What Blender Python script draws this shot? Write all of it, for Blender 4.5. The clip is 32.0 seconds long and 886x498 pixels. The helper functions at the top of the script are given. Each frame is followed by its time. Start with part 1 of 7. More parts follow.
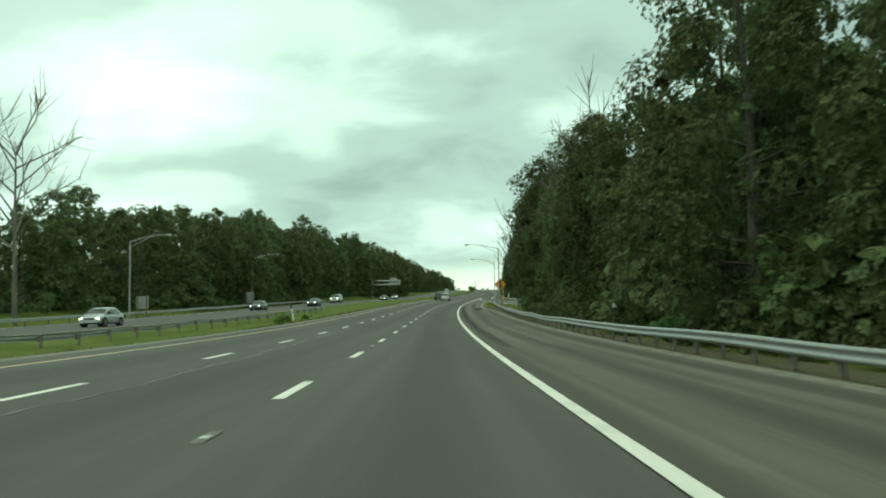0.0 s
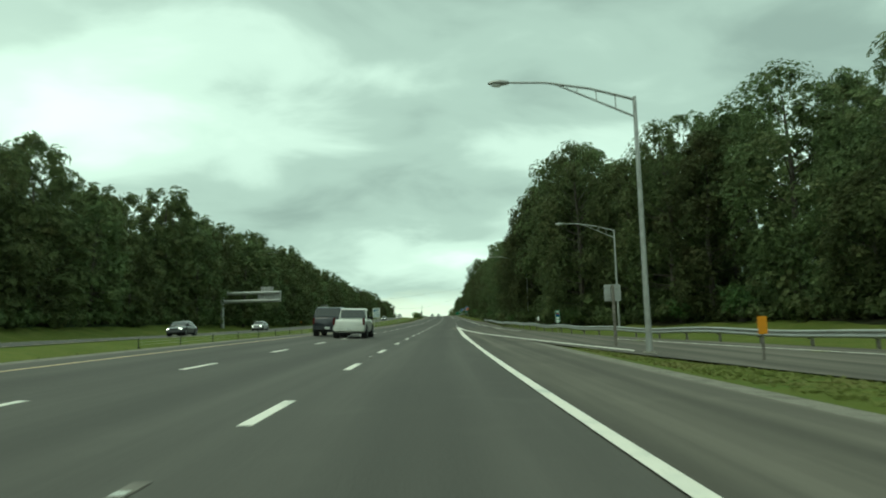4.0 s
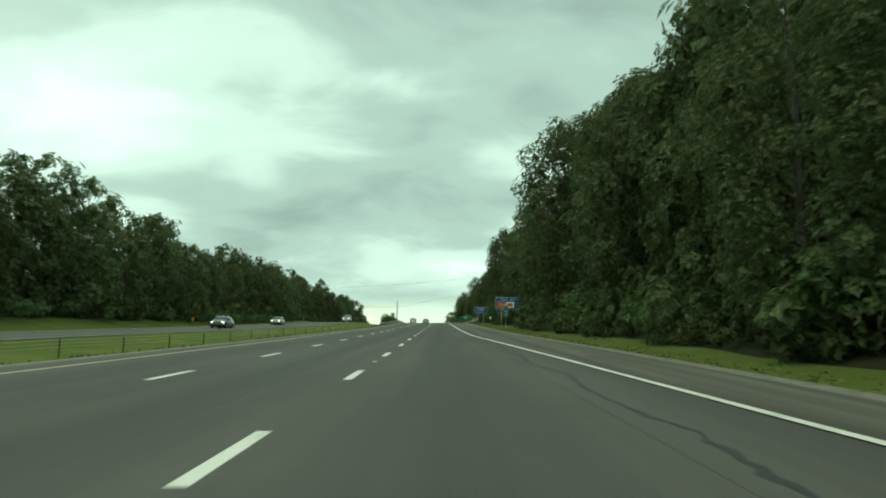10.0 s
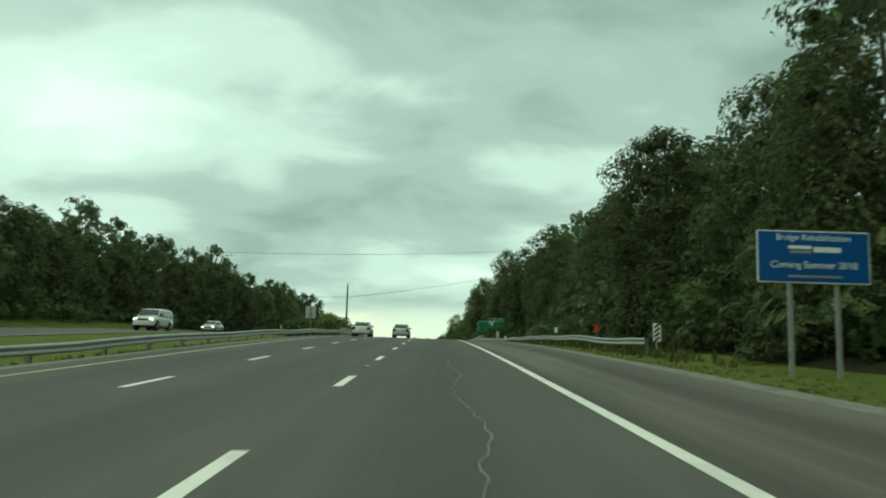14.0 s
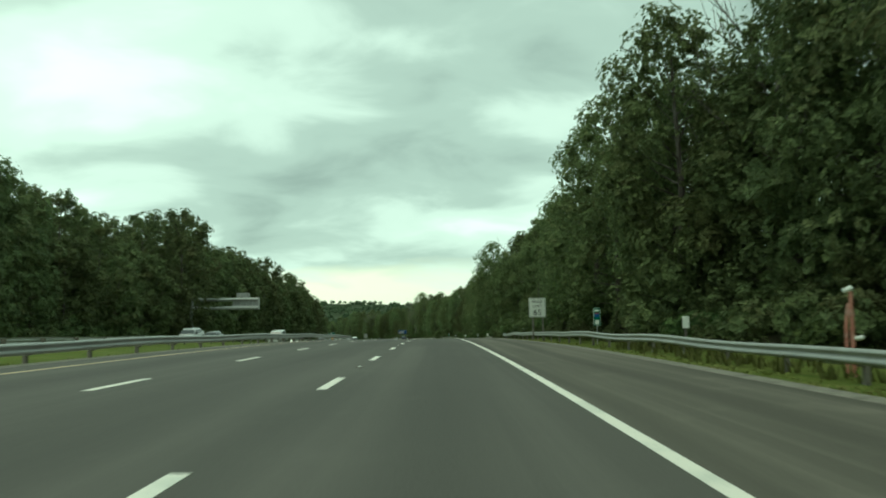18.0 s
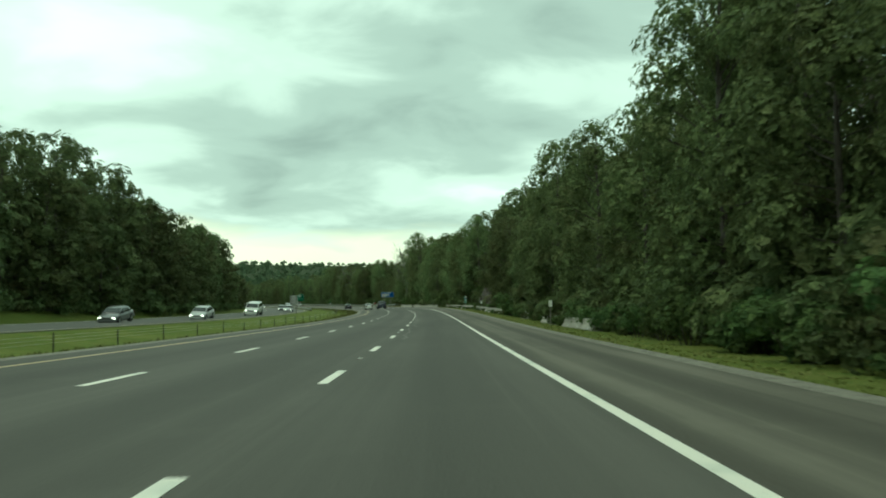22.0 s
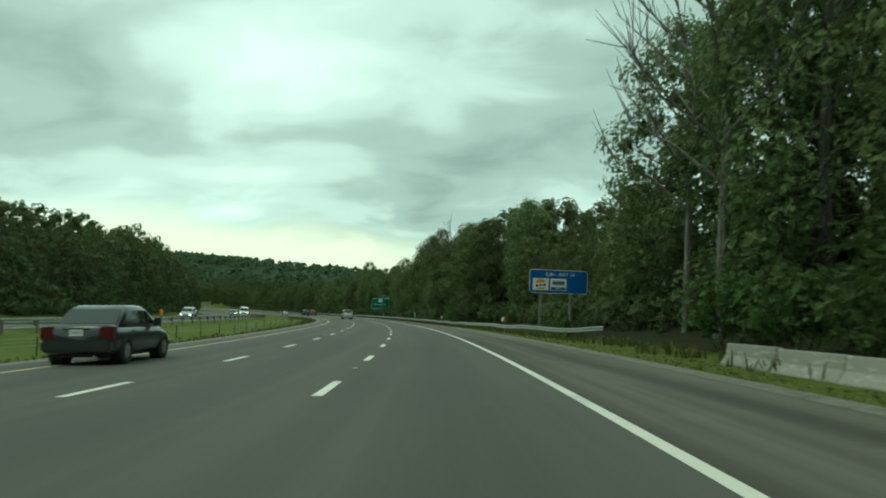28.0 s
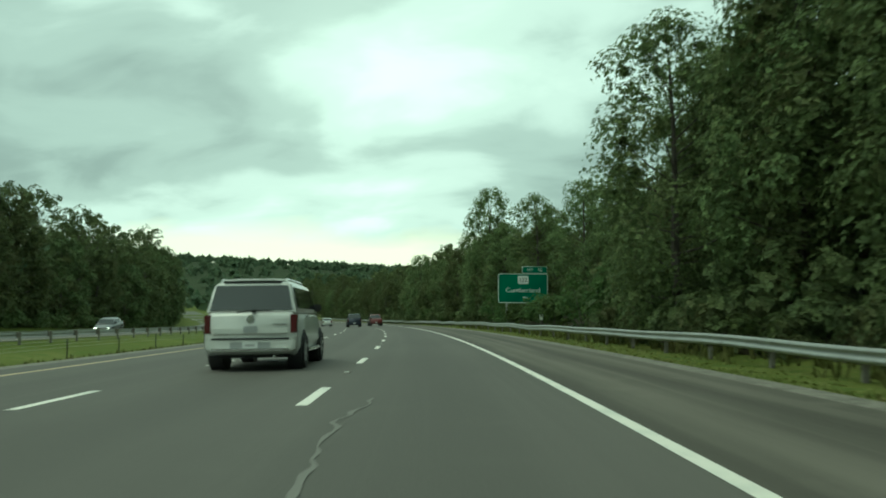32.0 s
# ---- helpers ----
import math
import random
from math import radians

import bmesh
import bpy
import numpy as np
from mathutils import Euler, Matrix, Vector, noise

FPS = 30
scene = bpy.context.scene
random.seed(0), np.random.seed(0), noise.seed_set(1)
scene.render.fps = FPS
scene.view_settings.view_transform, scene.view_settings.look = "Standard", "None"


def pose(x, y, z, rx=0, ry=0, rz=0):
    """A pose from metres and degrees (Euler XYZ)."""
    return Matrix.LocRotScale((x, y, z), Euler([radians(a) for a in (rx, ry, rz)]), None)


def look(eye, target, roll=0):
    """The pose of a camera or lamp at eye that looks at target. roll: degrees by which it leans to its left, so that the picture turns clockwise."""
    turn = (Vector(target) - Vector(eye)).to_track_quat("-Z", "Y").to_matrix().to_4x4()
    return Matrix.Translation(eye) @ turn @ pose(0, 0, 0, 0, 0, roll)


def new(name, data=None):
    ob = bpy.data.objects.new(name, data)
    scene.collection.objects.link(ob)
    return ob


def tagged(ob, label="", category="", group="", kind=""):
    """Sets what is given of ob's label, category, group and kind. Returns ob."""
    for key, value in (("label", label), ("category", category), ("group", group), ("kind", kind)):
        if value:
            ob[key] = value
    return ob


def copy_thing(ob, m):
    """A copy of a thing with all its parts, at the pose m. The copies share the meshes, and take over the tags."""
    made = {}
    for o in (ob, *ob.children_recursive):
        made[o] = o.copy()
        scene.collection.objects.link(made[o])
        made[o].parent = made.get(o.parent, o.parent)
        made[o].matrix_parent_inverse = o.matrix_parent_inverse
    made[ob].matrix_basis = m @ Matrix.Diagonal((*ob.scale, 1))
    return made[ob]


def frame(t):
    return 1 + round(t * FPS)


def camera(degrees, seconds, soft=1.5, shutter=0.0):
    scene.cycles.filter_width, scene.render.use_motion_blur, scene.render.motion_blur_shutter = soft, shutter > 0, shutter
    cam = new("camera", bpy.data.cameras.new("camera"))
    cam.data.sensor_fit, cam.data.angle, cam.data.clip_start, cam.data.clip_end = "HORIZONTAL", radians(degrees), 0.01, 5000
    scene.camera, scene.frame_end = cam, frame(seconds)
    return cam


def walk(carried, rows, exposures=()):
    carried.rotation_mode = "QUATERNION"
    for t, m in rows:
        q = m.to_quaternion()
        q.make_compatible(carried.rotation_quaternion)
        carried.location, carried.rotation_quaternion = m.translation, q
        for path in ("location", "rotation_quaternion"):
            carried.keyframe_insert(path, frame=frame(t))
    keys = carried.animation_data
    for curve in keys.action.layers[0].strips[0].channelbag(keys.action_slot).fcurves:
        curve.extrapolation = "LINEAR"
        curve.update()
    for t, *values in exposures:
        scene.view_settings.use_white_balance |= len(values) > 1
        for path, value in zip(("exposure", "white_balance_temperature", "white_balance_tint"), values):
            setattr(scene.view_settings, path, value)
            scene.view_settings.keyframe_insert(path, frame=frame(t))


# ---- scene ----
# camera: carried along the outer lane of a three-lane carriageway, 1.1 m above the asphalt
cam = camera(60.5, 32.0, soft=1.9, shutter=0.12)
PATH = [
    (0.0, 0.354, -3.596, 1.123, -0.89, 4.45, 1.17),
    (0.5, 0.388, 14.321, 1.019, -1.09, 5.15, 0.90),
    (1.0, 0.519, 32.290, 1.035, -1.33, 5.55, 0.93),
    (1.5, 0.776, 50.667, 1.185, -1.62, 6.03, 0.77),
    (2.0, 1.198, 69.162, 1.447, -2.21, 6.49, 0.90),
    (2.5, 1.855, 87.532, 1.795, -3.00, 6.72, 0.71),
    (3.0, 2.733, 105.925, 2.175, -3.72, 6.67, 0.92),
    (3.5, 3.898, 124.308, 2.556, -4.62, 6.64, 1.29),
    (4.0, 5.184, 142.543, 2.934, -5.33, 6.56, 1.75),
    (4.5, 6.684, 160.708, 3.307, -5.89, 6.46, 2.26),
    (5.0, 8.350, 178.861, 3.685, -6.28, 6.37, 2.57),
    (5.5, 10.121, 196.979, 4.071, -6.47, 6.34, 2.41),
    (6.0, 11.911, 215.100, 4.478, -6.48, 6.38, 1.77),
    (6.5, 13.707, 233.428, 4.924, -6.45, 6.55, 1.07),
    (7.0, 15.513, 251.765, 5.400, -6.52, 6.56, 0.77),
    (7.5, 17.438, 269.889, 5.889, -6.60, 6.63, 0.49),
    (8.0, 19.394, 287.990, 6.391, -6.67, 6.65, 0.42),
    (8.5, 21.386, 306.232, 6.905, -6.54, 6.76, 0.21),
    (9.0, 23.369, 324.507, 7.429, -6.24, 6.85, 0.23),
    (9.5, 25.254, 342.742, 7.970, -5.97, 7.11, -0.23),
    (10.0, 27.069, 360.942, 8.533, -5.69, 7.14, -0.51),
    (10.5, 28.823, 378.931, 9.107, -5.63, 7.18, -0.80),
    (11.0, 30.547, 396.900, 9.692, -5.75, 7.31, -0.96),
    (11.5, 32.337, 415.002, 10.291, -5.88, 7.30, -1.02),
    (12.0, 34.118, 433.072, 10.893, -5.90, 7.25, -0.88),
    (12.5, 35.807, 451.056, 11.495, -6.01, 7.23, -1.14),
    (13.0, 37.493, 469.064, 12.113, -5.93, 7.27, -1.36),
    (13.5, 39.111, 487.231, 12.749, -5.76, 7.50, -1.38),
    (14.0, 40.702, 505.569, 13.404, -5.76, 7.55, -1.60),
    (14.5, 42.245, 523.895, 14.060, -5.65, 7.36, -1.64),
    (15.0, 43.960, 542.154, 14.656, -5.62, 7.01, -1.15),
    (15.5, 45.671, 560.394, 15.145, -5.68, 6.51, -0.19),
    (16.0, 47.391, 578.630, 15.494, -5.73, 5.95, 0.76),
    (16.5, 49.129, 596.847, 15.679, -5.66, 5.40, 1.20),
    (17.0, 50.860, 614.905, 15.708, -5.48, 4.85, 1.07),
    (17.5, 52.267, 632.775, 15.601, -5.07, 4.48, 0.71),
    (18.0, 53.579, 650.501, 15.363, -4.59, 4.11, 0.97),
    (18.5, 54.781, 668.002, 15.010, -4.40, 3.67, 0.88),
    (19.0, 55.922, 685.571, 14.541, -4.55, 3.34, 0.94),
    (19.5, 57.205, 703.750, 13.933, -4.78, 2.88, 0.77),
    (20.0, 58.518, 722.081, 13.196, -4.76, 2.36, 0.72),
    (20.5, 59.820, 740.236, 12.355, -4.70, 1.67, 0.57),
    (21.0, 61.119, 758.370, 11.415, -4.67, 1.36, 0.39),
    (21.5, 62.478, 776.619, 10.417, -4.55, 1.40, 0.21),
    (22.0, 63.801, 794.839, 9.419, -4.37, 1.51, 0.04),
    (22.5, 65.056, 812.858, 8.454, -4.42, 1.82, -0.32),
    (23.0, 66.276, 830.879, 7.542, -4.43, 2.12, -0.36),
    (23.5, 67.372, 849.115, 6.676, -4.32, 2.39, -0.84),
    (24.0, 68.339, 867.430, 5.861, -3.79, 2.62, -1.39),
    (24.5, 69.124, 885.764, 5.091, -3.24, 2.71, -1.83),
    (25.0, 69.683, 904.136, 4.340, -2.39, 2.67, -2.30),
    (25.5, 69.894, 922.444, 3.593, -0.91, 2.68, -2.61),
    (26.0, 69.648, 940.516, 2.829, 0.70, 2.63, -2.63),
    (26.5, 68.929, 958.494, 2.030, 2.42, 2.52, -2.39),
    (27.0, 67.738, 976.296, 1.209, 4.20, 2.43, -2.14),
    (27.5, 66.074, 993.969, 0.376, 6.00, 2.47, -2.09),
    (28.0, 63.863, 1011.464, -0.457, 7.77, 2.63, -2.28),
    (28.5, 61.154, 1029.397, -1.285, 9.31, 2.67, -2.24),
    (29.0, 57.972, 1047.416, -2.096, 10.49, 2.62, -2.01),
    (29.5, 54.542, 1065.367, -2.900, 11.32, 2.65, -1.41),
    (30.0, 50.743, 1083.307, -3.710, 12.24, 2.59, -0.82),
    (30.5, 46.582, 1101.106, -4.518, 13.12, 2.69, -0.62),
    (31.0, 41.988, 1118.614, -5.316, 14.55, 2.63, -0.16),
    (31.5, 36.993, 1135.948, -6.091, 16.26, 2.80, -0.35),
    (32.0, 31.555, 1153.147, -6.836, 17.64, 2.83, -0.23),
]
walk(cam, [(t, pose(x, y, z, 90 + pitch, roll, yaw)) for t, x, y, z, yaw, pitch, roll in PATH],
     exposures=[(0.0, 0.28, 6250, -25), (1.5, 0.2, 6250, -25), (3.0, 0.1, 6250, -25), (6.0, 0.16, 6250, -25), (12.0, 0.10, 6250, -25), (14.0, 0.0, 6250, -25), (17.0, 0.12, 6250, -25), (20.0, 0.18, 6250, -27), (25.0, 0.2, 6120, -28), (28.0, -0.02, 5980, -27), (31.0, 0.08, 6050, -27), (32.0, 0.1, 6050, -27)])

# ---- the road's line: heading, grade and bank in degrees, every 40 m from 80 m before the start ----
HEADING = [0.01, 0.01, -0.07, -0.86, -2.05, -3.64, -5.18, -5.9, -5.9, -6.15, -6.1, -5.62, -5.45, -5.47, -5.35, -5.02, -5.05, -5.21, -4.6, -3.99, -4.14, -4.13, -3.89, -3.65, -2.61, -0.36, 3, 6.5, 9.83, 12.29, 14.97, 18.25, 21.2, 24.2, 27.2, 30.2, 33, 35.5, 38, 40, 41, 42, 42]
GRADE = [-0.6, -0.6, -0.49, 0.48, 1.18, 1.2, 1.17, 1.23, 1.48, 1.59, 1.63, 1.8, 1.88, 1.9, 2.01, 2.1, 1.4, 0.27, -0.72, -1.57, -2.42, -3.14, -3.13, -2.73, -2.36, -2.32, -2.61, -2.73, -2.51, -2.54, -2.53, -2.3, -2.4, -2.5, -2.5, -2.4, -2.2, -2, -1.5, -1, -0.5, 0, 0]
BANK = [0.9, 0.9, 0.85, 0.51, 0.4, 0.83, 1.96, 2.14, 0.93, 0.42, 0.26, -0.29, -0.85, -1.19, -1.78, -1.98, -0.52, 1.05, 0.83, 0.63, 0.23, 0.01, -0.27, -0.74, -1.86, -2.77, -2.65, -2.38, -2.38, -1.39, -0.7, -0.8, -1, -1.5, -1.5, -1.5, -1.5, -1.5, -1.5, -1, -1, -0.5, 0]
FINE = np.arange(-80, -80 + 40 * (len(HEADING) - 1) + 0.1, 2.0)


def smoothed(values):
    v = np.interp(FINE, -80 + 40.0 * np.arange(len(values)), values)
    k = np.hanning(23)[1:-1]
    return np.convolve(np.concatenate([np.full(10, v[0]), v, np.full(10, v[-1])]), k / k.sum(), "valid")


HD, GR, BK = np.radians(smoothed(HEADING)), np.radians(smoothed(GRADE)), smoothed(BANK)
RX = np.concatenate([[0], np.cumsum(-np.sin(HD[:-1]) * 2)])
RY = np.concatenate([[0], np.cumsum(np.cos(HD[:-1]) * 2)])
RZ = np.concatenate([[0], np.cumsum(np.tan(GR[:-1]) * 2)])
RX, RY, RZ = (a - np.interp(0, FINE, a) for a in (RX, RY, RZ))


def along(s, d, up=0.0):
    """World coordinates of a place s metres along the road, d metres to the right, on the road's own plane."""
    s, d = np.asarray(s, float), np.asarray(d, float)
    x, y, z, h, b = (np.interp(s, FINE, a) for a in (RX, RY, RZ, HD, BK))
    over = np.maximum(0, s - FINE[-1]) + np.minimum(0, s - FINE[0])
    x, y = x - np.sin(h) * over, y + np.cos(h) * over
    return np.stack(np.broadcast_arrays(x + np.cos(h) * d, y + np.sin(h) * d, z - np.tan(np.radians(b)) * np.clip(d, -11, 9) + up), -1)


def bump(s, a, b, soft=20.0):
    """1 between the stations a and b, falling to 0 outside."""
    up = np.clip((np.asarray(s, float) - a) / soft + 0.5, 0, 1)
    down = np.clip((b - np.asarray(s, float)) / soft + 0.5, 0, 1)
    return (up * up * (3 - 2 * up)) * (down * down * (3 - 2 * down))


def heights(s, d):
    """How far the ground lies above the road's plane."""
    s, d = np.asarray(s, float), np.asarray(d, float)
    z = np.full(np.broadcast(s, d).shape, -0.06)
    s, d = np.broadcast_to(s, z.shape), np.broadcast_to(d, z.shape)
    edge = 10.5 + 14.0 * bump(s, 90, 226, 60) + 4 * bump(s, 590, 680, 40)
    steep = 0.30 + 0.25 * bump(s, 700, 990, 80) + 0.28 * bump(s, 850, 985, 60) + 0.06 * np.sin(s / 47.0)
    r = np.clip(d - edge, 0, None)
    z = z - 0.17 * np.clip((d - 5.3) / 3.0, 0, 1) * (1 - bump(s, 96, 250, 30)) - 0.10 * np.clip((-10.3 - d) / 0.8, 0, 1) * np.clip((d + 21) / 3, 0, 1)
    z = z + np.where(d > 0, steep * 26 * (1 - np.exp(-r / 30)), 0)
    m = np.clip((-10.5 - d) / 5.0, 0, 1) * np.clip((d + 22.5) / 5.0, 0, 1)
    z = z - 0.45 * m
    l = np.clip(-39 - d, 0, None)
    z = z + np.where(d < 0, (0.22 + 0.08 * bump(s, 120, 420, 120) + 0.10 * bump(s, 650, 900, 150) - 0.12 * bump(s, 960, 1600, 120)) * 40 * (1 - np.exp(-l / 40)), 0)
    flush = np.clip((d + 36) / 1.2, 0, 1) * np.clip((-20.8 - d) / 1.0, 0, 1)
    z = z * (1 - flush) - 0.012 * flush
    rough = np.sin(s * 0.31 + d * 0.7) * np.sin(s * 0.17 - d * 0.43)
    z = z + 0.10 * rough * np.clip((np.abs(d + 2.5) - 9) / 4, 0, 1) * np.where((d < -20.5) & (d > -36.5), 0, 1)
    return z


def ground(s, d, up=0.0):
    return along(s, d, 0) + np.stack([np.zeros(np.broadcast(s, d).shape), np.zeros(np.broadcast(s, d).shape), heights(s, d) + up], -1)


# ---- light: a closed, bright overcast with a brighter gap low over the horizon ----
def clouded_sky():
    world = bpy.data.worlds.new("overcast")
    scene.world = world
    world.use_nodes = True
    nt = world.node_tree
    nt.nodes.clear()
    N, L = nt.nodes.new, nt.links.new

    def math_(op, a, b=None, c=None, clamp=False):
        n = N("ShaderNodeMath")
        n.operation, n.use_clamp = op, clamp
        for i, v in enumerate((a, b, c)):
            if v is None:
                continue
            if isinstance(v, (int, float)):
                n.inputs[i].default_value = v
            else:
                L(v, n.inputs[i])
        return n.outputs[0]

    def ramp_(fac, stops):
        n = N("ShaderNodeValToRGB")
        n.color_ramp.interpolation = "EASE"
        while len(n.color_ramp.elements) < len(stops):
            n.color_ramp.elements.new(0.5)
        for e, (p, c) in zip(n.color_ramp.elements, stops):
            e.position, e.color = p, (*c, 1)
        L(fac, n.inputs[0])
        return n.outputs[0]

    def mix_(fac, a, b, kind="MIX"):
        n = N("ShaderNodeMix")
        n.data_type, n.blend_type = "RGBA", kind
        for sock, v in ((n.inputs[0], fac), (n.inputs[6], a), (n.inputs[7], b)):
            if isinstance(v, (int, float)):
                sock.default_value = v
            elif isinstance(v, tuple):
                sock.default_value = (*v, 1)
            else:
                L(v, sock)
        return n.outputs[2]

    coord = N("ShaderNodeTexCoord")
    sep = N("ShaderNodeSeparateXYZ")
    L(coord.outputs["Generated"], sep.inputs[0])
    x, y, z = sep.outputs
    zc = math_("MAXIMUM", z, 0.0)
    low = math_("ADD", zc, 0.34)
    px, py = math_("DIVIDE", x, low), math_("DIVIDE", y, low)
    comb = N("ShaderNodeCombineXYZ")
    L(px, comb.inputs[0]), L(py, comb.inputs[1])

    def cloud(scale, detail, rough, dist, shift):
        mp = N("ShaderNodeMapping")
        mp.inputs["Location"].default_value = shift
        mp.inputs["Rotation"].default_value = (0, 0, radians(-34))
        mp.inputs["Scale"].default_value = (0.9, 1.25, 1)
        L(comb.outputs[0], mp.inputs[0])
        n = N("ShaderNodeTexNoise")
        n.inputs["Scale"].default_value, n.inputs["Detail"].default_value = scale, detail
        n.inputs["Roughness"].default_value, n.inputs["Distortion"].default_value = rough, dist
        L(mp.outputs[0], n.inputs[0])
        return n.outputs[0]

    big = cloud(0.95, 4, 0.45, 0.25, (3.1, 1.7, 0))
    small = cloud(3.1, 6, 0.5, 0.4, (7.3, 4.1, 0))
    field = math_("ADD", math_("MULTIPLY", big, 0.68), math_("MULTIPLY", small, 0.32))
    base = ramp_(field, [(0.37, (0.40, 0.45, 0.44)), (0.47, (0.58, 0.645, 0.62)), (0.55, (0.86, 0.93, 0.89)), (0.66, (1.16, 1.22, 1.15))])

    def spot(az, el, width, power):
        a, e = radians(az), radians(el)
        v = (-math.sin(a) * math.cos(e), math.cos(a) * math.cos(e), math.sin(e))
        dot = N("ShaderNodeVectorMath")
        dot.operation = "DOT_PRODUCT"
        dot.inputs[1].default_value = v
        L(coord.outputs["Generated"], dot.inputs[0])
        far = math_("DIVIDE", math_("SUBTRACT", 1.0, dot.outputs["Value"]), 1 - math.cos(radians(width)))
        return math_("MULTIPLY", math_("POWER", 2.718, math_("MULTIPLY", far, -1.0)), power)

    # the sun's place behind the cloud, high to the left, and its wide veil
    glow = math_("ADD", spot(25, 16.5, 5, 0.15), spot(26, 20, 13, 0.09))
    lit = mix_(glow, base, (1.5, 1.55, 1.46))
    # thinner, brighter cloud behind
    lit = mix_(spot(160, 38, 48, 0.28), lit, (1.55, 1.5, 1.36))
    # the clear strip above the horizon
    strip = math_("MULTIPLY", math_("MULTIPLY", math_("SUBTRACT", math_("ADD", 0.082, spot(33, 3, 28, 0.04)), math_("ADD", z, math_("MULTIPLY", small, 0.075)), None), 34.0, None, True),
                  spot(20, 1.5, 45, 1.0), None, True)
    lit = mix_(strip, lit, (1.28, 1.20, 0.96))
    sky = N("ShaderNodeTexSky")
    sky.sky_type, sky.sun_disc = "NISHITA", False
    sky.sun_elevation, sky.sun_rotation = radians(64), radians(-125)
    dim = mix_(1.0, sky.outputs[0], (0.10, 0.10, 0.10), "MULTIPLY")
    closed = mix_(0.95, dim, lit)
    bg = N("ShaderNodeBackground")
    bg.inputs["Strength"].default_value = 0.92
    L(closed, bg.inputs[0])
    out = N("ShaderNodeOutputWorld")
    L(bg.outputs[0], out.inputs[0])


clouded_sky()
sun = new("sun", bpy.data.lights.new("sun", "SUN"))
sun.data.energy, sun.data.angle, sun.data.color = 0.8, radians(30), (1.0, 0.87, 0.76)
sun.matrix_world = look((-35, -25, 90), (0, 0, 0))


# ---- materials ----
def material(name, base=(0.5, 0.5, 0.5), rough=0.7, metal=0.0, vary=(), coords="Object", bumps=(), spec=None, random_value=0.0, translucent=0.0):
    """A material: base colour with layers of noise. vary: (scale, colour, low, high[, detail]); bumps: (scale, strength, distance)."""
    m = bpy.data.materials.new(name)
    m.use_nodes = True
    nt = m.node_tree
    N, L = nt.nodes.new, nt.links.new
    b = nt.nodes["Principled BSDF"]
    tc = N("ShaderNodeTexCoord")
    uv = tc.outputs[coords]
    col = None
    for layer in vary:
        scale, c, lo, hi = layer[:4]
        n = N("ShaderNodeTexNoise")
        if isinstance(scale, tuple):
            mp = N("ShaderNodeMapping")
            mp.inputs["Scale"].default_value = scale
            L(uv, mp.inputs[0])
            L(mp.outputs[0], n.inputs[0])
            n.inputs["Scale"].default_value = 1.0
        else:
            L(uv, n.inputs[0])
            n.inputs["Scale"].default_value = scale
        n.inputs["Detail"].default_value = layer[4] if len(layer) > 4 else 4
        r = N("ShaderNodeMapRange")
        r.inputs[1].default_value, r.inputs[2].default_value = lo, hi
        L(n.outputs[0], r.inputs[0])
        mx = N("ShaderNodeMix")
        mx.data_type = "RGBA"
        L(r.outputs[0], mx.inputs[0])
        if col is None:
            mx.inputs[6].default_value = (*base, 1)
        else:
            L(col, mx.inputs[6])
        mx.inputs[7].default_value = (*c, 1)
        col = mx.outputs[2]
    if random_value:
        info = N("ShaderNodeObjectInfo")
        hs = N("ShaderNodeHueSaturation")
        r = N("ShaderNodeMapRange")
        r.inputs[3].default_value, r.inputs[4].default_value = 1 - random_value, 1 + random_value
        L(info.outputs["Random"], r.inputs[0])
        L(r.outputs[0], hs.inputs["Value"])
        if col is None:
            hs.inputs["Color"].default_value = (*base, 1)
        else:
            L(col, hs.inputs["Color"])
        col = hs.outputs[0]
    if col is None:
        b.inputs["Base Color"].default_value = (*base, 1)
    else:
        L(col, b.inputs["Base Color"])
    b.inputs["Roughness"].default_value, b.inputs["Metallic"].default_value = rough, metal
    if spec is not None:
        b.inputs["Specular IOR Level"].default_value = spec
    last = None
    for scale, strength, dist in bumps:
        n = N("ShaderNodeTexNoise")
        n.inputs["Scale"].default_value, n.inputs["Detail"].default_value = scale, 5
        L(uv, n.inputs[0])
        bp = N("ShaderNodeBump")
        bp.inputs["Strength"].default_value, bp.inputs["Distance"].default_value = strength, dist
        L(n.outputs[0], bp.inputs["Height"])
        if last is not None:
            L(last, bp.inputs["Normal"])
        last = bp.outputs[0]
    if last is not None:
        L(last, b.inputs["Normal"])
    return m


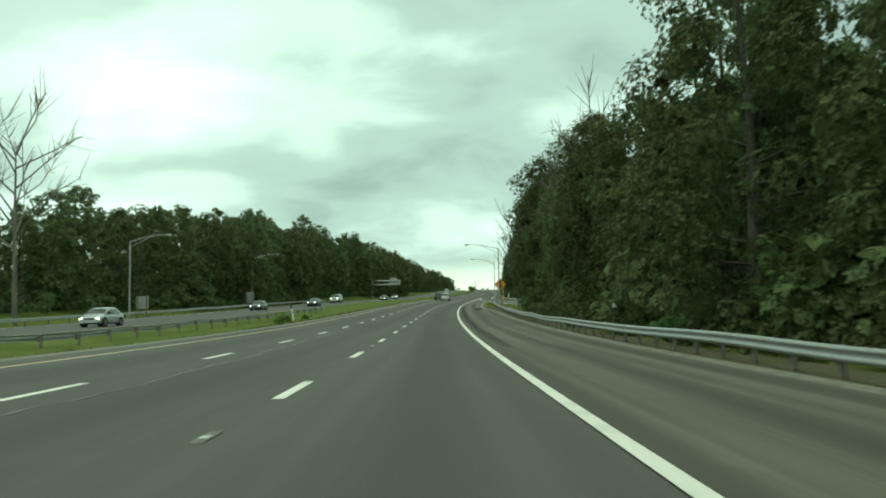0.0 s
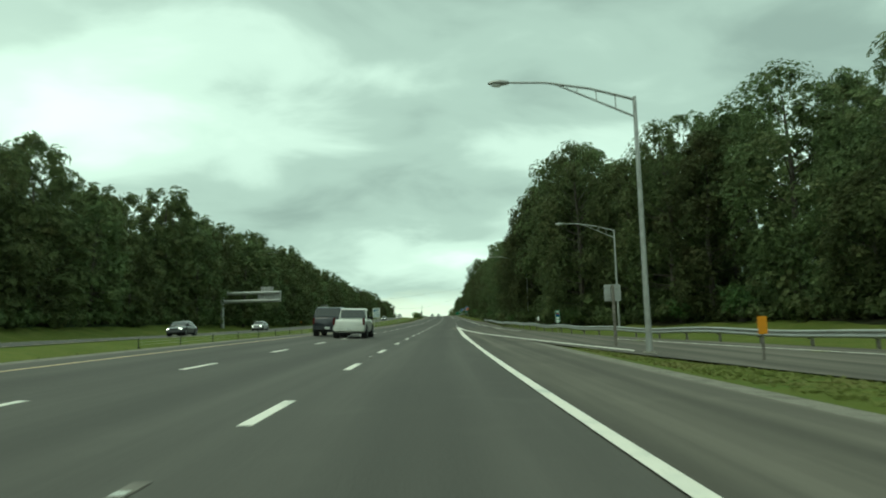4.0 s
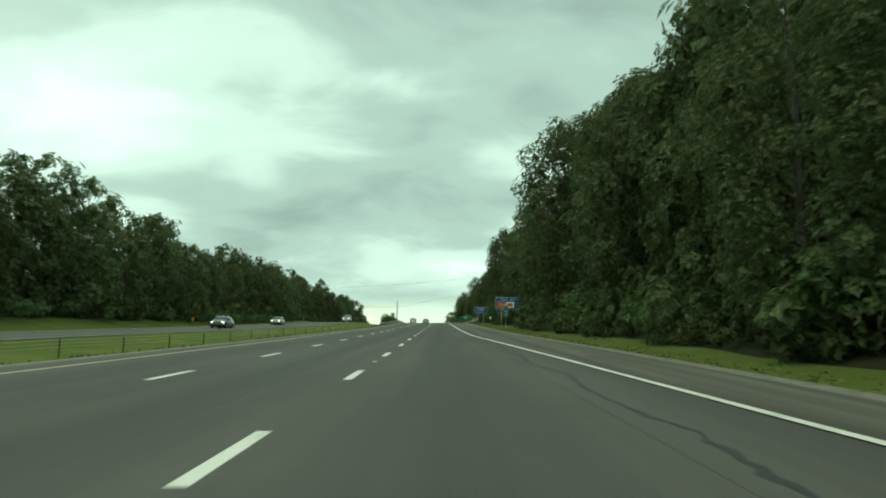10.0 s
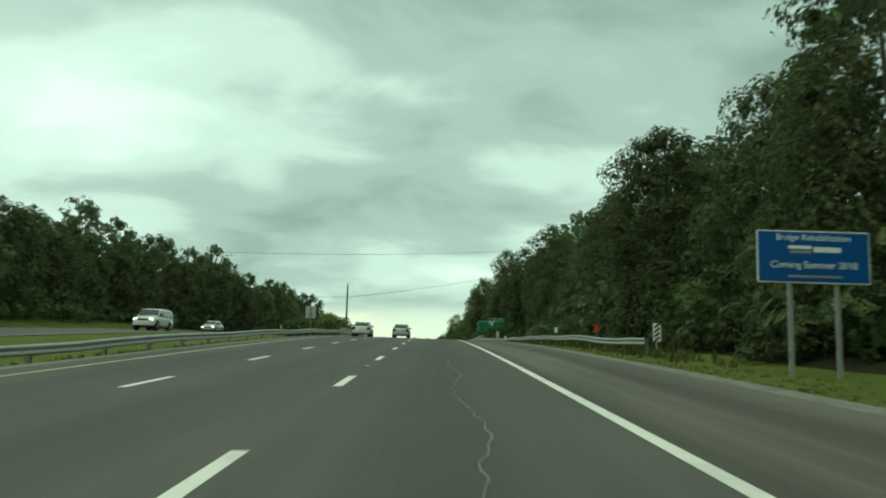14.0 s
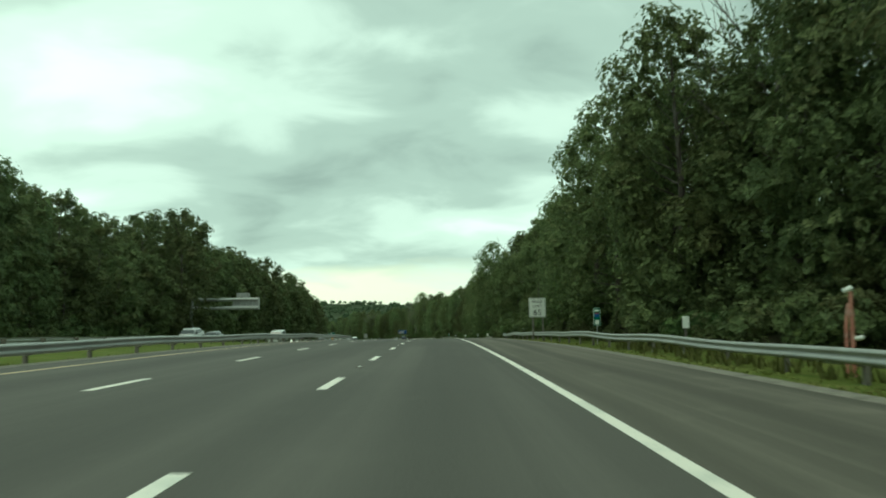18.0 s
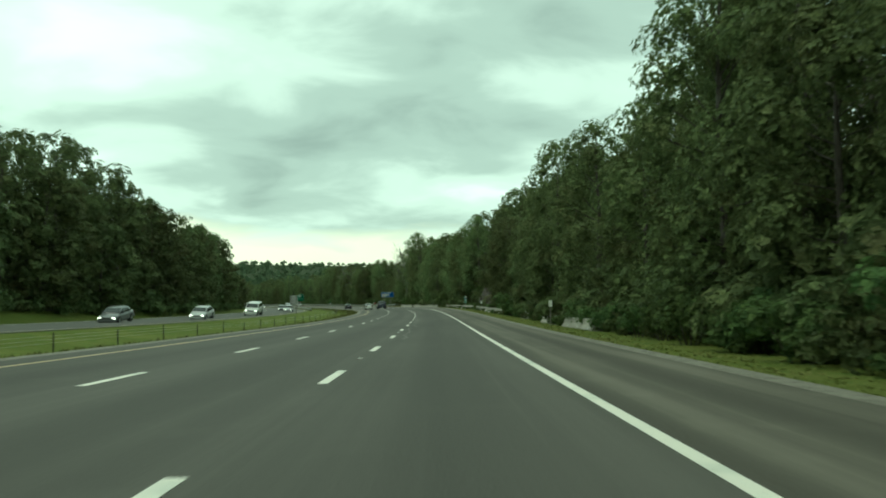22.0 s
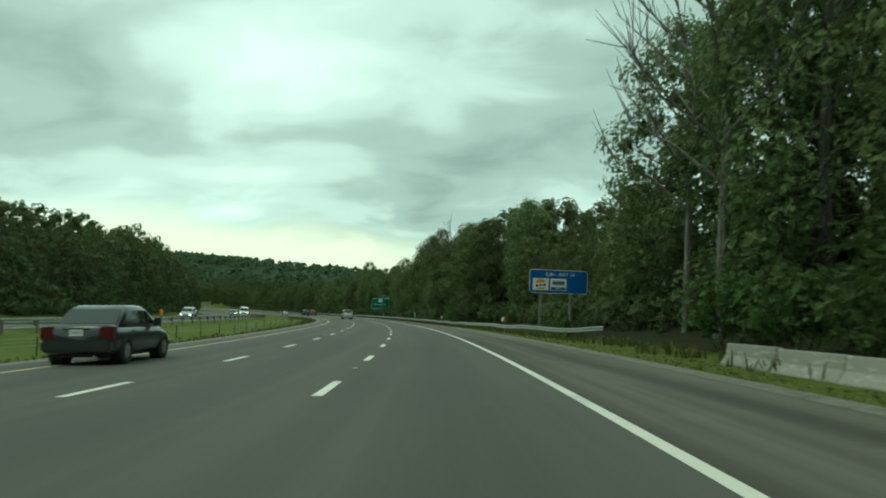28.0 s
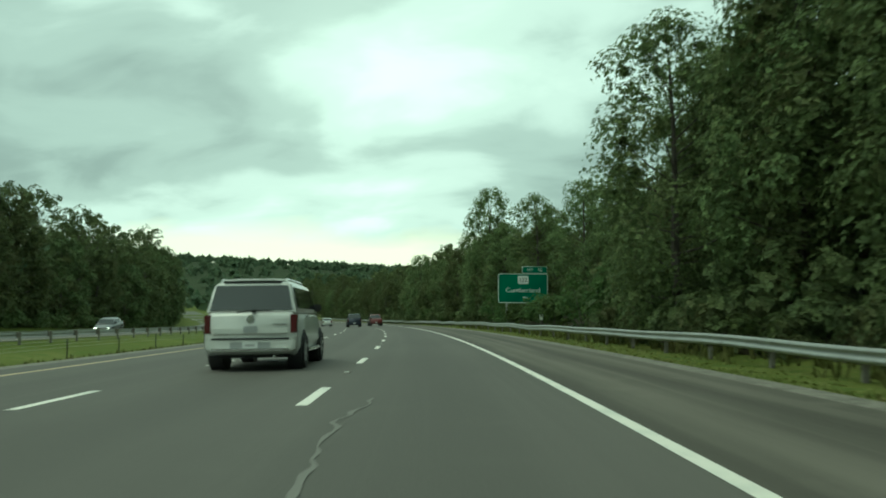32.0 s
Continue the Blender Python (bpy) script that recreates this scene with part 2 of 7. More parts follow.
def foliage(name, dark, light, brown, value=0.25, ragged=0.0):
    """Leaves: colour varied by tree and by leaf, with some light coming through."""
    m = bpy.data.materials.new(name)
    m.use_nodes = True
    nt = m.node_tree
    N, L = nt.nodes.new, nt.links.new
    b = nt.nodes["Principled BSDF"]
    geo, info, tc = N("ShaderNodeNewGeometry"), N("ShaderNodeObjectInfo"), N("ShaderNodeTexCoord")
    ramp = N("ShaderNodeValToRGB")
    ramp.color_ramp.elements[0].color, ramp.color_ramp.elements[1].color = (*dark, 1), (*light, 1)
    L(geo.outputs["Random Per Island"], ramp.inputs[0])
    n = N("ShaderNodeTexNoise")
    n.inputs["Scale"].default_value, n.inputs["Detail"].default_value = 0.35, 2
    L(tc.outputs["Object"], n.inputs[0])
    r = N("ShaderNodeMapRange")
    r.inputs[1].default_value, r.inputs[2].default_value, r.inputs[4].default_value = 0.52, 0.75, 0.7
    L(n.outputs[0], r.inputs[0])
    mx = N("ShaderNodeMix")
    mx.data_type = "RGBA"
    L(r.outputs[0], mx.inputs[0]), L(ramp.outputs[0], mx.inputs[6])
    mx.inputs[7].default_value = (*brown, 1)
    hs = N("ShaderNodeHueSaturation")
    v, h = N("ShaderNodeMapRange"), N("ShaderNodeMapRange")
    v.inputs[3].default_value, v.inputs[4].default_value = 1 - value, 1 + value
    h.inputs[3].default_value, h.inputs[4].default_value = 0.475, 0.515
    L(info.outputs["Random"], v.inputs[0]), L(info.outputs["Random"], h.inputs[0])
    L(v.outputs[0], hs.inputs["Value"]), L(h.outputs[0], hs.inputs["Hue"]), L(mx.outputs[2], hs.inputs["Color"])
    L(hs.outputs[0], b.inputs["Base Color"])
    b.inputs["Roughness"].default_value = 0.7
    b.inputs["Specular IOR Level"].default_value = 0.12
    tr, mixer = N("ShaderNodeBsdfTranslucent"), N("ShaderNodeMixShader")
    L(hs.outputs[0], tr.inputs[0])
    mixer.inputs[0].default_value = 0.38
    L(b.outputs[0], mixer.inputs[1]), L(tr.outputs[0], mixer.inputs[2])
    if not ragged:
        L(mixer.outputs[0], nt.nodes["Material Output"].inputs[0])
        return m
    # a spray is many small leaves, each with its own tone and tilt, and gaps between them
    cell, cut, tone, tilt, lean, level = N("ShaderNodeTexVoronoi"), N("ShaderNodeMath"), N("ShaderNodeMapRange"), N("ShaderNodeVectorMath"), N("ShaderNodeVectorMath"), N("ShaderNodeVectorMath")
    cell.inputs["Scale"].default_value = ragged
    cut.operation, cut.inputs[1].default_value = "LESS_THAN", 0.63
    L(tc.outputs["Object"], cell.inputs["Vector"]), L(cell.outputs["Distance"], cut.inputs[0])
    single = N("ShaderNodeHueSaturation")
    split = N("ShaderNodeSeparateColor")
    tone.inputs[3].default_value, tone.inputs[4].default_value = 0.72, 1.3
    L(cell.outputs["Color"], split.inputs[0]), L(split.outputs[0], tone.inputs[0]), L(tone.outputs[0], single.inputs["Value"]), L(hs.outputs[0], single.inputs["Color"])
    L(single.outputs[0], b.inputs["Base Color"]), L(single.outputs[0], tr.inputs[0])
    tilt.operation, lean.operation, level.operation = "SUBTRACT", "MULTIPLY_ADD", "NORMALIZE"
    tilt.inputs[1].default_value, lean.inputs[1].default_value = (0.5, 0.5, 0.5), (0.9, 0.9, 0.9)
    L(cell.outputs["Color"], tilt.inputs[0]), L(tilt.outputs[0], lean.inputs[0]), L(geo.outputs["Normal"], lean.inputs[2]), L(lean.outputs[0], level.inputs[0])
    L(level.outputs[0], b.inputs["Normal"]), L(level.outputs[0], tr.inputs["Normal"])
    clear, open_ = N("ShaderNodeBsdfTransparent"), N("ShaderNodeMixShader")
    L(cut.outputs[0], open_.inputs[0])
    L(clear.outputs[0], open_.inputs[1]), L(mixer.outputs[0], open_.inputs[2])
    L(open_.outputs[0], nt.nodes["Material Output"].inputs[0])
    return m


def asphalt(name, base, light, dark, tracks):
    """Worn asphalt: UV in metres (across, along); darker wheel tracks at the given offsets, streaks along, patches and grit."""
    m = bpy.data.materials.new(name)
    m.use_nodes = True
    nt = m.node_tree
    N, L = nt.nodes.new, nt.links.new
    b = nt.nodes["Principled BSDF"]
    tc = N("ShaderNodeTexCoord")

    def noise_(scale, lo, hi, detail=5):
        mp, n, r = N("ShaderNodeMapping"), N("ShaderNodeTexNoise"), N("ShaderNodeMapRange")
        mp.inputs["Scale"].default_value = scale
        n.inputs["Scale"].default_value, n.inputs["Detail"].default_value = 1.0, detail
        r.inputs[1].default_value, r.inputs[2].default_value = lo, hi
        L(tc.outputs["UV"], mp.inputs[0]), L(mp.outputs[0], n.inputs[0]), L(n.outputs[0], r.inputs[0])
        return r.outputs[0], n.outputs[0]

    def blend(f, a, c, amount=1.0):
        mx = N("ShaderNodeMix")
        mx.data_type = "RGBA"
        k = N("ShaderNodeMath")
        k.operation = "MULTIPLY"
        k.inputs[1].default_value = amount
        L(f, k.inputs[0]), L(k.outputs[0], mx.inputs[0])
        if isinstance(a, tuple):
            mx.inputs[6].default_value = (*a, 1)
        else:
            L(a, mx.inputs[6])
        mx.inputs[7].default_value = (*c, 1)
        return mx.outputs[2]

    streak, _ = noise_((1.6, 0.02, 1), 0.42, 0.66)
    patch, _ = noise_((0.25, 0.05, 1), 0.45, 0.65)
    grit, raw = noise_((38, 38, 1), 0.35, 0.75, 3)
    blot, _ = noise_((0.9, 0.7, 1), 0.58, 0.75)
    col = blend(streak, base, light, 0.6)
    col = blend(patch, col, dark, 0.45)
    col = blend(blot, col, light, 0.35)
    mottle, _ = noise_((0.55, 0.11, 1), 0.5, 0.72)
    scuff, _ = noise_((7.0, 0.06, 1), 0.55, 0.75, 3)
    col = blend(mottle, col, light, 0.35)
    col = blend(scuff, col, light, 0.3)
    if tracks:
        sep, wave = N("ShaderNodeSeparateXYZ"), N("ShaderNodeMath")
        L(tc.outputs["UV"], sep.inputs[0])
        per, off = tracks
        mul, cosn, rng = N("ShaderNodeMath"), N("ShaderNodeMath"), N("ShaderNodeMapRange")
        mul.operation, cosn.operation, wave.operation = "MULTIPLY", "COSINE", "ADD"
        wave.inputs[1].default_value, mul.inputs[1].default_value = -off, 2 * math.pi / per
        warp = N("ShaderNodeMath")
        warp.operation = "MULTIPLY_ADD"
        warp.inputs[1].default_value = 1.7 if per < 3 else 0.7
        bend, soft_noise = noise_((0.5, 0.035, 1), 0.3, 0.7)
        L(soft_noise, warp.inputs[0]), L(sep.outputs[0], warp.inputs[2]), L(warp.outputs[0], wave.inputs[0]), L(wave.outputs[0], mul.inputs[0]), L(mul.outputs[0], cosn.inputs[0])
        rng.inputs[1].default_value, rng.inputs[2].default_value = 0.1, 1.0
        L(cosn.outputs[0], rng.inputs[0])
        col = blend(rng.outputs[0], col, dark, 0.75 if per < 3 else 0.5)
    if tracks and tracks[0] > 3:
        # the surface turns paler beyond the cutting
        far, paling = N("ShaderNodeSeparateXYZ"), N("ShaderNodeMapRange")
        paling.inputs[1].default_value, paling.inputs[2].default_value = 960, 1110
        L(tc.outputs["UV"], far.inputs[0]), L(far.outputs[1], paling.inputs[0])
        col = blend(paling.outputs[0], col, tuple(c * 1.25 for c in light), 0.38)
    col = blend(grit, col, tuple(min(1, c * 1.9) for c in base), 0.35)
    L(col, b.inputs["Base Color"])
    b.inputs["Roughness"].default_value = 0.8
    b.inputs["Specular IOR Level"].default_value = 0.18
    bp = N("ShaderNodeBump")
    bp.inputs["Strength"].default_value, bp.inputs["Distance"].default_value = 0.35, 0.01
    L(raw, bp.inputs["Height"]), L(bp.outputs[0], b.inputs["Normal"])
    return m


M = {
    "road": asphalt("asphalt", (0.083, 0.0785, 0.070), (0.122, 0.115, 0.102), (0.050, 0.0475, 0.043), (3.66, 0.48)),
    "shoulder": asphalt("old_asphalt", (0.096, 0.088, 0.073), (0.205, 0.187, 0.155), (0.052, 0.048, 0.040), (1.75, 3.05)),
    "old_road": asphalt("pale_old_asphalt", (0.098, 0.097, 0.088), (0.135, 0.133, 0.12), (0.07, 0.07, 0.064), (3.66, 1.2)),
    "paint": material("road_paint", (0.80, 0.76, 0.68), 0.6, vary=[(1.3, (0.55, 0.56, 0.5), 0.5, 0.75), (22, (0.3, 0.3, 0.28), 0.62, 0.78)]),
    "yellow_paint": material("yellow_paint", (0.60, 0.46, 0.28), 0.6, vary=[(1.3, (0.42, 0.33, 0.18), 0.45, 0.7)]),
    "grass": material("grass_ground", (0.100, 0.121, 0.026), 0.9, spec=0.08, vary=[(0.22, (0.135, 0.15, 0.040), 0.45, 0.65), (1.4, (0.085, 0.125, 0.026), 0.5, 0.7), (7.0, (0.21, 0.19, 0.09), 0.6, 0.8)], bumps=[(9, 0.8, 0.08)]),
    "gravel": material("gravel", (0.19, 0.175, 0.145), 0.9, vary=[(3, (0.11, 0.1, 0.08), 0.45, 0.65), (30, (0.3, 0.28, 0.24), 0.5, 0.7)], bumps=[(40, 0.6, 0.02)]),
    "far_floor": material("wooded_hillside", (0.036, 0.05, 0.024), 0.95, spec=0.08, vary=[(0.05, (0.045, 0.062, 0.03), 0.4, 0.65), (0.4, (0.05, 0.062, 0.03), 0.5, 0.7)], bumps=[(0.5, 0.8, 0.6)]),
    "dirt": material("trodden_dirt", (0.115, 0.105, 0.072), 0.95, spec=0.08, vary=[(0.6, (0.085, 0.095, 0.04), 0.45, 0.65), (6, (0.17, 0.155, 0.12), 0.55, 0.75)], bumps=[(12, 0.7, 0.04)]),
    # litter made near-black: the shade under the trees is mixed into its colour
    "litter": material("shaded_leaf_litter", (0.030, 0.028, 0.015), 0.95, spec=0.08, vary=[(0.5, (0.030, 0.040, 0.016), 0.45, 0.65), (5, (0.055, 0.045, 0.026), 0.55, 0.75)], bumps=[(7, 0.8, 0.08)]),
    "bark": material("bark", (0.10, 0.085, 0.07), 0.9, vary=[((9, 9, 1.2), (0.05, 0.042, 0.035), 0.4, 0.65), (0.8, (0.16, 0.15, 0.13), 0.55, 0.75)], bumps=[(14, 0.9, 0.03)]),
    "dead_bark": material("dead_bark", (0.20, 0.18, 0.155), 0.9, vary=[((9, 9, 1.2), (0.11, 0.1, 0.085), 0.4, 0.65)]),
    "leaf": foliage("leaf", (0.080, 0.106, 0.048), (0.128, 0.160, 0.066), (0.160, 0.155, 0.074), 0.36, 9.0),
    "pine": foliage("pine_needle", (0.04, 0.07, 0.04), (0.07, 0.11, 0.056), (0.08, 0.1, 0.05)),
    "shrub": foliage("shrub_leaf", (0.066, 0.108, 0.042), (0.115, 0.165, 0.056), (0.135, 0.14, 0.06), 0.25, 11.0),
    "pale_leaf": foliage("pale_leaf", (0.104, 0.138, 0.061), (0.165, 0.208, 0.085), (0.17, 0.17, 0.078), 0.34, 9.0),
    "willow": foliage("pale_shrub_leaf", (0.13, 0.19, 0.055), (0.19, 0.26, 0.075), (0.2, 0.22, 0.08)),
    # paler and bluer than the near leaves: distance haze is put into the colour
    "far": foliage("far_canopy", (0.074, 0.114, 0.068), (0.112, 0.155, 0.084), (0.115, 0.135, 0.075)),
    "galv": material("galvanised_steel", (0.40, 0.405, 0.39), 0.55, 0.6, vary=[(1.2, (0.36, 0.36, 0.35), 0.45, 0.7), (6, (0.25, 0.22, 0.19), 0.62, 0.8)]),
    "post": material("weathered_post", (0.20, 0.185, 0.16), 0.85, vary=[(4, (0.11, 0.1, 0.085), 0.4, 0.65)]),
}


# ---- mesh helpers ----
def raw_mesh(name, verts, faces, mats, smooth=False, uv=None):
    """A mesh from arrays; every face has the same number of corners."""
    verts, faces = np.asarray(verts, np.float32), np.asarray(faces, np.int32)
    me = bpy.data.meshes.new(name)
    n, k = faces.shape
    me.vertices.add(len(verts)), me.loops.add(n * k), me.polygons.add(n)
    me.vertices.foreach_set("co", verts.ravel())
    me.loops.foreach_set("vertex_index", faces.ravel())
    me.polygons.foreach_set("loop_start", np.arange(0, n * k, k, dtype=np.int32))
    me.polygons.foreach_set("use_smooth", np.full(n, smooth))
    if uv is not None:
        layer = me.uv_layers.new(name="UVMap")
        layer.data.foreach_set("uv", np.asarray(uv, np.float32)[faces.ravel()].ravel())
    for m in mats if isinstance(mats, (list, tuple)) else [mats]:
        me.materials.append(m)
    me.update(calc_edges=True)
    return me


def sheet(name, ss, ds, place, mat, up=0.0, parent=None):
    """A strip of the place over stations ss and offsets ds (a list of offsets or of functions of s), with UV in metres."""
    ss = np.asarray(ss, float)
    cols = [d(ss) if callable(d) else np.full(len(ss), float(d)) for d in ds]
    D = np.stack(cols, 1)
    S = np.repeat(ss[:, None], D.shape[1], 1)
    v = place(S, D, up).reshape(-1, 3)
    w = D.shape[1]
    i = np.arange(len(ss) - 1)[:, None] * w + np.arange(w - 1)[None]
    f = np.stack([i, i + 1, i + w + 1, i + w], -1).reshape(-1, 4)
    ob = new(name, raw_mesh(name, v, f, mat, True, np.stack([D, S], -1).reshape(-1, 2)))
    if parent is not None:
        ob.parent = parent
    return ob


def part(name, bm, mat, parent, label=""):
    """One mesh object under a thing or a part."""
    if isinstance(bm, bpy.types.Mesh):
        me = bm
    else:
        me = bpy.data.meshes.new(name)
        bm.to_mesh(me)
        bm.free()
    if mat is not None and not me.materials:
        me.materials.append(mat)
    ob = new(name, me)
    ob.parent = parent
    return tagged(ob, label)


def box(bm, lo, hi, bevel=0.0):
    r = bmesh.ops.create_cube(bm, size=1)
    bmesh.ops.scale(bm, verts=r["verts"], vec=[b - a for a, b in zip(lo, hi)])
    bmesh.ops.translate(bm, verts=r["verts"], vec=[(a + b) / 2 for a, b in zip(lo, hi)])
    if bevel:
        edges = list({e for v in r["verts"] for e in v.link_edges})
        bmesh.ops.bevel(bm, geom=edges, offset=bevel, segments=2, affect="EDGES")
    return bm


def tube(bm, points, radii, sides=8, cap=True):
    """A bent, tapered round bar through the points."""
    rings = []
    pts = [Vector(p) for p in points]
    for i, p in enumerate(pts):
        t = (pts[min(i + 1, len(pts) - 1)] - pts[max(i - 1, 0)]).normalized()
        a = t.orthogonal().normalized() if abs(t.z) > 0.9 else t.cross(Vector((0, 0, 1))).normalized()
        if abs(t.z) > 0.9:
            a = (Vector((1, 0, 0)) - t * t.x).normalized()
        b = t.cross(a)
        r = radii[i] if isinstance(radii, (list, tuple)) else radii
        rings.append([bm.verts.new(p + (a * math.cos(2 * math.pi * k / sides) + b * math.sin(2 * math.pi * k / sides)) * r) for k in range(sides)])
    for q, w in zip(rings, rings[1:]):
        for k in range(sides):
            bm.faces.new((q[k], q[(k + 1) % sides], w[(k + 1) % sides], w[k]))
    if cap:
        bm.faces.new(rings[0][::-1]), bm.faces.new(rings[-1])
    return bm


def empty(name, s, d, up=0.0, turn=0.0, flat=True):
    """An Empty at a place of the plan, facing along the road (its y axis ahead), turned by so many degrees."""
    ob = new(name)
    p = ground(s, d) if flat else along(s, d)
    h = math.degrees(float(np.interp(s, FINE, HD)))
    ob.matrix_world = pose(p[0], p[1], p[2] + up, 0, 0, h + turn)
    return ob


def station_pose(s, d, up=0.0, turn=0.0, tilt=True):
    """The pose of a piece that lies on the road's plane."""
    p = along(s, d, up)
    h, g, b = (float(np.interp(s, FINE, a)) for a in (HD, GR, BK))
    return pose(p[0], p[1], p[2], math.degrees(g) if tilt else 0, b if tilt else 0, math.degrees(h) + turn)


# ---- ground and roads ----
DS = [-420, -300, -210, -150, -110, -85, -68, -56, -49, -44, -41, -38.5, -36, -34.4, -22, -21, -19.5, -17, -14, -12, -10.8, -10.2,
      5.0, 5.6, 6.6, 8, 9.5, 11, 13, 15.5, 18, 21, 25, 30, 36, 44, 55, 70, 95, 140, 210, 300, 420]
GS = np.concatenate([np.arange(-400, -80, 40), np.arange(-80, 1400, 4), np.arange(1400, 1800, 40)])


def far_height(r, az):
    """The land beyond the corridor: a shallow valley, a wooded rise and a distant ridge."""
    r, az = np.asarray(r, float), np.asarray(az, float)
    rise = np.clip((np.degrees(az) - 6) / 22, 0, 1)
    z = np.interp(r, [700, 1000, 1400, 1900, 2400, 2900, 3400, 4800], [-16, -26, -26, -14, -2, 12, -5, -5])
    rise = rise + 0.5 * np.clip((np.degrees(az) - 10) / 8, 0, 1)
    wave = 7 * np.sin(az * 7 + 0.6) + 4 * np.sin(az * 17)
    return z + wave * np.clip((r - 1200) / 900, 0, 1) * np.clip((3600 - r) / 400, 0, 1) + rise * 34 * np.clip((r - 900) / 900, 0, 1) * np.clip((3800 - r) / 500, 0, 1)


def build_ground():
    S, D = np.meshgrid(GS, np.array(DS, float), indexing="ij")
    v = ground(S, D)
    fade = np.clip((np.abs(D) - 90) / 300, 0, 1) ** 1.2
    v[..., 2] += -6 * fade * 1.0
    n, w = S.shape
    i = np.arange(n - 1)[:, None] * w + np.arange(w - 1)[None]
    f = np.stack([i, i + 1, i + w + 1, i + w], -1).reshape(-1, 4)
    verts = v.reshape(-1, 3)
    uv = np.stack([D, S], -1).reshape(-1, 2)
    # the rim of the corridor goes on outwards to the horizon
    rim = list(range(0, w)) + [r * w + w - 1 for r in range(1, n)] + [(n - 1) * w + c for c in range(w - 2, -1, -1)] + [r * w for r in range(n - 2, 0, -1)]
    centre = np.array([60.0, 560.0])
    rings = [rim]
    allv, alluv, faces = [verts], [uv], [f]
    count = len(verts)
    base = verts[rim]
    out = base[:, :2] - centre
    dist = np.linalg.norm(out, axis=1, keepdims=True)
    for far in (1400.0, 1900.0, 2400.0, 2900.0, 3400.0, 4800.0):
        xy = centre + out / dist * np.maximum(far, dist + (far - 1100) * 0.3 + 60)
        z = far_height(np.linalg.norm(xy - centre, axis=1), np.arctan2(-out[:, 0], out[:, 1]))
        ring = np.column_stack([xy, np.broadcast_to(z, len(xy))])
        allv.append(ring), alluv.append(ring[:, :2])
        ids = list(range(count, count + len(ring)))
        count += len(ring)
        a, b = np.array(rings[-1]), np.array(ids)
        faces.append(np.stack([a, b, np.roll(b, -1), np.roll(a, -1)], -1))
        rings.append(ids)
    ob = new("ground", raw_mesh("ground", np.concatenate(allv), np.concatenate(faces), [M["grass"], M["far_floor"]], True, np.concatenate(alluv)))
    mid = np.abs(D[:-1, :-1] + D[1:, 1:]).ravel() / 2
    index = np.ones(sum(len(k) for k in faces), np.int32)
    index[:len(mid)] = mid > 44
    ob.data.polygons.foreach_set("material_index", index)
    return tagged(ob, "mown green roadside grass with bare patches", "ground", kind="structure")


build_ground()
RS = np.arange(-80, 1600, 4.0)
PERIOD, DASH = 9.02, 2.5          # from one lane dash to the next, and a dash's length
LANE = (-8.95, -5.36, -1.70, 1.98)  # left edge line, two dashed lines, right edge line

road = tagged(sheet("road", RS, [-10.2, -8.8, -7.1, -5.4, -3.5, -1.7, 0.2, 2.0], along, M["road"], 0.0), "worn grey asphalt carriageway of three lanes", "road", kind="structure")


def shoulder_edge(s):
    return 5.05 + 1.2 * bump(s, -200, 95, 30) + 0.6 * bump(s, 590, 700, 30) + 0.75 * bump(s, 612, 656, 20) + 2.4 * bump(s, 214, 330, 50) + 1.0 * bump(s, 330, 400, 60)


tagged(sheet("shoulder", RS, [2.0, 3.4, shoulder_edge], along, M["shoulder"], 0.0), "brownish weathered asphalt shoulder with dust streaks", "shoulder", kind="structure")
tagged(sheet("gravel_verge", RS, [shoulder_edge, lambda s: shoulder_edge(s) + 0.55], lambda s, d, up: along(s, d, -0.01) * 1.0, M["gravel"]), "grey gravel strip along the asphalt's edge", "verge", kind="structure")
tagged(sheet("dirt_verge", np.arange(-60, 121, 4.0), [lambda s: shoulder_edge(s) + 0.5, 7.0, 8.2, 9.2], ground, M["dirt"], 0.05), "bare brown dirt with thin grass under the guardrail", "verge", kind="structure")
tagged(sheet("gravel_verge", RS, [-10.9, -10.2], lambda s, d, up: along(s, d, -0.01), M["gravel"]), "grey gravel strip beside the median grass", "verge", kind="structure")
tagged(sheet("opposite_road", RS, [-34.4, -31, -27.5, -24, -22], along, M["old_road"], 0.02), "grey asphalt carriageway of the opposite traffic", "road", kind="structure")


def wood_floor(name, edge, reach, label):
    """Leaf litter under the trees, as a sheet on the slope; their shade is in its colour."""
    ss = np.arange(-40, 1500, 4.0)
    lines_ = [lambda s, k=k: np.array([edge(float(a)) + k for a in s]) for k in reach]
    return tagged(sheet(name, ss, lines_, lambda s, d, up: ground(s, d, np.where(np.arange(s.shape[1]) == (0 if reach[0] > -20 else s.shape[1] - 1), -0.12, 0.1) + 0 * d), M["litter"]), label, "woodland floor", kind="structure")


# painted lines
lines = tagged(new("lane_markings"), "white and yellow painted lane markings on the asphalt", "road marking", kind="structure")
LS = np.arange(-60, 1500, 3.0)
sheet("yellow_line", LS, [-9.03, -8.87], along, M["yellow_paint"], 0.006, lines)
sheet("opposite_line", LS, [-22.9, -22.75], along, M["yellow_paint"], 0.028, lines)
sheet("opposite_line", LS, [-33.2, -33.05], along, M["paint"], 0.028, lines)


def dash_mesh(width):
    bm = box(bmesh.new(), (-width / 2, -DASH, -0.012), (width / 2, 0, 0.006))
    me = bpy.data.meshes.new("lane_dash")
    bm.to_mesh(me), bm.free()
    me.materials.append(M["paint"])
    return me


dash = dash_mesh(0.16)
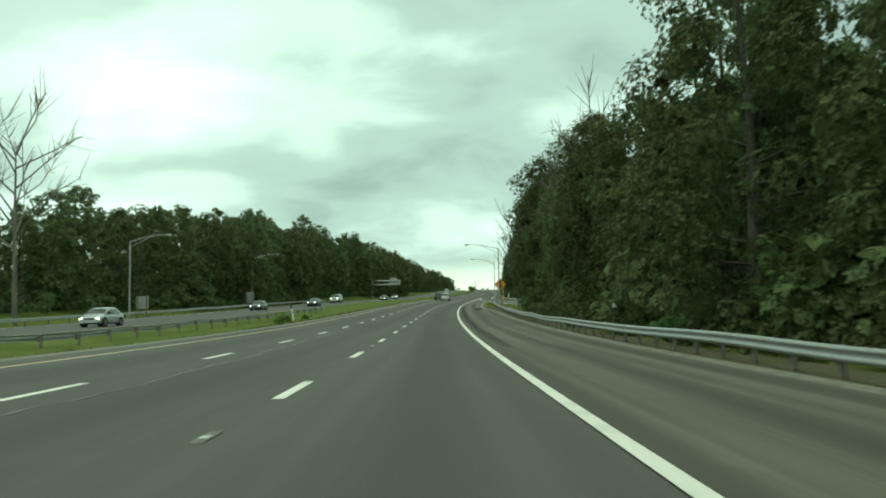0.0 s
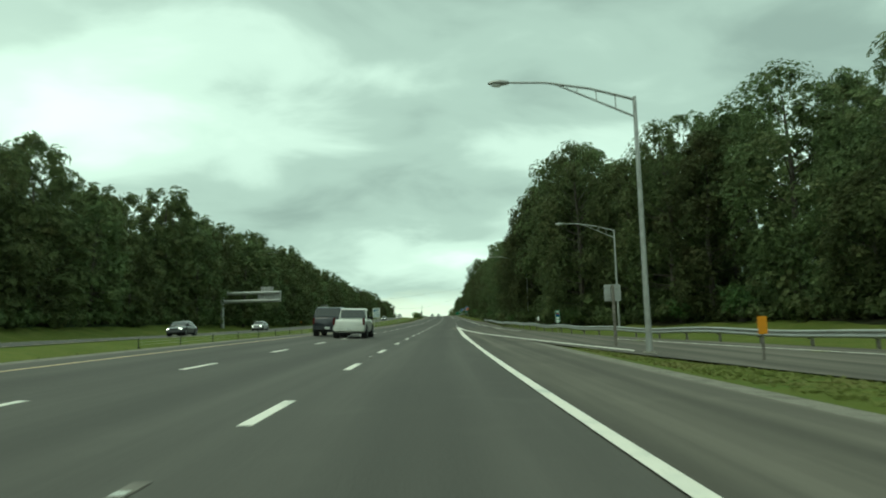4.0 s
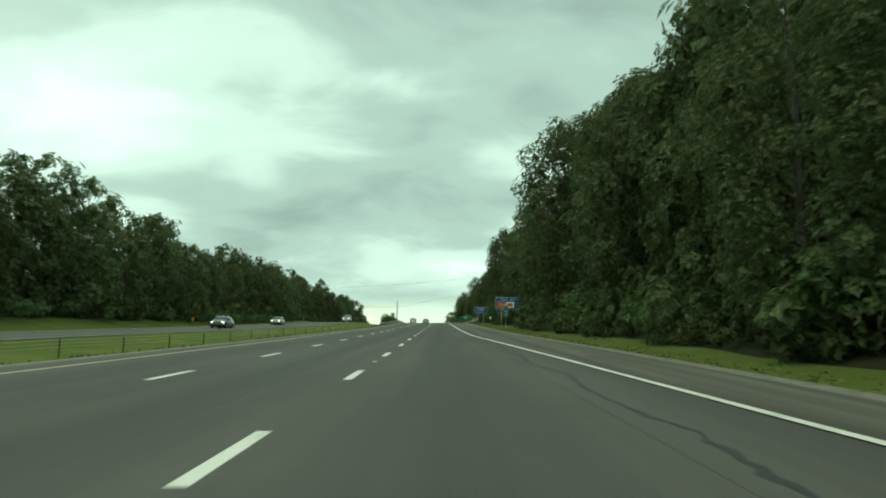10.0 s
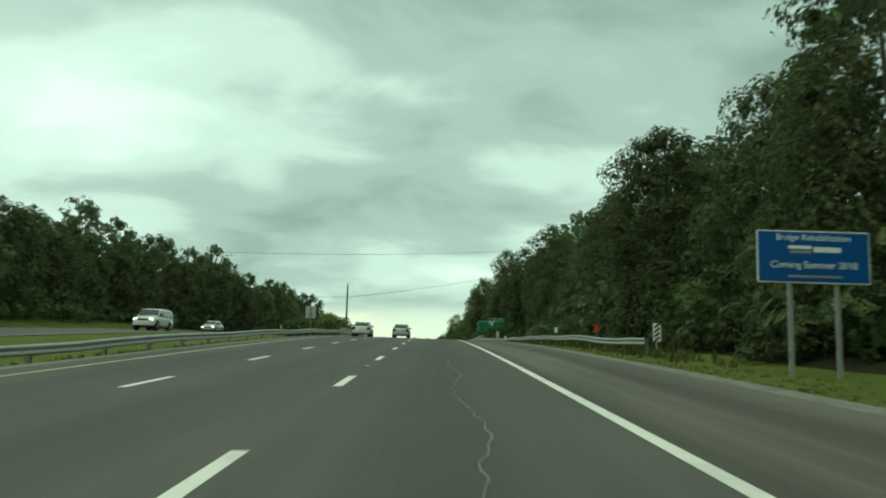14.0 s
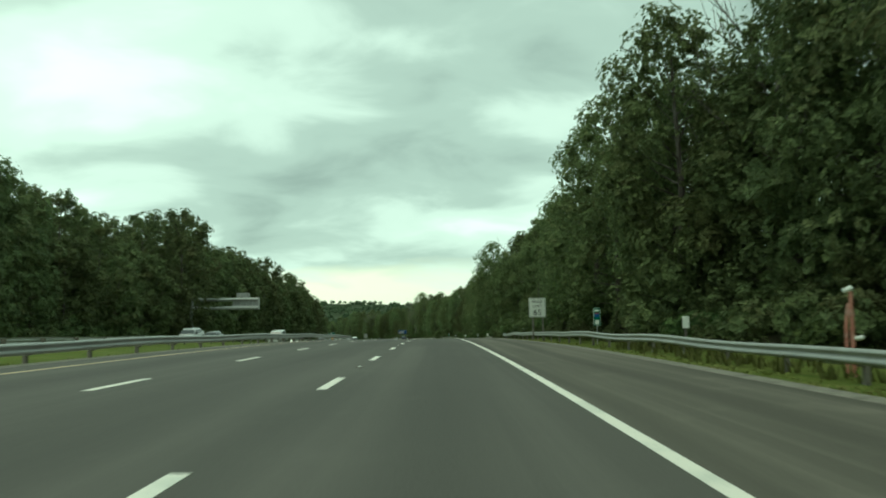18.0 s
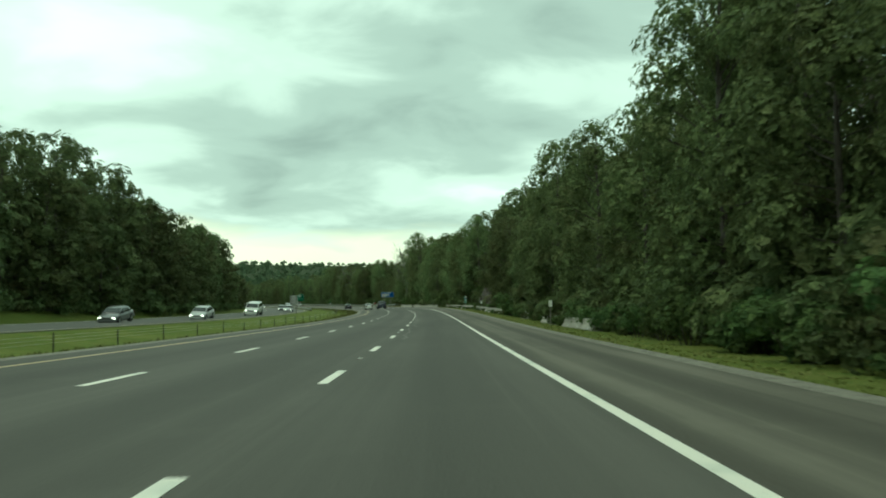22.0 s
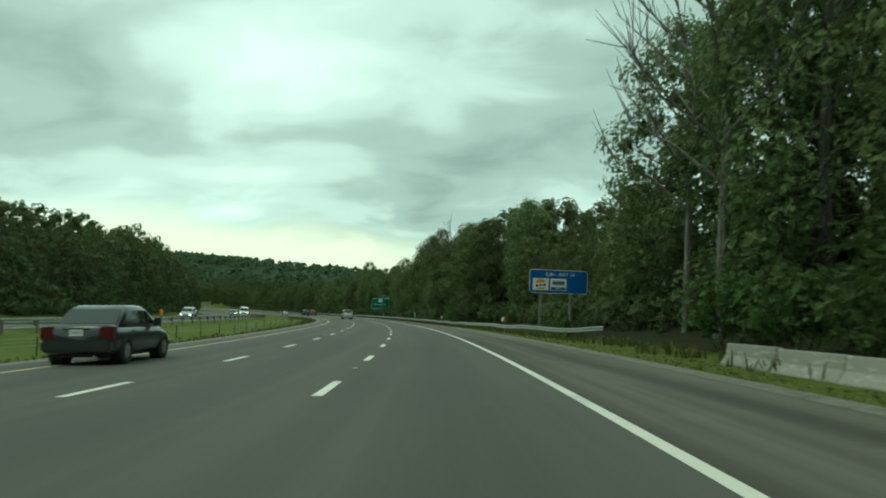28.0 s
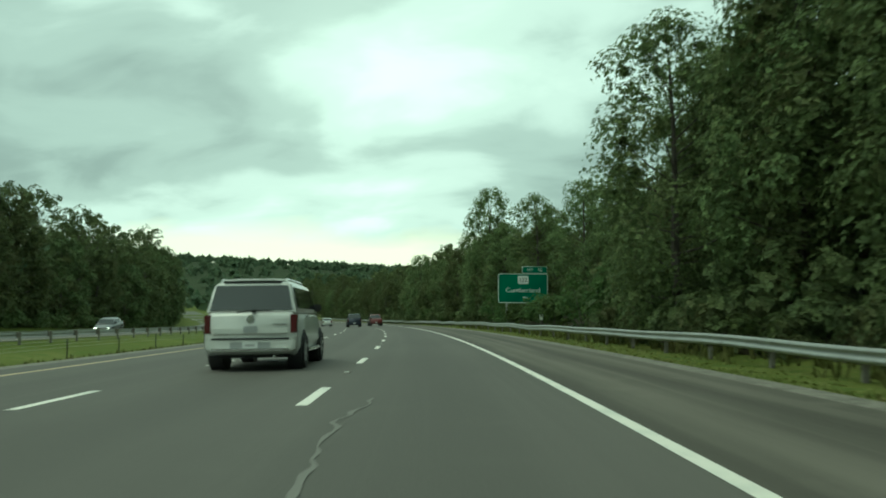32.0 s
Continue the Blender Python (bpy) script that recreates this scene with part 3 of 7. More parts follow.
for k in range(-4, 140):
    for d in LANE[1:3]:
        ob = new("lane_dash", dash)
        ob.parent = lines
        ob.matrix_world = station_pose(k * PERIOD, d)


# ---- woods ----
def leaf_quads(rng, centres, radii, count, size, flat=0.75, core=0.1, open_side=False):
    """Leaf sprays round clump centres: arrays of corners, four a leaf, more of them towards each clump's outside."""
    centres, radii = np.asarray(centres, float), np.asarray(radii, float)
    w = radii ** 2 * np.where(open_side & (centres[:, 0] > 0.12 * np.abs(centres).max()), 0.35, 1.0)
    idx = rng.choice(len(centres), count, p=w / w.sum())
    inner = int(count * core)
    u = rng.normal(size=(count, 3))
    u[:, 2] += 0.25
    if open_side:
        u[:, 0] = np.where((u[:, 0] > 0.3) & (rng.random(count) < 0.6), -u[:, 0], u[:, 0])
    u /= np.linalg.norm(u, axis=1, keepdims=True)
    pos = centres[idx] + u * (radii[idx] * (0.5 + 0.55 * rng.random(count) ** 0.6))[:, None] * np.array([1, 1, flat])
    pos[:inner] = centres[idx[:inner]] + u[:inner] * (radii[idx[:inner]] * 0.36 * rng.random(inner))[:, None]
    n = u + rng.normal(scale=0.2, size=(count, 3)) + np.array([0, 0, 0.35])
    n /= np.linalg.norm(n, axis=1, keepdims=True)
    t = np.cross(n, rng.normal(size=(count, 3)))
    t /= np.linalg.norm(t, axis=1, keepdims=True)
    b = np.cross(n, t)
    s = (size * (0.6 + 0.8 * rng.random(count)))[:, None]
    s[:inner] *= 2.0
    droop = n * s * -0.12
    return np.stack([pos - t * s * 0.5 + droop, pos + b * s * 0.38, pos + t * s * 0.55 + droop, pos - b * s * 0.38], 1)


def branch_array(points, radii, sides=5):
    """Corners of the four-sided faces of a tapered, bent limb."""
    rings = []
    points = [np.asarray(p, float) for p in points]
    for i, p in enumerate(points):
        t = points[min(i + 1, len(points) - 1)] - points[max(i - 1, 0)]
        t = t / np.linalg.norm(t)
        a = np.cross(t, [0.31, 0.95, 0.05] if abs(t[1]) < 0.8 else [1, 0, 0])
        a /= np.linalg.norm(a)
        b = np.cross(t, a)
        ang = np.arange(sides) * 2 * math.pi / sides
        rings.append(p + (np.cos(ang)[:, None] * a + np.sin(ang)[:, None] * b) * radii[i])
    q = []
    for r0, r1 in zip(rings, rings[1:]):
        q.append(np.stack([r0, np.roll(r0, -1, 0), np.roll(r1, -1, 0), r1], 1))
    return np.concatenate(q)


def quads_mesh(name, quads, mat, smooth=False):
    q = np.concatenate(quads) if isinstance(quads, list) else quads
    return raw_mesh(name, q.reshape(-1, 3), np.arange(len(q) * 4).reshape(-1, 4), mat, smooth)


def broadleaf(seed, high, wide, leaves, size, low=0.22, limbs=11, twigs=True, open_side=False):
    """Trunk quads and leaf quads of a broad-leaved tree, standing at the origin; a tree of the wood's edge has more leaves on its open side, towards -x."""
    rng = np.random.default_rng(seed)
    lean = rng.normal(scale=0.03, size=2)
    trunk = [np.array([lean[0] * z + 0.12 * math.sin(z * 0.5 + seed), lean[1] * z + 0.12 * math.cos(z * 0.43 + seed), z]) for z in np.linspace(-0.4, high * 0.86, 7)]
    r0 = 0.014 * high
    wood = [branch_array(trunk, list(np.linspace(r0 * 1.25, r0 * 0.22, 7)), 7)]
    centres, radii = [], []
    clumps = limbs * 4
    for k in range(clumps):
        f = (k + 0.5) / clumps
        bulge = min(1.0, 0.55 + 1.6 * f) * max(0.0, 1 - f ** 3.2) ** 0.5
        z = high * (low + (0.97 - low) * f) - 0.02 * high * rng.random()
        az = k * 2.4 + rng.normal(scale=0.3)
        reach = wide * 0.5 * bulge * (0.54 + 0.34 * rng.random())
        base = np.array([np.interp(z * 0.82, [p[2] for p in trunk], [p[i] for p in trunk]) for i in range(2)] + [min(z * 0.82, high * 0.84)])
        tip = np.array([base[0] + math.cos(az) * reach, base[1] + math.sin(az) * reach, z])
        centres.append(tip)
        radii.append(wide * (0.14 + 0.07 * rng.random()) * (0.72 + 0.3 * bulge))
        if k % 3 == 0 or twigs and k % 3 == 1:
            mid = (base + tip) / 2 + np.array([0, 0, -0.05 * reach])
            thick = r0 * (0.36 if k % 3 == 0 else 0.2) * (1 - 0.5 * f)
            wood.append(branch_array([base, mid, tip], [thick, thick * 0.6, 0.015], 4))
    return np.concatenate(wood), leaf_quads(rng, centres, radii, leaves, size, open_side=open_side)


def conifer(seed, high, wide, leaves, size):
    rng = np.random.default_rng(seed)
    trunk = [np.array([0.05 * math.sin(z), 0.05 * math.cos(z * 0.7), z]) for z in np.linspace(-0.4, high, 6)]
    wood = [branch_array(trunk, list(np.linspace(0.013 * high, 0.02, 6)), 6)]
    centres, radii = [], []
    layers = 22
    for k in range(layers):
        f = 0.24 + 0.74 * k / (layers - 1)
        reach = wide * 0.5 * (1.06 - f) ** 0.75 * (0.75 + 0.5 * rng.random())
        for j in range(5):
            az = j * 1.257 + k * 0.9 + rng.normal(scale=0.25)
            o = np.array([math.cos(az), math.sin(az), 0.12])
            base = np.array([0, 0, f * high])
            wood.append(branch_array([base, base + o * reach], [0.05, 0.015], 4))
            for u in (0.45, 0.75, 1.0):
                centres.append(base + o * reach * u)
                radii.append(0.32 + reach * 0.2)
    return np.concatenate(wood), leaf_quads(rng, centres, radii, leaves, size, 0.42)


def bare(seed, high, wide):
    """A leafless tree: trunk, limbs and fine twigs."""
    rng = np.random.default_rng(seed)
    wood = [branch_array([(0, 0, -0.4), (0.1, 0.1, high * 0.4), (0.2, -0.1, high * 0.85)], [0.013 * high, 0.009 * high, 0.03], 6)]
    for k in range(16):
        z = high * (0.35 + 0.5 * k / 16)
        az = k * 2.4
        tip = np.array([math.cos(az) * wide * 0.42, math.sin(az) * wide * 0.42, z + wide * (0.3 + 0.25 * rng.random())])
        base = np.array([0.12, 0.0, z])
        mid = (base + tip) / 2 + rng.normal(scale=0.25, size=3)
        wood.append(branch_array([base, mid, tip], [0.07, 0.05, 0.02], 4))
        for j in range(8):
            st = mid + (tip - mid) * rng.random()
            en = st + rng.normal(scale=0.6, size=3) + (tip - base) * 0.2 + np.array([0, 0, 0.7])
            wood.append(branch_array([st, en], [0.03, 0.012], 3))
    return np.concatenate(wood)


def bush(seed, high, wide, leaves, size):
    rng = np.random.default_rng(seed)
    centres, radii, wood = [], [], []
    for k in range(9):
        az, r = k * 2.4, wide * 0.36 * math.sqrt(rng.random())
        c = np.array([math.cos(az) * r, math.sin(az) * r, high * (0.3 + 0.45 * rng.random())])
        centres.append(c), radii.append(wide * (0.18 + 0.1 * rng.random()))
        wood.append(branch_array([(c[0] * 0.2, c[1] * 0.2, -0.2), c], [0.04, 0.015], 4))
    return np.concatenate(wood), leaf_quads(rng, centres, radii, leaves, size, high / wide * 1.1)


def tree_thing(name, wood, leaves, bark, leaf, label, category, at, group=""):
    ob = new(name)
    ob.location = at
    part("trunk", quads_mesh("trunk", wood, bark, True), None, ob)
    if leaves is not None:
        part("crown", quads_mesh("crown", leaves, leaf), None, ob)
    return tagged(ob, label, category, group)


FAR_AWAY = (0, -150, -40)
rnd = random.Random(7)
near_trees = []
for i, (hgt, wid) in enumerate([(16, 9), (18, 10), (14, 8.5), (17, 8), (12, 8), (19, 10.5)]):
    wd, lv = broadleaf(11 + i, hgt, wid, 7000, 0.35, low=0.05, limbs=13, open_side=True)
    near_trees.append((quads_mesh("trunk", wd, M["bark"], True), quads_mesh("crown", lv, M["leaf"])))
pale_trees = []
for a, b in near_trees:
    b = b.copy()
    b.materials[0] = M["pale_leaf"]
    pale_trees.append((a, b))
light_trees = []
for i, (hgt, wid) in enumerate([(17, 10), (15, 9), (18, 11), (13, 9)]):
    wd, lv = broadleaf(91 + i, hgt, wid, 2000, 0.66, low=0.03, limbs=11, open_side=True)
    light_trees.append((quads_mesh("trunk", wd, M["bark"], True), quads_mesh("crown", lv, M["leaf"])))
mid_sets = []
for i, (hgt, wid) in enumerate([(17, 10), (19, 11), (15, 9), (18, 9)]):
    mid_sets.append(broadleaf(31 + i, hgt, wid, 1300, 0.95, low=0.03, limbs=9, twigs=False))
pine_sets = [conifer(51, 19, 7.5, 1500, 0.75), conifer(52, 16, 6.5, 1500, 0.7)]
pine_meshes = [(quads_mesh("trunk", a, M["bark"], True), quads_mesh("crown", b, M["pine"])) for a, b in pine_sets]
bare_meshes = [quads_mesh("trunk", bare(60 + i, 15, 9), M["dead_bark"], True) for i in range(2)]
bush_meshes = []
for i, (hgt, wid) in enumerate([(2.6, 3.6), (3.6, 4.4), (1.7, 3.0), (4.6, 4.6)]):
    a, b = bush(70 + i, hgt, wid, 640, 0.36)
    bush_meshes.append((quads_mesh("stem", a, M["bark"], True), quads_mesh("leaves", b, M["shrub"])))


def plant(name, pair, s, d, scale, label, category, group, parts=("trunk", "crown"), sink=0.0):
    ob = new(name)
    p = ground(s, d)
    turn = float(np.interp(s, FINE, HD)) + (math.pi if d < -3 else 0) + rnd.uniform(-0.6, 0.6)
    ob.matrix_world = Matrix.Translation((p[0], p[1], p[2] - sink)) @ Matrix.Rotation(turn, 4, "Z") @ Matrix.Diagonal((scale * rnd.uniform(0.88, 1.15), scale, scale * rnd.uniform(0.92, 1.1), 1))
    for n, me in zip(parts, pair):
        c = new(n, me)
        c.parent = ob
    return tagged(ob, label, category, group)


def wood_edge_right(s):
    return (12.4 + 17.0 * float(bump(s, 112, 222, 50)) + 7.0 * float(bump(s, 596, 672, 30)) + 7.0 * float(bump(s, 884, 942, 8)) - 1.6 * float(bump(s, 790, 1010, 40)) + 3.6 * float(bump(s, 1030, 1120, 20))
            + 6.5 * float(bump(s, 1204, 1244, 14)) + 1.5 * float(bump(s, 236, 262, 12)) + 3.6 * float(bump(s, 458, 484, 10)) + 2.4 * float(bump(s, 506, 528, 10)) - 0.6 * math.sin(s / 23.0))


def wood_edge_left(s):
    return -42.5 - 2.5 * math.sin(s / 31.0) - 7.0 * float(bump(s, 384, 420, 12))


def tall_right(s):
    """How tall the wood's edge stands along the road, as a share of full height."""
    return float(np.interp(s, [-20, 40, 60, 80, 100, 130, 160, 182, 240, 262, 300, 352, 364, 380, 392, 402, 430, 448, 458, 490, 500, 512, 521, 532, 542, 555, 600, 640, 680, 702, 716, 728, 745, 786, 800, 850, 885, 915, 1000, 1040, 1046, 1058, 1066, 1080, 1092, 1104, 1112, 1120, 1136, 1150, 1165, 1175, 1185, 1202, 1212, 1300],
                           [0.95, 0.9, 0.94, 0.92, 0.9, 0.74, 0.74, 1.0, 1.25, 1.28, 1.0, 0.95, 0.78, 0.76, 0.84, 1.15, 1.32, 1.25, 0.84, 0.84, 1.0, 1.0, 0.74, 0.74, 0.82, 0.76, 0.8, 1.06, 1.1, 0.86, 0.74, 0.72, 0.82, 0.98, 0.86, 0.82, 0.74, 0.8, 0.88, 1.0, 1.28, 1.2, 0.6, 0.56, 0.5, 0.5, 0.82, 1.06, 1.1, 0.88, 0.86, 0.82, 0.78, 0.74, 0.66, 0.75]))


def tall_left(s):
    return float(np.interp(s, [0, 60, 130, 185, 230, 280, 360, 440, 500, 600, 680, 740, 775, 800, 850, 885, 985, 1020, 1100, 1200, 1300], [0.52, 0.62, 0.92, 1.12, 1.28, 1.22, 1.08, 1.08, 0.8, 0.8, 0.9, 0.92, 1.04, 1.35, 1.3, 1.08, 1.08, 0.82, 0.76, 0.85, 1.0]))


wood_floor("wood_floor", lambda s: min(wood_edge_right(s), 12.6) if s > 290 or s < 80 else wood_edge_right(s), (-2.6, -0.8, 1, 3, 6, 10, 15, 22, 30), "leaf litter and low green, darkened for the shade under the trees")
wood_floor("wood_floor", wood_edge_left, (-30, -20, -12, -6, -2, 0.5), "leaf litter beyond the opposite carriageway, darkened for the shade of its trees")
s = -12.0
while s < 1450:
    e = wood_edge_right(s)
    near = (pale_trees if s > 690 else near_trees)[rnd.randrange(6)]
    if rnd.random() < 0.04 and s < 690:
        plant("pine_tree", pine_meshes[rnd.randrange(2)], s, e + rnd.uniform(0, 3), rnd.uniform(0.72, 0.9) * tall_right(s), "dark green pine with layered branches at the wood's edge", "pine tree", "trees along the carriageway")
    else:
        plant("roadside_tree", near, s, e + rnd.uniform(-0.6, 3.2), rnd.uniform(0.82, 1.08) * tall_right(s), "tall dark green leafy tree at the wood's edge", "tree", "trees along the carriageway")
    if rnd.random() < 0.05:
        plant("bare_tree", (bare_meshes[rnd.randrange(2)],), s + 3, e + rnd.uniform(2, 6), rnd.uniform(0.8, 0.95) * tall_right(s), "grey leafless tree among the green ones", "bare tree", "trees along the carriageway", ("trunk",))
    s += rnd.uniform(5.5, 8.5)
s = 40.0
while s < 1500:
    plant("roadside_tree", light_trees[rnd.randrange(4)], s, wood_edge_left(s) + rnd.uniform(-2.5, 1.0), rnd.uniform(0.78, 1.05) * tall_left(s), "leafy green tree beyond the opposite carriageway", "tree", "trees beyond the opposite carriageway")
    s += rnd.uniform(9.5, 13)


def woods(name, sets, spots, leaf, label, rng):
    """Many trees as one mesh: wood and leaves of the given sets at the spots (s, d, scale)."""
    wood, leaves = [], []
    for s, d, k in spots:
        a, b = sets[rng.integers(len(sets))]
        t = rng.random() * 6.28
        rot = np.array([[math.cos(t), -math.sin(t), 0], [math.sin(t), math.cos(t), 0], [0, 0, 1]]) * k
        p = ground(s, d)
        wood.append(a @ rot.T + p), leaves.append(b @ rot.T + p)
    q = np.concatenate(leaves)
    w = np.concatenate(wood)
    me = quads_mesh(name, [q, w], [leaf, M["bark"]])
    me.polygons.foreach_set("material_index", np.concatenate([np.zeros(len(q), np.int32), np.ones(len(w), np.int32)]))
    return tagged(new(name, me), label, "woods", kind="stuff")


rng = np.random.default_rng(5)
spots = [(s + rng.uniform(-2, 2), wood_edge_right(s) + row + rng.uniform(-2, 2), rng.uniform(0.8, 1.1) * tall_right(s))
         for row, step in ((5, 9.0), (12, 11.0), (21, 15.0)) for s in np.arange(-20, 1580, step)]
woods("woods_slope", mid_sets, [p for p in spots if p[0] <= 690], M["leaf"], "dense dark green mixed woods on the slope", rng)
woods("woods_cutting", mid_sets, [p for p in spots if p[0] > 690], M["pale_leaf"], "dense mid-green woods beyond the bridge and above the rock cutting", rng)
spots = [(s + rng.uniform(-2, 2), wood_edge_left(s) - row + rng.uniform(-2, 2), rng.uniform(0.8, 1.1) * tall_left(s))
         for row, step in ((4, 8.5), (13, 11.0), (24, 14.0), (38, 17.0)) for s in np.arange(30, 1560, step)]
woods("woods_opposite", [(a[::2], b[: len(b) * 7 // 10]) for a, b in mid_sets], spots, M["leaf"], "dense green mixed woods beyond the opposite carriageway", rng)

for s, d, k in ((56, 13.6, 0.98), (63, 14.2, 1.04), (70, 13.8, 1.0), (77, 14.4, 0.98), (104, 11.3, 0.74), (108, 11.0, 0.82), (113, 10.8, 0.86), (66, -38.8, 1.25), (58, -39.5, 1.1), (166, 34, 0.85), (172, 35.5, 0.9), (179, 34.5, 0.85), (187, 35, 0.85), (194, 34, 0.8), (349, 16.0, 0.98), (358, 17.0, 1.04), (366, 16.0, 1.02), (1047, 12.6, 1.1), (1053, 13.4, 1.12), (1146, 12.8, 0.98), (1151, 13.2, 1.0), (1157, 13.6, 1.0), (1236, -45, 0.85)):
    plant("bare_tree", (bare_meshes[rnd.randrange(2)],), s, d, k, "thin grey leafless tree rising above the green crowns", "bare tree", "leafless trees", ("trunk",))
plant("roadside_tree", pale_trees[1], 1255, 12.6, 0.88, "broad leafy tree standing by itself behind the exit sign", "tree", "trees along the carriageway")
for s, d, k, n in ((99, 14.4, 1.1, 1), (104, 14.6, 1.2, 5), (109, 14.8, 1.2, 3), (113, 15.2, 1.1, 0), (106, 16.4, 1.15, 5)):
    plant("roadside_tree", near_trees[n], s, d, k, "tall dark leafy tree on the island between road and ramp", "tree", "trees along the carriageway")
for k in range(11):
    for back in (4.5, 8.5):
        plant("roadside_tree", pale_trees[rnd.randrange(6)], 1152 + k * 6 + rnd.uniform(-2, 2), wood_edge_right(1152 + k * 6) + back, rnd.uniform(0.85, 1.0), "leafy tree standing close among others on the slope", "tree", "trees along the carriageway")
# shrubs along the foot of the woods
s = -10.0
while s < 1300:
    if any(0 < k - s < 20 for k in (481, 527, 1076, 1239)):
        s += 2.0
        continue
    plant("shrub", bush_meshes[rnd.randrange(4)], s, wood_edge_right(s) - rnd.uniform(0.6, 2.2), rnd.uniform(0.6, 1.2), "bushy green shrub at the foot of the woods", "shrub", "shrubs along the woods", ("stem", "leaves"), 0.1)
    s += rnd.uniform(7.0, 11.5)


def undergrowth(name, edge, s0, s1, step, seed, label, size=1.0):
    """A low leafy hem along the foot of the woods, as one mesh."""
    r = np.random.default_rng(seed)
    one = [leaf_quads(r, [(0, 0, 1.2), (1.3, 0.4, 0.9), (-1.2, -0.3, 0.8), (0.3, 0.5, 2.4)], [1.3, 1.1, 1.1, 1.0], 150, 0.55) for k in range(3)]
    out = []
    for s in np.arange(s0, s1, step):
        p = ground(s, edge(s) + r.uniform(-1.0, 1.0))
        k = r.uniform(0.7, 1.35) * size
        t = r.random() * 6.28
        rot = np.array([[math.cos(t), -math.sin(t), 0], [math.sin(t), math.cos(t), 0], [0, 0, 1]]) * k
        out.append(one[r.integers(3)] @ rot.T + p)
    return tagged(new(name, quads_mesh(name, out, M["leaf"])), label, "undergrowth", kind="stuff")


undergrowth("undergrowth_slope", lambda s: wood_edge_right(s) - 0.3, -20, 1450, 2.3, 21, "dark leafy undergrowth filling the foot of the woods")
undergrowth("undergrowth_hem", lambda s: wood_edge_right(s) - 1.7 if s > 250 or s < 90 else wood_edge_right(s) - 0.5, -20, 1400, 1.5, 23, "low leafy weeds and brambles along the edge of the woods", 0.42)
undergrowth("undergrowth_opposite", lambda s: wood_edge_left(s) + 0.5, 20, 1500, 3.4, 22, "leafy undergrowth along the opposite verge")


def understorey(name, edge, s0, s1, step, seed, mat, label):
    """Young growth between the taller trees, as one mesh."""
    r = np.random.default_rng(seed)
    one = [leaf_quads(r, [(r.normal(scale=1.3), r.normal(scale=1.6), z) for z in (2.5, 3.4, 4.6, 5.8, 7.0, 8.0)], [2.0, 1.9, 1.8, 1.7, 1.4, 1.1], 230, 0.58) for k in range(4)]
    out = []
    for s in np.arange(s0, s1, step):
        p = ground(s, edge(s) + r.uniform(-0.8, 1.8))
        k, t = r.uniform(0.65, 1.15), r.random() * 6.28
        rot = np.array([[math.cos(t), -math.sin(t), 0], [math.sin(t), math.cos(t), 0], [0, 0, 1]]) * k
        out.append(one[r.integers(4)] @ rot.T + p)
    return tagged(new(name, quads_mesh(name, out, mat)), label, "understorey", kind="stuff")


understorey("understorey_near", lambda s: wood_edge_right(s) + 1.6, -20, 690, 5.0, 61, M["leaf"], "young leafy growth between the taller trees")
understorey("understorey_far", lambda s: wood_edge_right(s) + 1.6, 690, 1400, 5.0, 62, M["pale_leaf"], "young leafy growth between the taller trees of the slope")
understorey("understorey_opposite", lambda s: wood_edge_left(s) - 1.0, 30, 1450, 6.5, 63, M["leaf"], "young leafy growth along the woods beyond the opposite carriageway")


def far_fill():
    """Woods that close the view past the end of the walk."""
    r = np.random.default_rng(31)
    where = [(r.uniform(1130, 1640), -r.uniform(50, 240), r.uniform(0.7, 1.0)) for k in range(260)] + [(r.uniform(1250, 1640), r.uniform(34, 150), r.uniform(0.7, 1.0)) for k in range(120)]
    woods("woods_valley", [broadleaf(131 + i, h, w, 240, 1.9, low=0.03, limbs=8, twigs=False) for i, (h, w) in enumerate([(16, 11), (14, 10), (17, 12)])], where, M["far"], "green woods closing the valley ahead", r)


far_fill()


def far_canopy():
    """The crowns of distant woods: one mesh of small leafy heaps over the valley and the far ridge."""
    rng = np.random.default_rng(9)
    one = leaf_quads(rng, [(0, 0, 3.0), (2.5, 1, 2.2), (-2.2, -1.4, 2.0), (0.6, -2.4, 2.6)], [3.2, 2.4, 2.4, 2.2], 26, 3.4)
    out = []
    dist = 620 * (4.8 ** rng.random(5500))
    az = np.radians(rng.uniform(-40, 66, 5500))
    for r, a in zip(dist, az):
        x, y = 60 - math.sin(a) * r, 560 + math.cos(a) * r
        k = (r - 620) / 2300
        z = float(far_height(r, a)) + rng.uniform(0, 3.0)
        rot = np.array([[math.cos(r), -math.sin(r), 0], [math.sin(r), math.cos(r), 0], [0, 0, 1]]) * (1.2 + 0.9 * k + 0.5 * math.sin(r * 3))
        # keep the road's own corridor free
        near = np.argmin((RX - x) ** 2 + (RY - y) ** 2)
        off = (x - RX[near]) * math.cos(HD[near]) + (y - RY[near]) * math.sin(HD[near])
        if -56 < off < 40 and near < len(RX) - 2:
            continue
        out.append(one @ rot.T + np.array([x, y, z]))
    me = quads_mesh("far_woods", out, M["far"])
    return tagged(new("far_woods", me), "green woods covering the distant hills, haze put into their leaf colour", "woods", kind="stuff")


far_canopy()


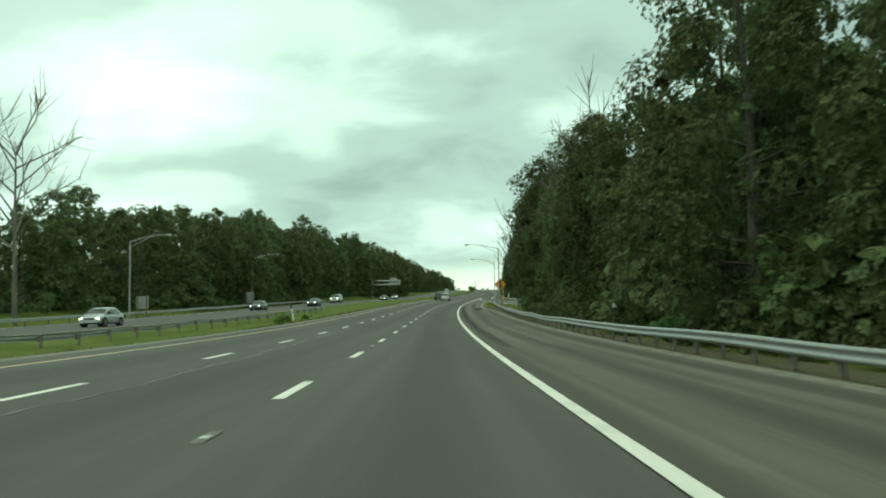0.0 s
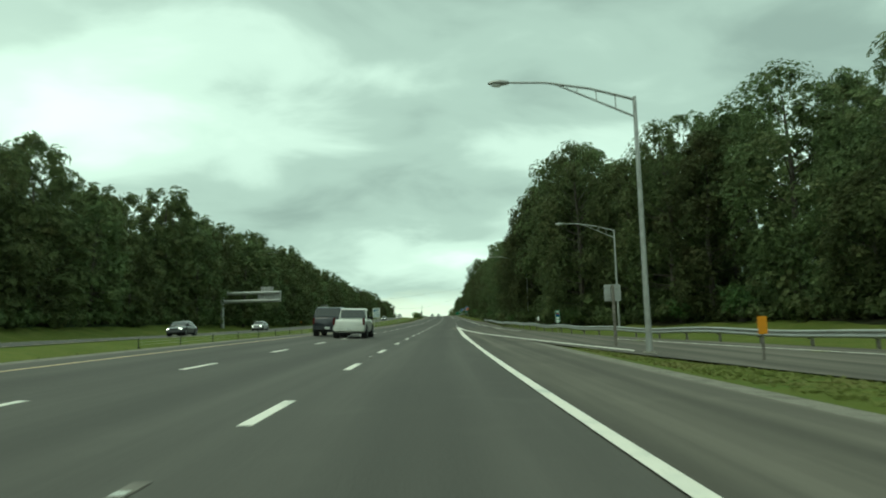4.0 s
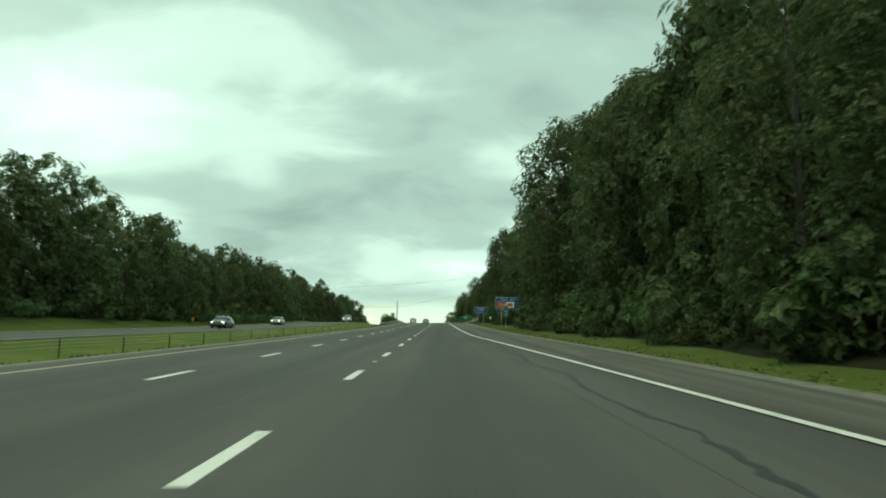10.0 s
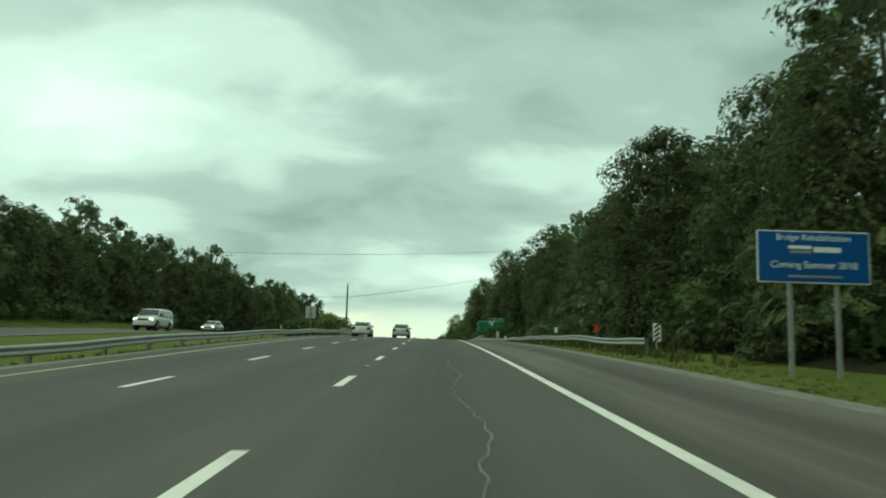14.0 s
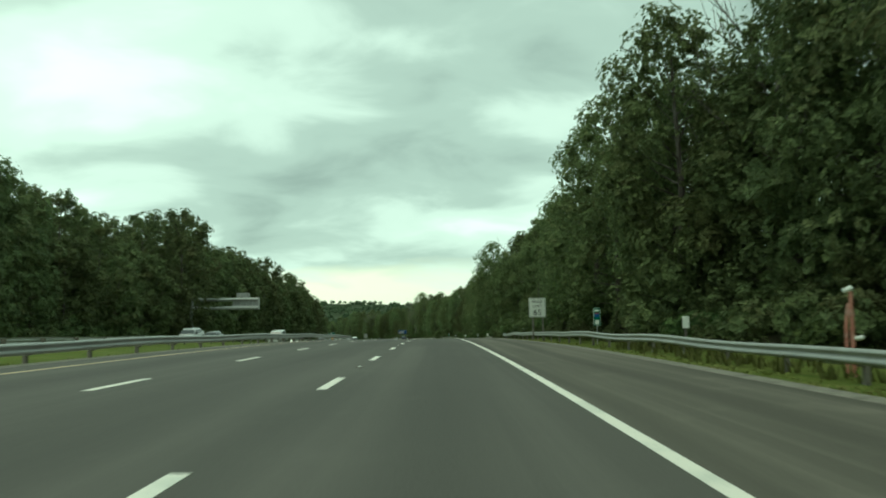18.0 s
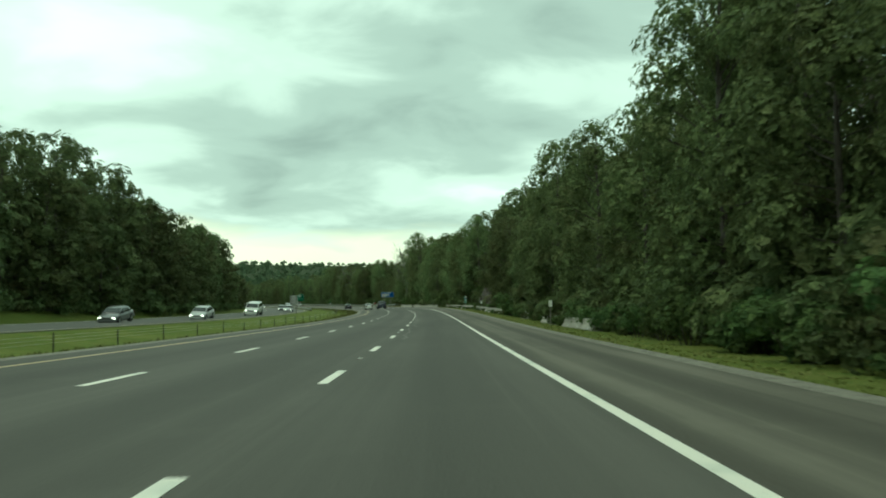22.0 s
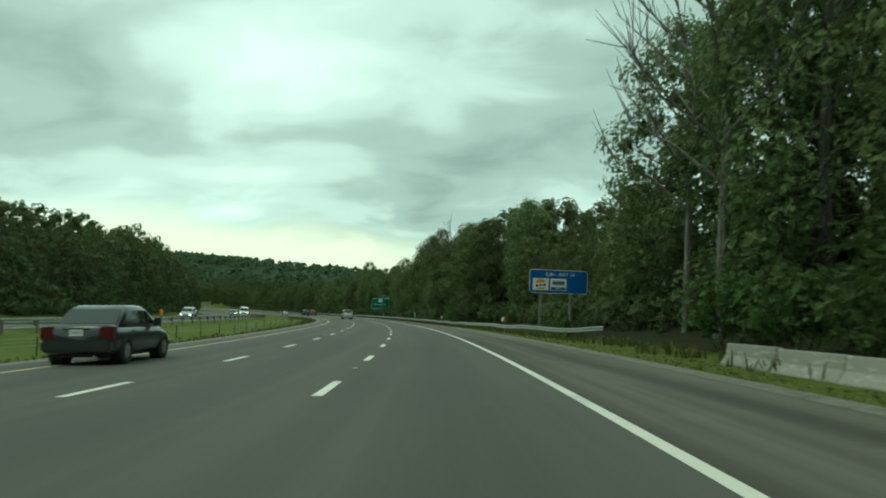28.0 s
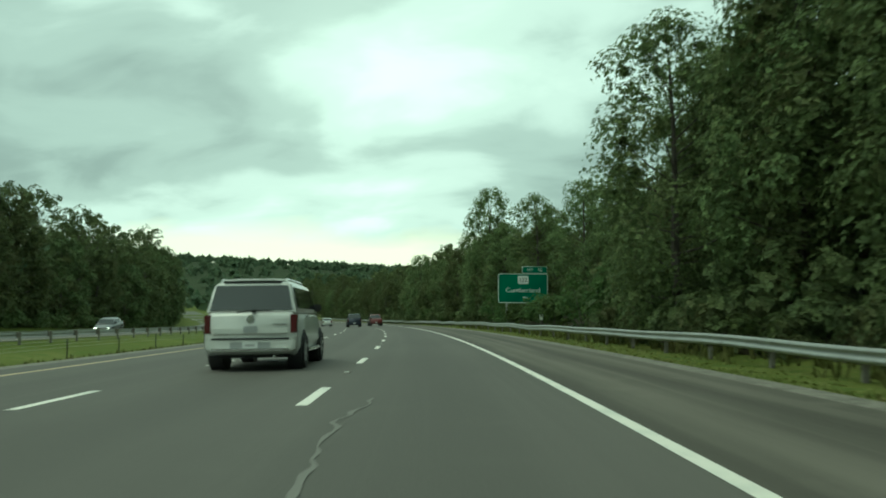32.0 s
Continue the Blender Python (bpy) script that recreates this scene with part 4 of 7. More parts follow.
# ---- roadside furniture ----
M.update({
    "sign_green": material("green_sign_sheeting", (0.0, 0.16, 0.085), 0.45, vary=[(0.8, (0.0, 0.13, 0.075), 0.45, 0.7)]),
    "sign_blue": material("blue_sign_sheeting", (0.008, 0.085, 0.30), 0.45, vary=[(0.8, (0.01, 0.07, 0.24), 0.45, 0.7)]),
    "sign_white": material("white_sign_sheeting", (0.78, 0.80, 0.76), 0.45, vary=[(1.2, (0.66, 0.68, 0.64), 0.5, 0.75)]),
    "sign_yellow": material("amber_sign_sheeting", (0.66, 0.27, 0.01), 0.45, vary=[(1.0, (0.56, 0.23, 0.01), 0.5, 0.75)]),
    "faded_blue": material("faded_blue_print", (0.05, 0.16, 0.26), 0.5, vary=[(3, (0.09, 0.22, 0.32), 0.5, 0.7)]),
    "sign_navy": material("navy_sheeting", (0.01, 0.02, 0.09), 0.5),
    "sign_red": material("red_sheeting", (0.50, 0.035, 0.02), 0.45),
    "sign_black": material("black_sheeting", (0.012, 0.012, 0.012), 0.5),
    "sign_back": material("bare_aluminium", (0.42, 0.43, 0.42), 0.5, 0.6, vary=[(2, (0.33, 0.33, 0.32), 0.45, 0.7)]),
    "pole": material("painted_pole", (0.42, 0.43, 0.42), 0.5, 0.5, vary=[(3, (0.33, 0.33, 0.32), 0.45, 0.7)]),
    "concrete": material("concrete", (0.28, 0.262, 0.225), 0.85, vary=[(0.7, (0.30, 0.29, 0.25), 0.45, 0.65), (5, (0.20, 0.19, 0.165), 0.58, 0.75), ((1.5, 1.5, 7), (0.5, 0.48, 0.44), 0.55, 0.75)], bumps=[(25, 0.4, 0.01)], random_value=0.12),
    "rock": material("grey_rock", (0.088, 0.077, 0.069), 0.9, vary=[(0.8, (0.062, 0.055, 0.052), 0.42, 0.62), (3.5, (0.145, 0.13, 0.118), 0.58, 0.76), (0.5, (0.095, 0.09, 0.042), 0.52, 0.68), (0.22, (0.12, 0.085, 0.06), 0.55, 0.7)], bumps=[(4, 0.9, 0.25), (18, 0.6, 0.05)]),
    "timber": material("weathered_timber", (0.17, 0.145, 0.12), 0.9, vary=[((8, 8, 0.8), (0.10, 0.085, 0.07), 0.4, 0.65)]),
    "wire": material("dark_wire", (0.02, 0.02, 0.02), 0.6),
    "rubber": material("rubber", (0.018, 0.018, 0.018), 0.8),
    "glass": material("tinted_glass", (0.016, 0.02, 0.02), 0.05, spec=1.0),
    "chrome": material("chrome", (0.62, 0.63, 0.63), 0.15, 1.0),
    "rim": material("alloy", (0.42, 0.43, 0.43), 0.3, 0.9),
    "tail": material("tail_lamp", (0.075, 0.006, 0.008), 0.15, spec=0.6),
    "lens": material("clear_lens", (0.7, 0.72, 0.72), 0.1, spec=0.6),
    "trim": material("black_plastic", (0.02, 0.02, 0.021), 0.6),
    "plate": material("plate_white", (0.62, 0.64, 0.62), 0.5),
    "seal_dark": material("dark_crack_seal", (0.03, 0.031, 0.03), 0.7),
    "faded_red": material("faded_red_paint", (0.42, 0.17, 0.13), 0.7, vary=[(2.5, (0.5, 0.36, 0.3), 0.5, 0.7), (9, (0.25, 0.08, 0.06), 0.55, 0.75)]),
    # darker asphalt tone that paints the shade inside the rumble grooves
    "groove": material("groove_shade", (0.07, 0.065, 0.055), 0.9, vary=[(0.8, (0.10, 0.094, 0.078), 0.45, 0.65)]),
    "seal_light": material("pale_crack", (0.185, 0.177, 0.158), 0.85),
})
GLOW = bpy.data.materials.new("head_lamp")
GLOW.use_nodes = True
GLOW.node_tree.nodes["Principled BSDF"].inputs["Emission Color"].default_value = (1.0, 0.96, 0.85, 1)
GLOW.node_tree.nodes["Principled BSDF"].inputs["Emission Strength"].default_value = 3.0


def text_mesh(words, size, mat, align="CENTER"):
    cu = bpy.data.curves.new("letters", "FONT")
    cu.body, cu.size, cu.align_x, cu.align_y, cu.extrude = words, size, align, "CENTER", 0.004
    ob = bpy.data.objects.new("letters", cu)
    scene.collection.objects.link(ob)
    me = bpy.data.meshes.new_from_object(ob.evaluated_get(bpy.context.evaluated_depsgraph_get()))
    bpy.data.objects.remove(ob)
    bpy.data.curves.remove(cu)
    me.materials.clear()
    me.materials.append(mat)
    return me


def rounded_plate(w, h, r, thick=0.02, seg=5):
    """A plate in the xz plane with round corners, facing -y, centred on the origin."""
    bm = bmesh.new()
    pts = []
    for cx, cz, a0 in ((w / 2 - r, h / 2 - r, 0), (-w / 2 + r, h / 2 - r, 90), (-w / 2 + r, -h / 2 + r, 180), (w / 2 - r, -h / 2 + r, 270)):
        for k in range(seg + 1):
            a = radians(a0 + 90 * k / seg)
            pts.append((cx + r * math.cos(a), cz + r * math.sin(a)))
    front = [bm.verts.new((x, -thick / 2, z)) for x, z in pts]
    back = [bm.verts.new((x, thick / 2, z)) for x, z in pts]
    bm.faces.new(front), bm.faces.new(back[::-1])
    n = len(pts)
    for k in range(n):
        bm.faces.new((front[k], back[k], back[(k + 1) % n], front[(k + 1) % n]))
    bmesh.ops.recalc_face_normals(bm, faces=bm.faces[:])
    return bm


def lay(ob, x, z, y):
    """Sets letters or a small plate on a panel's face."""
    ob.location, ob.rotation_euler = (x, y, z), (radians(90), 0, 0)
    return ob


def panel(parent, x, z, w, h, face, border, r=0.12, y=0.0, name="panel", rim=0.035):
    """A bordered sign panel: a rim plate in the border's colour, the face 4 mm proud of it."""
    edge = part(name, rounded_plate(w, h, r), border, parent)
    edge.location = (x, y, z)
    if rim:
        inner = part("face", rounded_plate(w - 2 * rim, h - 2 * rim, max(0.02, r - rim), 0.008), face, edge)
        inner.location = (0, -0.013, 0)
    return edge


def words(parent, txt, size, x, z, mat, y=-0.024, align="CENTER", stretch=1.0):
    ob = part("lettering", text_mesh(txt, size, mat, align), None, parent)
    lay(ob, x, z, y)
    ob.scale = (stretch, 1, 1)
    return ob


def bars(parent, x, z, w, h, mat, y=-0.022, name="line_of_print"):
    ob = part(name, rounded_plate(w, h, min(w, h) * 0.2, 0.006, 2), mat, parent)
    ob.location = (x, y, z)
    return ob


def posts(parent, xs, top, mat, r=0.06, y=0.06, square=False, down=-0.6):
    for x in xs:
        bm = bmesh.new()
        if square:
            box(bm, (x - r, y - r, down), (x + r, y + r, top), 0.012)
        else:
            tube(bm, [(x, y, down), (x, y, top)], r, 8)
        part("post", bm, mat, parent)


def sign_at(name, s, d, label, turn=0.0, category="road sign"):
    """An Empty on the ground; returns it and the height of the road's plane over its foot."""
    ob = empty(name, s, d, 0, turn)
    lift = float(along(s, d)[2] - ground(s, d)[2])
    return tagged(ob, label, category), lift


# merge warning sign
ob, up = sign_at("merge_sign", 126.4, 8.5, "amber diamond merge warning sign on two steel posts")
plate = panel(ob, 0, up + 3.6, 1.46, 1.46, M["sign_yellow"], M["sign_black"], 0.1, rim=0.03)
plate.rotation_euler = (0, radians(45), 0)
posts(ob, (-0.55, 0.55), up + 3.6, M["pole"], 0.05)
bm = box(bmesh.new(), (-0.13, -0.03, -0.75), (0.13, -0.02, 0.35))
for p in ([(-0.34, 0.28), (0.34, 0.28), (0, 0.85)],):
    f = [bm.verts.new((x, -0.026, z)) for x, z in p]
    bm.faces.new(f)
for p in ([(0.1, -0.32), (0.1, -0.08), (0.5, -0.55), (0.36, -0.62)],):
    bm.faces.new([bm.verts.new((x, -0.026, z)) for x, z in p])
arrow = part("arrow", bm, M["sign_black"], ob)
arrow.location, arrow.scale = (0, 0, up + 3.6), (0.88, 1, 0.88)

# food services sign
ob, up = sign_at("services_sign", 480.0, 10.75, "blue rectangular food services sign on two grey posts")
p = panel(ob, 0, up + 3.28, 4.45, 1.86, M["sign_blue"], M["sign_white"], 0.22)
words(p, "FOOD - EXIT 10", 0.36, 0.0, 0.55, M["sign_white"], stretch=1.05)
posts(ob, (-1.28, 1.32), up + 3.1, M["galv"], 0.06, 0.08, True)
a = panel(p, -1.35, -0.22, 1.22, 0.92, M["sign_red"], M["sign_white"], 0.06, -0.02, "logo_panel", 0.03)
bars(a, -0.17, 0.0, 0.24, 0.56, M["sign_yellow"], -0.022, "emblem"), bars(a, 0.17, 0.0, 0.24, 0.56, M["sign_yellow"], -0.022, "emblem")
b = panel(p, 0.1, -0.22, 1.22, 0.92, M["sign_white"], M["sign_white"], 0.1, -0.02, "logo_panel", 0.02)
bars(b, 0, 0.0, 0.75, 0.6, M["sign_yellow"], -0.022, "emblem")
bars(b, 0, 0.02, 0.8, 0.2, M["sign_red"], -0.028, "emblem")

# mile marker with route shield
def mile_sign(s, d, top, w, h, rows, label):
    ob, up = sign_at("mile_sign", s, d, label)
    p = panel(ob, 0, up + top - h / 2, w, h, M["sign_green"], M["sign_white"], 0.04, rim=0.018)
    posts(ob, (0,), up + top - 0.1, M["galv"], 0.035, 0.05)
    for kind, z, size in rows:
        if kind == "shield":
            bars(p, 0, z, w * 0.66, size, M["sign_blue"], -0.022, "route_shield")
            bars(p, 0, z + size * 0.36, w * 0.6, size * 0.2, M["sign_red"], -0.027, "route_shield")
        elif kind == "bar":
            bars(p, 0, z, w * 0.6, size, M["sign_white"], -0.022)
        else:
            words(p, kind, size, 0, z, M["sign_white"], stretch=0.9)
    return ob


mile_sign(454.0, 7.9, 2.72, 0.52, 1.32, [("SOUTH", 0.5, 0.17), ("shield", 0.17, 0.28), ("MILE", -0.2, 0.19), ("22", -0.46, 0.28)], "tall green mile sign with route shield on a steel post")
mile_sign(213.5, 10.9, 1.95, 0.42, 1.15, [("bar", 0.42, 0.1), ("shield", 0.15, 0.28), ("bar", -0.15, 0.16), ("bar", -0.40, 0.2)], "narrow green mile sign beside the guardrail")
mile_sign(697.0, 9.4, 1.9, 0.40, 1.05, [("bar", 0.36, 0.1), ("shield", 0.1, 0.26), ("bar", -0.32, 0.26)], "narrow green mile sign behind the guardrail")
mile_sign(926.0, 7.6, 2.0, 0.42, 1.12, [("bar", 0.42, 0.1), ("shield", 0.17, 0.26), ("21", -0.15, 0.26), ("6", -0.40, 0.26)], "narrow green mile sign in front of the rock cut")
mile_sign(1168.0, 9.0, 1.75, 0.40, 1.0, [("bar", 0.34, 0.1), ("bar", 0.05, 0.24), ("bar", -0.3, 0.24)], "narrow green mile sign among shrubs behind the guardrail")

# bridge works notice
ob, up = sign_at("bridge_notice", 525.4, 8.95, "blue bridge rehabilitation notice on two grey posts")
p = panel(ob, 0, up + 2.62, 2.72, 1.26, M["sign_blue"], M["sign_white"], 0.05, rim=0.03)
words(p, "Bridge Rehabilitation", 0.215, 0, 0.46, M["sign_white"], stretch=1.0)
words(p, "Coming Summer 2018", 0.235, 0, -0.2, M["sign_white"], stretch=0.98)
bars(p, -0.33, 0.23, 0.56, 0.08, M["sign_white"]), bars(p, -0.31, 0.12, 0.52, 0.07, M["sign_back"])
bars(p, 0.33, 0.18, 0.66, 0.13, M["sign_white"], name="emblem"), bars(p, 0.02, -0.47, 1.3, 0.055, M["sign_back"])
posts(ob, (-0.56, 0.58), up + 2.4, M["galv"], 0.05, 0.08, True)

# exit guide sign half hidden by bushes
ob, up = sign_at("exit_sign", 655.2, 11.1, "large green exit guide sign half hidden by bushes")
p = panel(ob, 0, up + 3.7, 5.1, 2.65, M["sign_green"], M["sign_white"], 0.3, rim=0.05)
t = panel(ob, 1.15, up + 5.33, 2.75, 0.62, M["sign_green"], M["sign_white"], 0.05, name="exit_tab", rim=0.03)
words(t, "EXIT", 0.27, -0.45, 0.0, M["sign_white"]), words(t, "10", 0.42, 0.55, 0.0, M["sign_white"])
bars(p, 0.0, 0.85, 0.85, 0.62, M["sign_white"], name="route_shield")
bars(p, 0.0, 0.85, 0.5, 0.26, M["sign_black"], -0.028)
posts(ob, (-1.6, 1.6), up + 4.8, M["galv"], 0.1, 0.14, True)

# second guide sign of the same exit
ob, up = sign_at("exit_sign", 1237.5, 12.9, "large green exit guide sign naming a town on steel posts", 4)
p = panel(ob, 0, up + 3.97, 5.3, 3.0, M["sign_green"], M["sign_white"], 0.25, rim=0.06)
t = panel(ob, 1.25, up + 5.87, 2.7, 0.72, M["sign_green"], M["sign_white"], 0.05, name="exit_tab", rim=0.04)
words(t, "EXIT", 0.33, -0.5, 0.0, M["sign_white"]), words(t, "10", 0.5, 0.55, 0.0, M["sign_white"])
bars(p, 0.0, 0.86, 1.15, 0.86, M["sign_white"], name="route_shield")
words(p, "122", 0.62, 0.0, 0.84, M["sign_black"], -0.03)
words(p, "Cumberland", 0.66, 0.0, -0.22, M["sign_white"], stretch=1.12)
words(p, "MILE", 0.32, 0.25, -0.98, M["sign_white"])
posts(ob, (-1.7, 1.7), up + 4.82, M["galv"], 0.1, 0.14, True)

# speed limit
ob, up = sign_at("speed_limit_sign", 713.0, 8.08, "white speed limit sign on two wooden posts")
p = panel(ob, 0, up + 2.40, 1.32, 1.52, M["sign_white"], M["sign_black"], 0.07, rim=0.014)
p.data.materials[0] = M["sign_white"]
bm = bmesh.new()
for lo, hi in (((-0.62, 0, 0.70), (0.62, 0.004, 0.715)), ((-0.62, 0, -0.715), (0.62, 0.004, -0.70)), ((-0.625, 0, -0.70), (-0.61, 0.004, 0.70)), ((0.61, 0, -0.70), (0.625, 0.004, 0.70))):
    box(bm, lo, hi)
k = part("border", bm, M["sign_black"], p)
k.location = (0, -0.023, 0)
words(p, "SPEED", 0.27, 0, 0.45, M["sign_black"], stretch=1.15), words(p, "LIMIT", 0.27, 0, 0.1, M["sign_black"], stretch=1.15)
words(p, "65", 0.62, 0, -0.40, M["sign_black"], stretch=1.08)
posts(ob, (-0.35, 0.42), up + 2.2, M["post"], 0.06, 0.09, True)

# fuel services sign
ob, up = sign_at("services_sign", 1074.5, 11.45, "blue rectangular fuel services sign on two wooden posts", 3)
p = panel(ob, 0, up + 4.06, 4.75, 1.86, M["sign_blue"], M["sign_white"], 0.24)
words(p, "GAS - EXIT 10", 0.36, 0.1, 0.55, M["sign_white"], stretch=1.08)
a = panel(p, -1.45, -0.24, 1.3, 0.95, M["plate"], M["sign_white"], 0.04, -0.02, "logo_panel", 0.02)
disc = bars(a, 0, 0.0, 0.86, 0.84, M["sign_yellow"], -0.022, "emblem")
disc.data = disc.data.copy()
bm = rounded_plate(0.86, 0.84, 0.41, 0.006, 8)
bm.to_mesh(disc.data), bm.free()
band = bars(a, 0, -0.08, 1.0, 0.36, M["sign_white"], -0.028, "emblem")
band.rotation_euler = (0, radians(-7), 0)
for x, w_ in ((-0.3, 0.22), (-0.04, 0.18), (0.16, 0.1), (0.33, 0.16)):
    bars(band, x, 0, w_, 0.2, M["sign_navy"], -0.006, "emblem")
b = panel(p, -0.02, -0.24, 1.3, 0.95, M["sign_white"], M["sign_white"], 0.04, -0.02, "logo_panel", 0.02)
ring = bars(b, 0, 0.14, 1.05, 0.4, M["sign_back"], -0.022, "emblem")
for x in (-0.36, -0.2, -0.04, 0.12, 0.28, 0.4):
    bars(b, x, 0.14, 0.1, 0.17, M["sign_black"], -0.03, "emblem")
bars(b, 0, -0.31, 1.2, 0.24, M["sign_blue"], -0.022, "emblem")
words(b, "DIESEL", 0.18, 0, -0.31, M["sign_white"], -0.034)
posts(ob, (-1.4, 1.05), up + 3.4, M["post"], 0.11, 0.14, True)

# notice board in the median, its lines too small to read
ob, up = sign_at("notice_board", 273.4, -11.75, "white notice board with a blue picture on two posts")
p = panel(ob, 0, up + 2.32, 1.25, 1.66, M["sign_white"], M["sign_back"], 0.02, rim=0.02)
bars(p, -0.05, 0.38, 1.0, 0.3, M["faded_blue"], name="picture"), bars(p, 0.2, 0.32, 0.5, 0.14, M["sign_white"], -0.028, "picture")
for z, w_ in ((0.68, 0.95), (0.08, 1.0), (-0.16, 0.9), (-0.62, 1.0)):
    bars(p, 0, z, w_, 0.09, M["faded_blue"])
for x, w_ in ((-0.33, 0.3), (0.0, 0.1), (0.34, 0.4)):
    bars(p, x, -0.38, w_, 0.2, M["faded_blue"])
posts(ob, (-0.4, 0.4), up + 2.2, M["galv"], 0.04, 0.06)


def back_sign(s, d, up_c, w, h, posts_x, label):
    """A sign for the opposite traffic, seen from behind: bare sheet with stiffeners."""
    ob, up = sign_at("sign_seen_from_behind", s, d, label)
    part("panel", rounded_plate(w, h, 0.05), M["sign_back"], ob).location = (0, 0.08, up + up_c)
    for z in (-0.3, 0.3):
        part("stiffener", box(bmesh.new(), (-w * 0.47, 0.02, up + up_c + z * h - 0.03), (w * 0.47, 0.07, up + up_c + z * h + 0.03)), M["galv"], ob)
    posts(ob, posts_x, up + up_c + h * 0.45, M["post"], 0.06, -0.02, True, -1.5)
    return ob


back_sign(410.0, -43.6, 5.6, 3.6, 1.7, (-1.3, 1.3), "grey back of a large sign on two tall posts")
back_sign(88.0, -36.4, 1.75, 1.5, 1.5, (-0.55, 0.55), "grey back of a sign on two posts beyond the opposite carriageway")
back_sign(131.0, -36.2, 1.9, 1.4, 1.9, (-0.5, 0.5), "grey back of a sign beside the lamp post")
back_sign(936.0, -22.2, 2.4, 1.3, 1.55, (-0.45, 0.45), "grey back of a sign on two posts in the median")
back_sign(590.0, -13.5, 2.4, 1.1, 1.3, (0,), "pale back of a small sign beyond the median rail")
back_sign(177.0, 8.2, 2.4, 0.75, 0.75, (0,), "small white square sign on a wooden post")

# striped object marker at the bridge
ob, up = sign_at("object_marker", 627.0, 9.9, "black and white striped object marker at the bridge end")
p = panel(ob, 0, up + 1.55, 0.42, 1.0, M["sign_white"], M["sign_white"], 0.02, rim=0.01)
for k in range(4):
    st = bars(p, 0, -0.36 + k * 0.24, 0.46, 0.10, M["sign_black"], -0.02, "stripe")
    st.rotation_euler = (0, radians(-40), 0)
    st.scale = (0.82, 1, 1)
posts(ob, (0,), up + 1.9, M["galv"], 0.03, 0.05)
ob, up = sign_at("object_marker", 537.6, 8.75, "small black and white striped marker at the guardrail's end")
p = panel(ob, 0, up + 0.75, 0.32, 0.72, M["sign_white"], M["sign_white"], 0.02, rim=0.01)
for k in range(4):
    st = bars(p, 0, -0.27 + k * 0.18, 0.34, 0.075, M["sign_black"], -0.02, "stripe")
    st.rotation_euler = (0, radians(-40), 0)
    st.scale = (0.82, 1, 1)
posts(ob, (0,), up + 1.0, M["galv"], 0.03, 0.05)


# red standpipe behind the guardrail
ob, up = sign_at("standpipe", 669.9, 9.33, "weathered red standpipe with white caps behind the guardrail", category="standpipe")
part("riser", tube(bmesh.new(), [(0.04, 0, -0.5), (0.04, 0, up + 1.62), (0.02, 0, up + 1.72)], 0.045, 10), M["faded_red"], ob)
part("brace", tube(bmesh.new(), [(-0.12, 0, -0.5), (-0.10, 0, up + 0.9), (-0.02, 0, up + 1.4)], 0.035, 8), M["faded_red"], ob)
part("cap", tube(bmesh.new(), [(-0.12, 0, up + 1.68), (0.06, 0, up + 1.74)], [0.05, 0.065], 8), M["sign_white"], ob, "white cap")
part("side_outlet", tube(bmesh.new(), [(0.06, 0, up + 0.62), (0.16, 0, up + 0.62), (0.26, 0, up + 0.64)], [0.04, 0.05, 0.055], 8), M["sign_white"], ob, "white side outlet")


# small marker plates on posts
def marker_plate(name, s, d, top, w, h, mat, label, post=M["post"]):
    ob, up = sign_at(name, s, d, label, category="marker post")
    part("plate", rounded_plate(w, h, 0.02), mat, ob).location = (0, -0.03, up + top - h / 2)
    posts(ob, (0,), up + top - 0.02, post, 0.035, 0.02, True)
    return tagged(ob, group="marker posts along the road")


for s, d, top in ((35, 9.4, 1.35), (86, 9.7, 1.3), (140.5, 7.2, 1.45), (230, 11.0, 1.3), (300, 10.6, 1.2), (347, 9.85, 1.25), (485, 8.1, 1.25), (568, 9.6, 1.2), (622, 10.6, 1.2), (680, 8.95, 1.2), (848.2, 7.75, 1.45),
                  (735, 9.4, 1.2), (760, 7.2, 0.75), (800, 8.0, 1.2), (912, 8.6, 1.2), (985, 8.6, 1.1), (1090, 9.6, 1.2), (1139, 9.4, 1.2), (1215, 9.6, 1.2)):
    marker_plate("marker_post", s, d, top, 0.24, 0.42, M["sign_white"], "white marker plate on a weathered post")
for s, d in ((551, 9.2), (1087, 9.4)):
    marker_plate("red_marker", s, d, 1.2, 0.26, 0.42, M["sign_red"], "red marker plate on a post behind the guardrail")
for s, d in ((164, 9.4), (330, -36.0), (475, -36.5), (567, -36.0), (610, -20.6), (805, -20.6), (1080, -20.8), (1250, -20.6)):
    marker_plate("yellow_marker", s, d, 1.25, 0.26, 0.5, M["sign_yellow"], "yellow reflector plate on a short post")


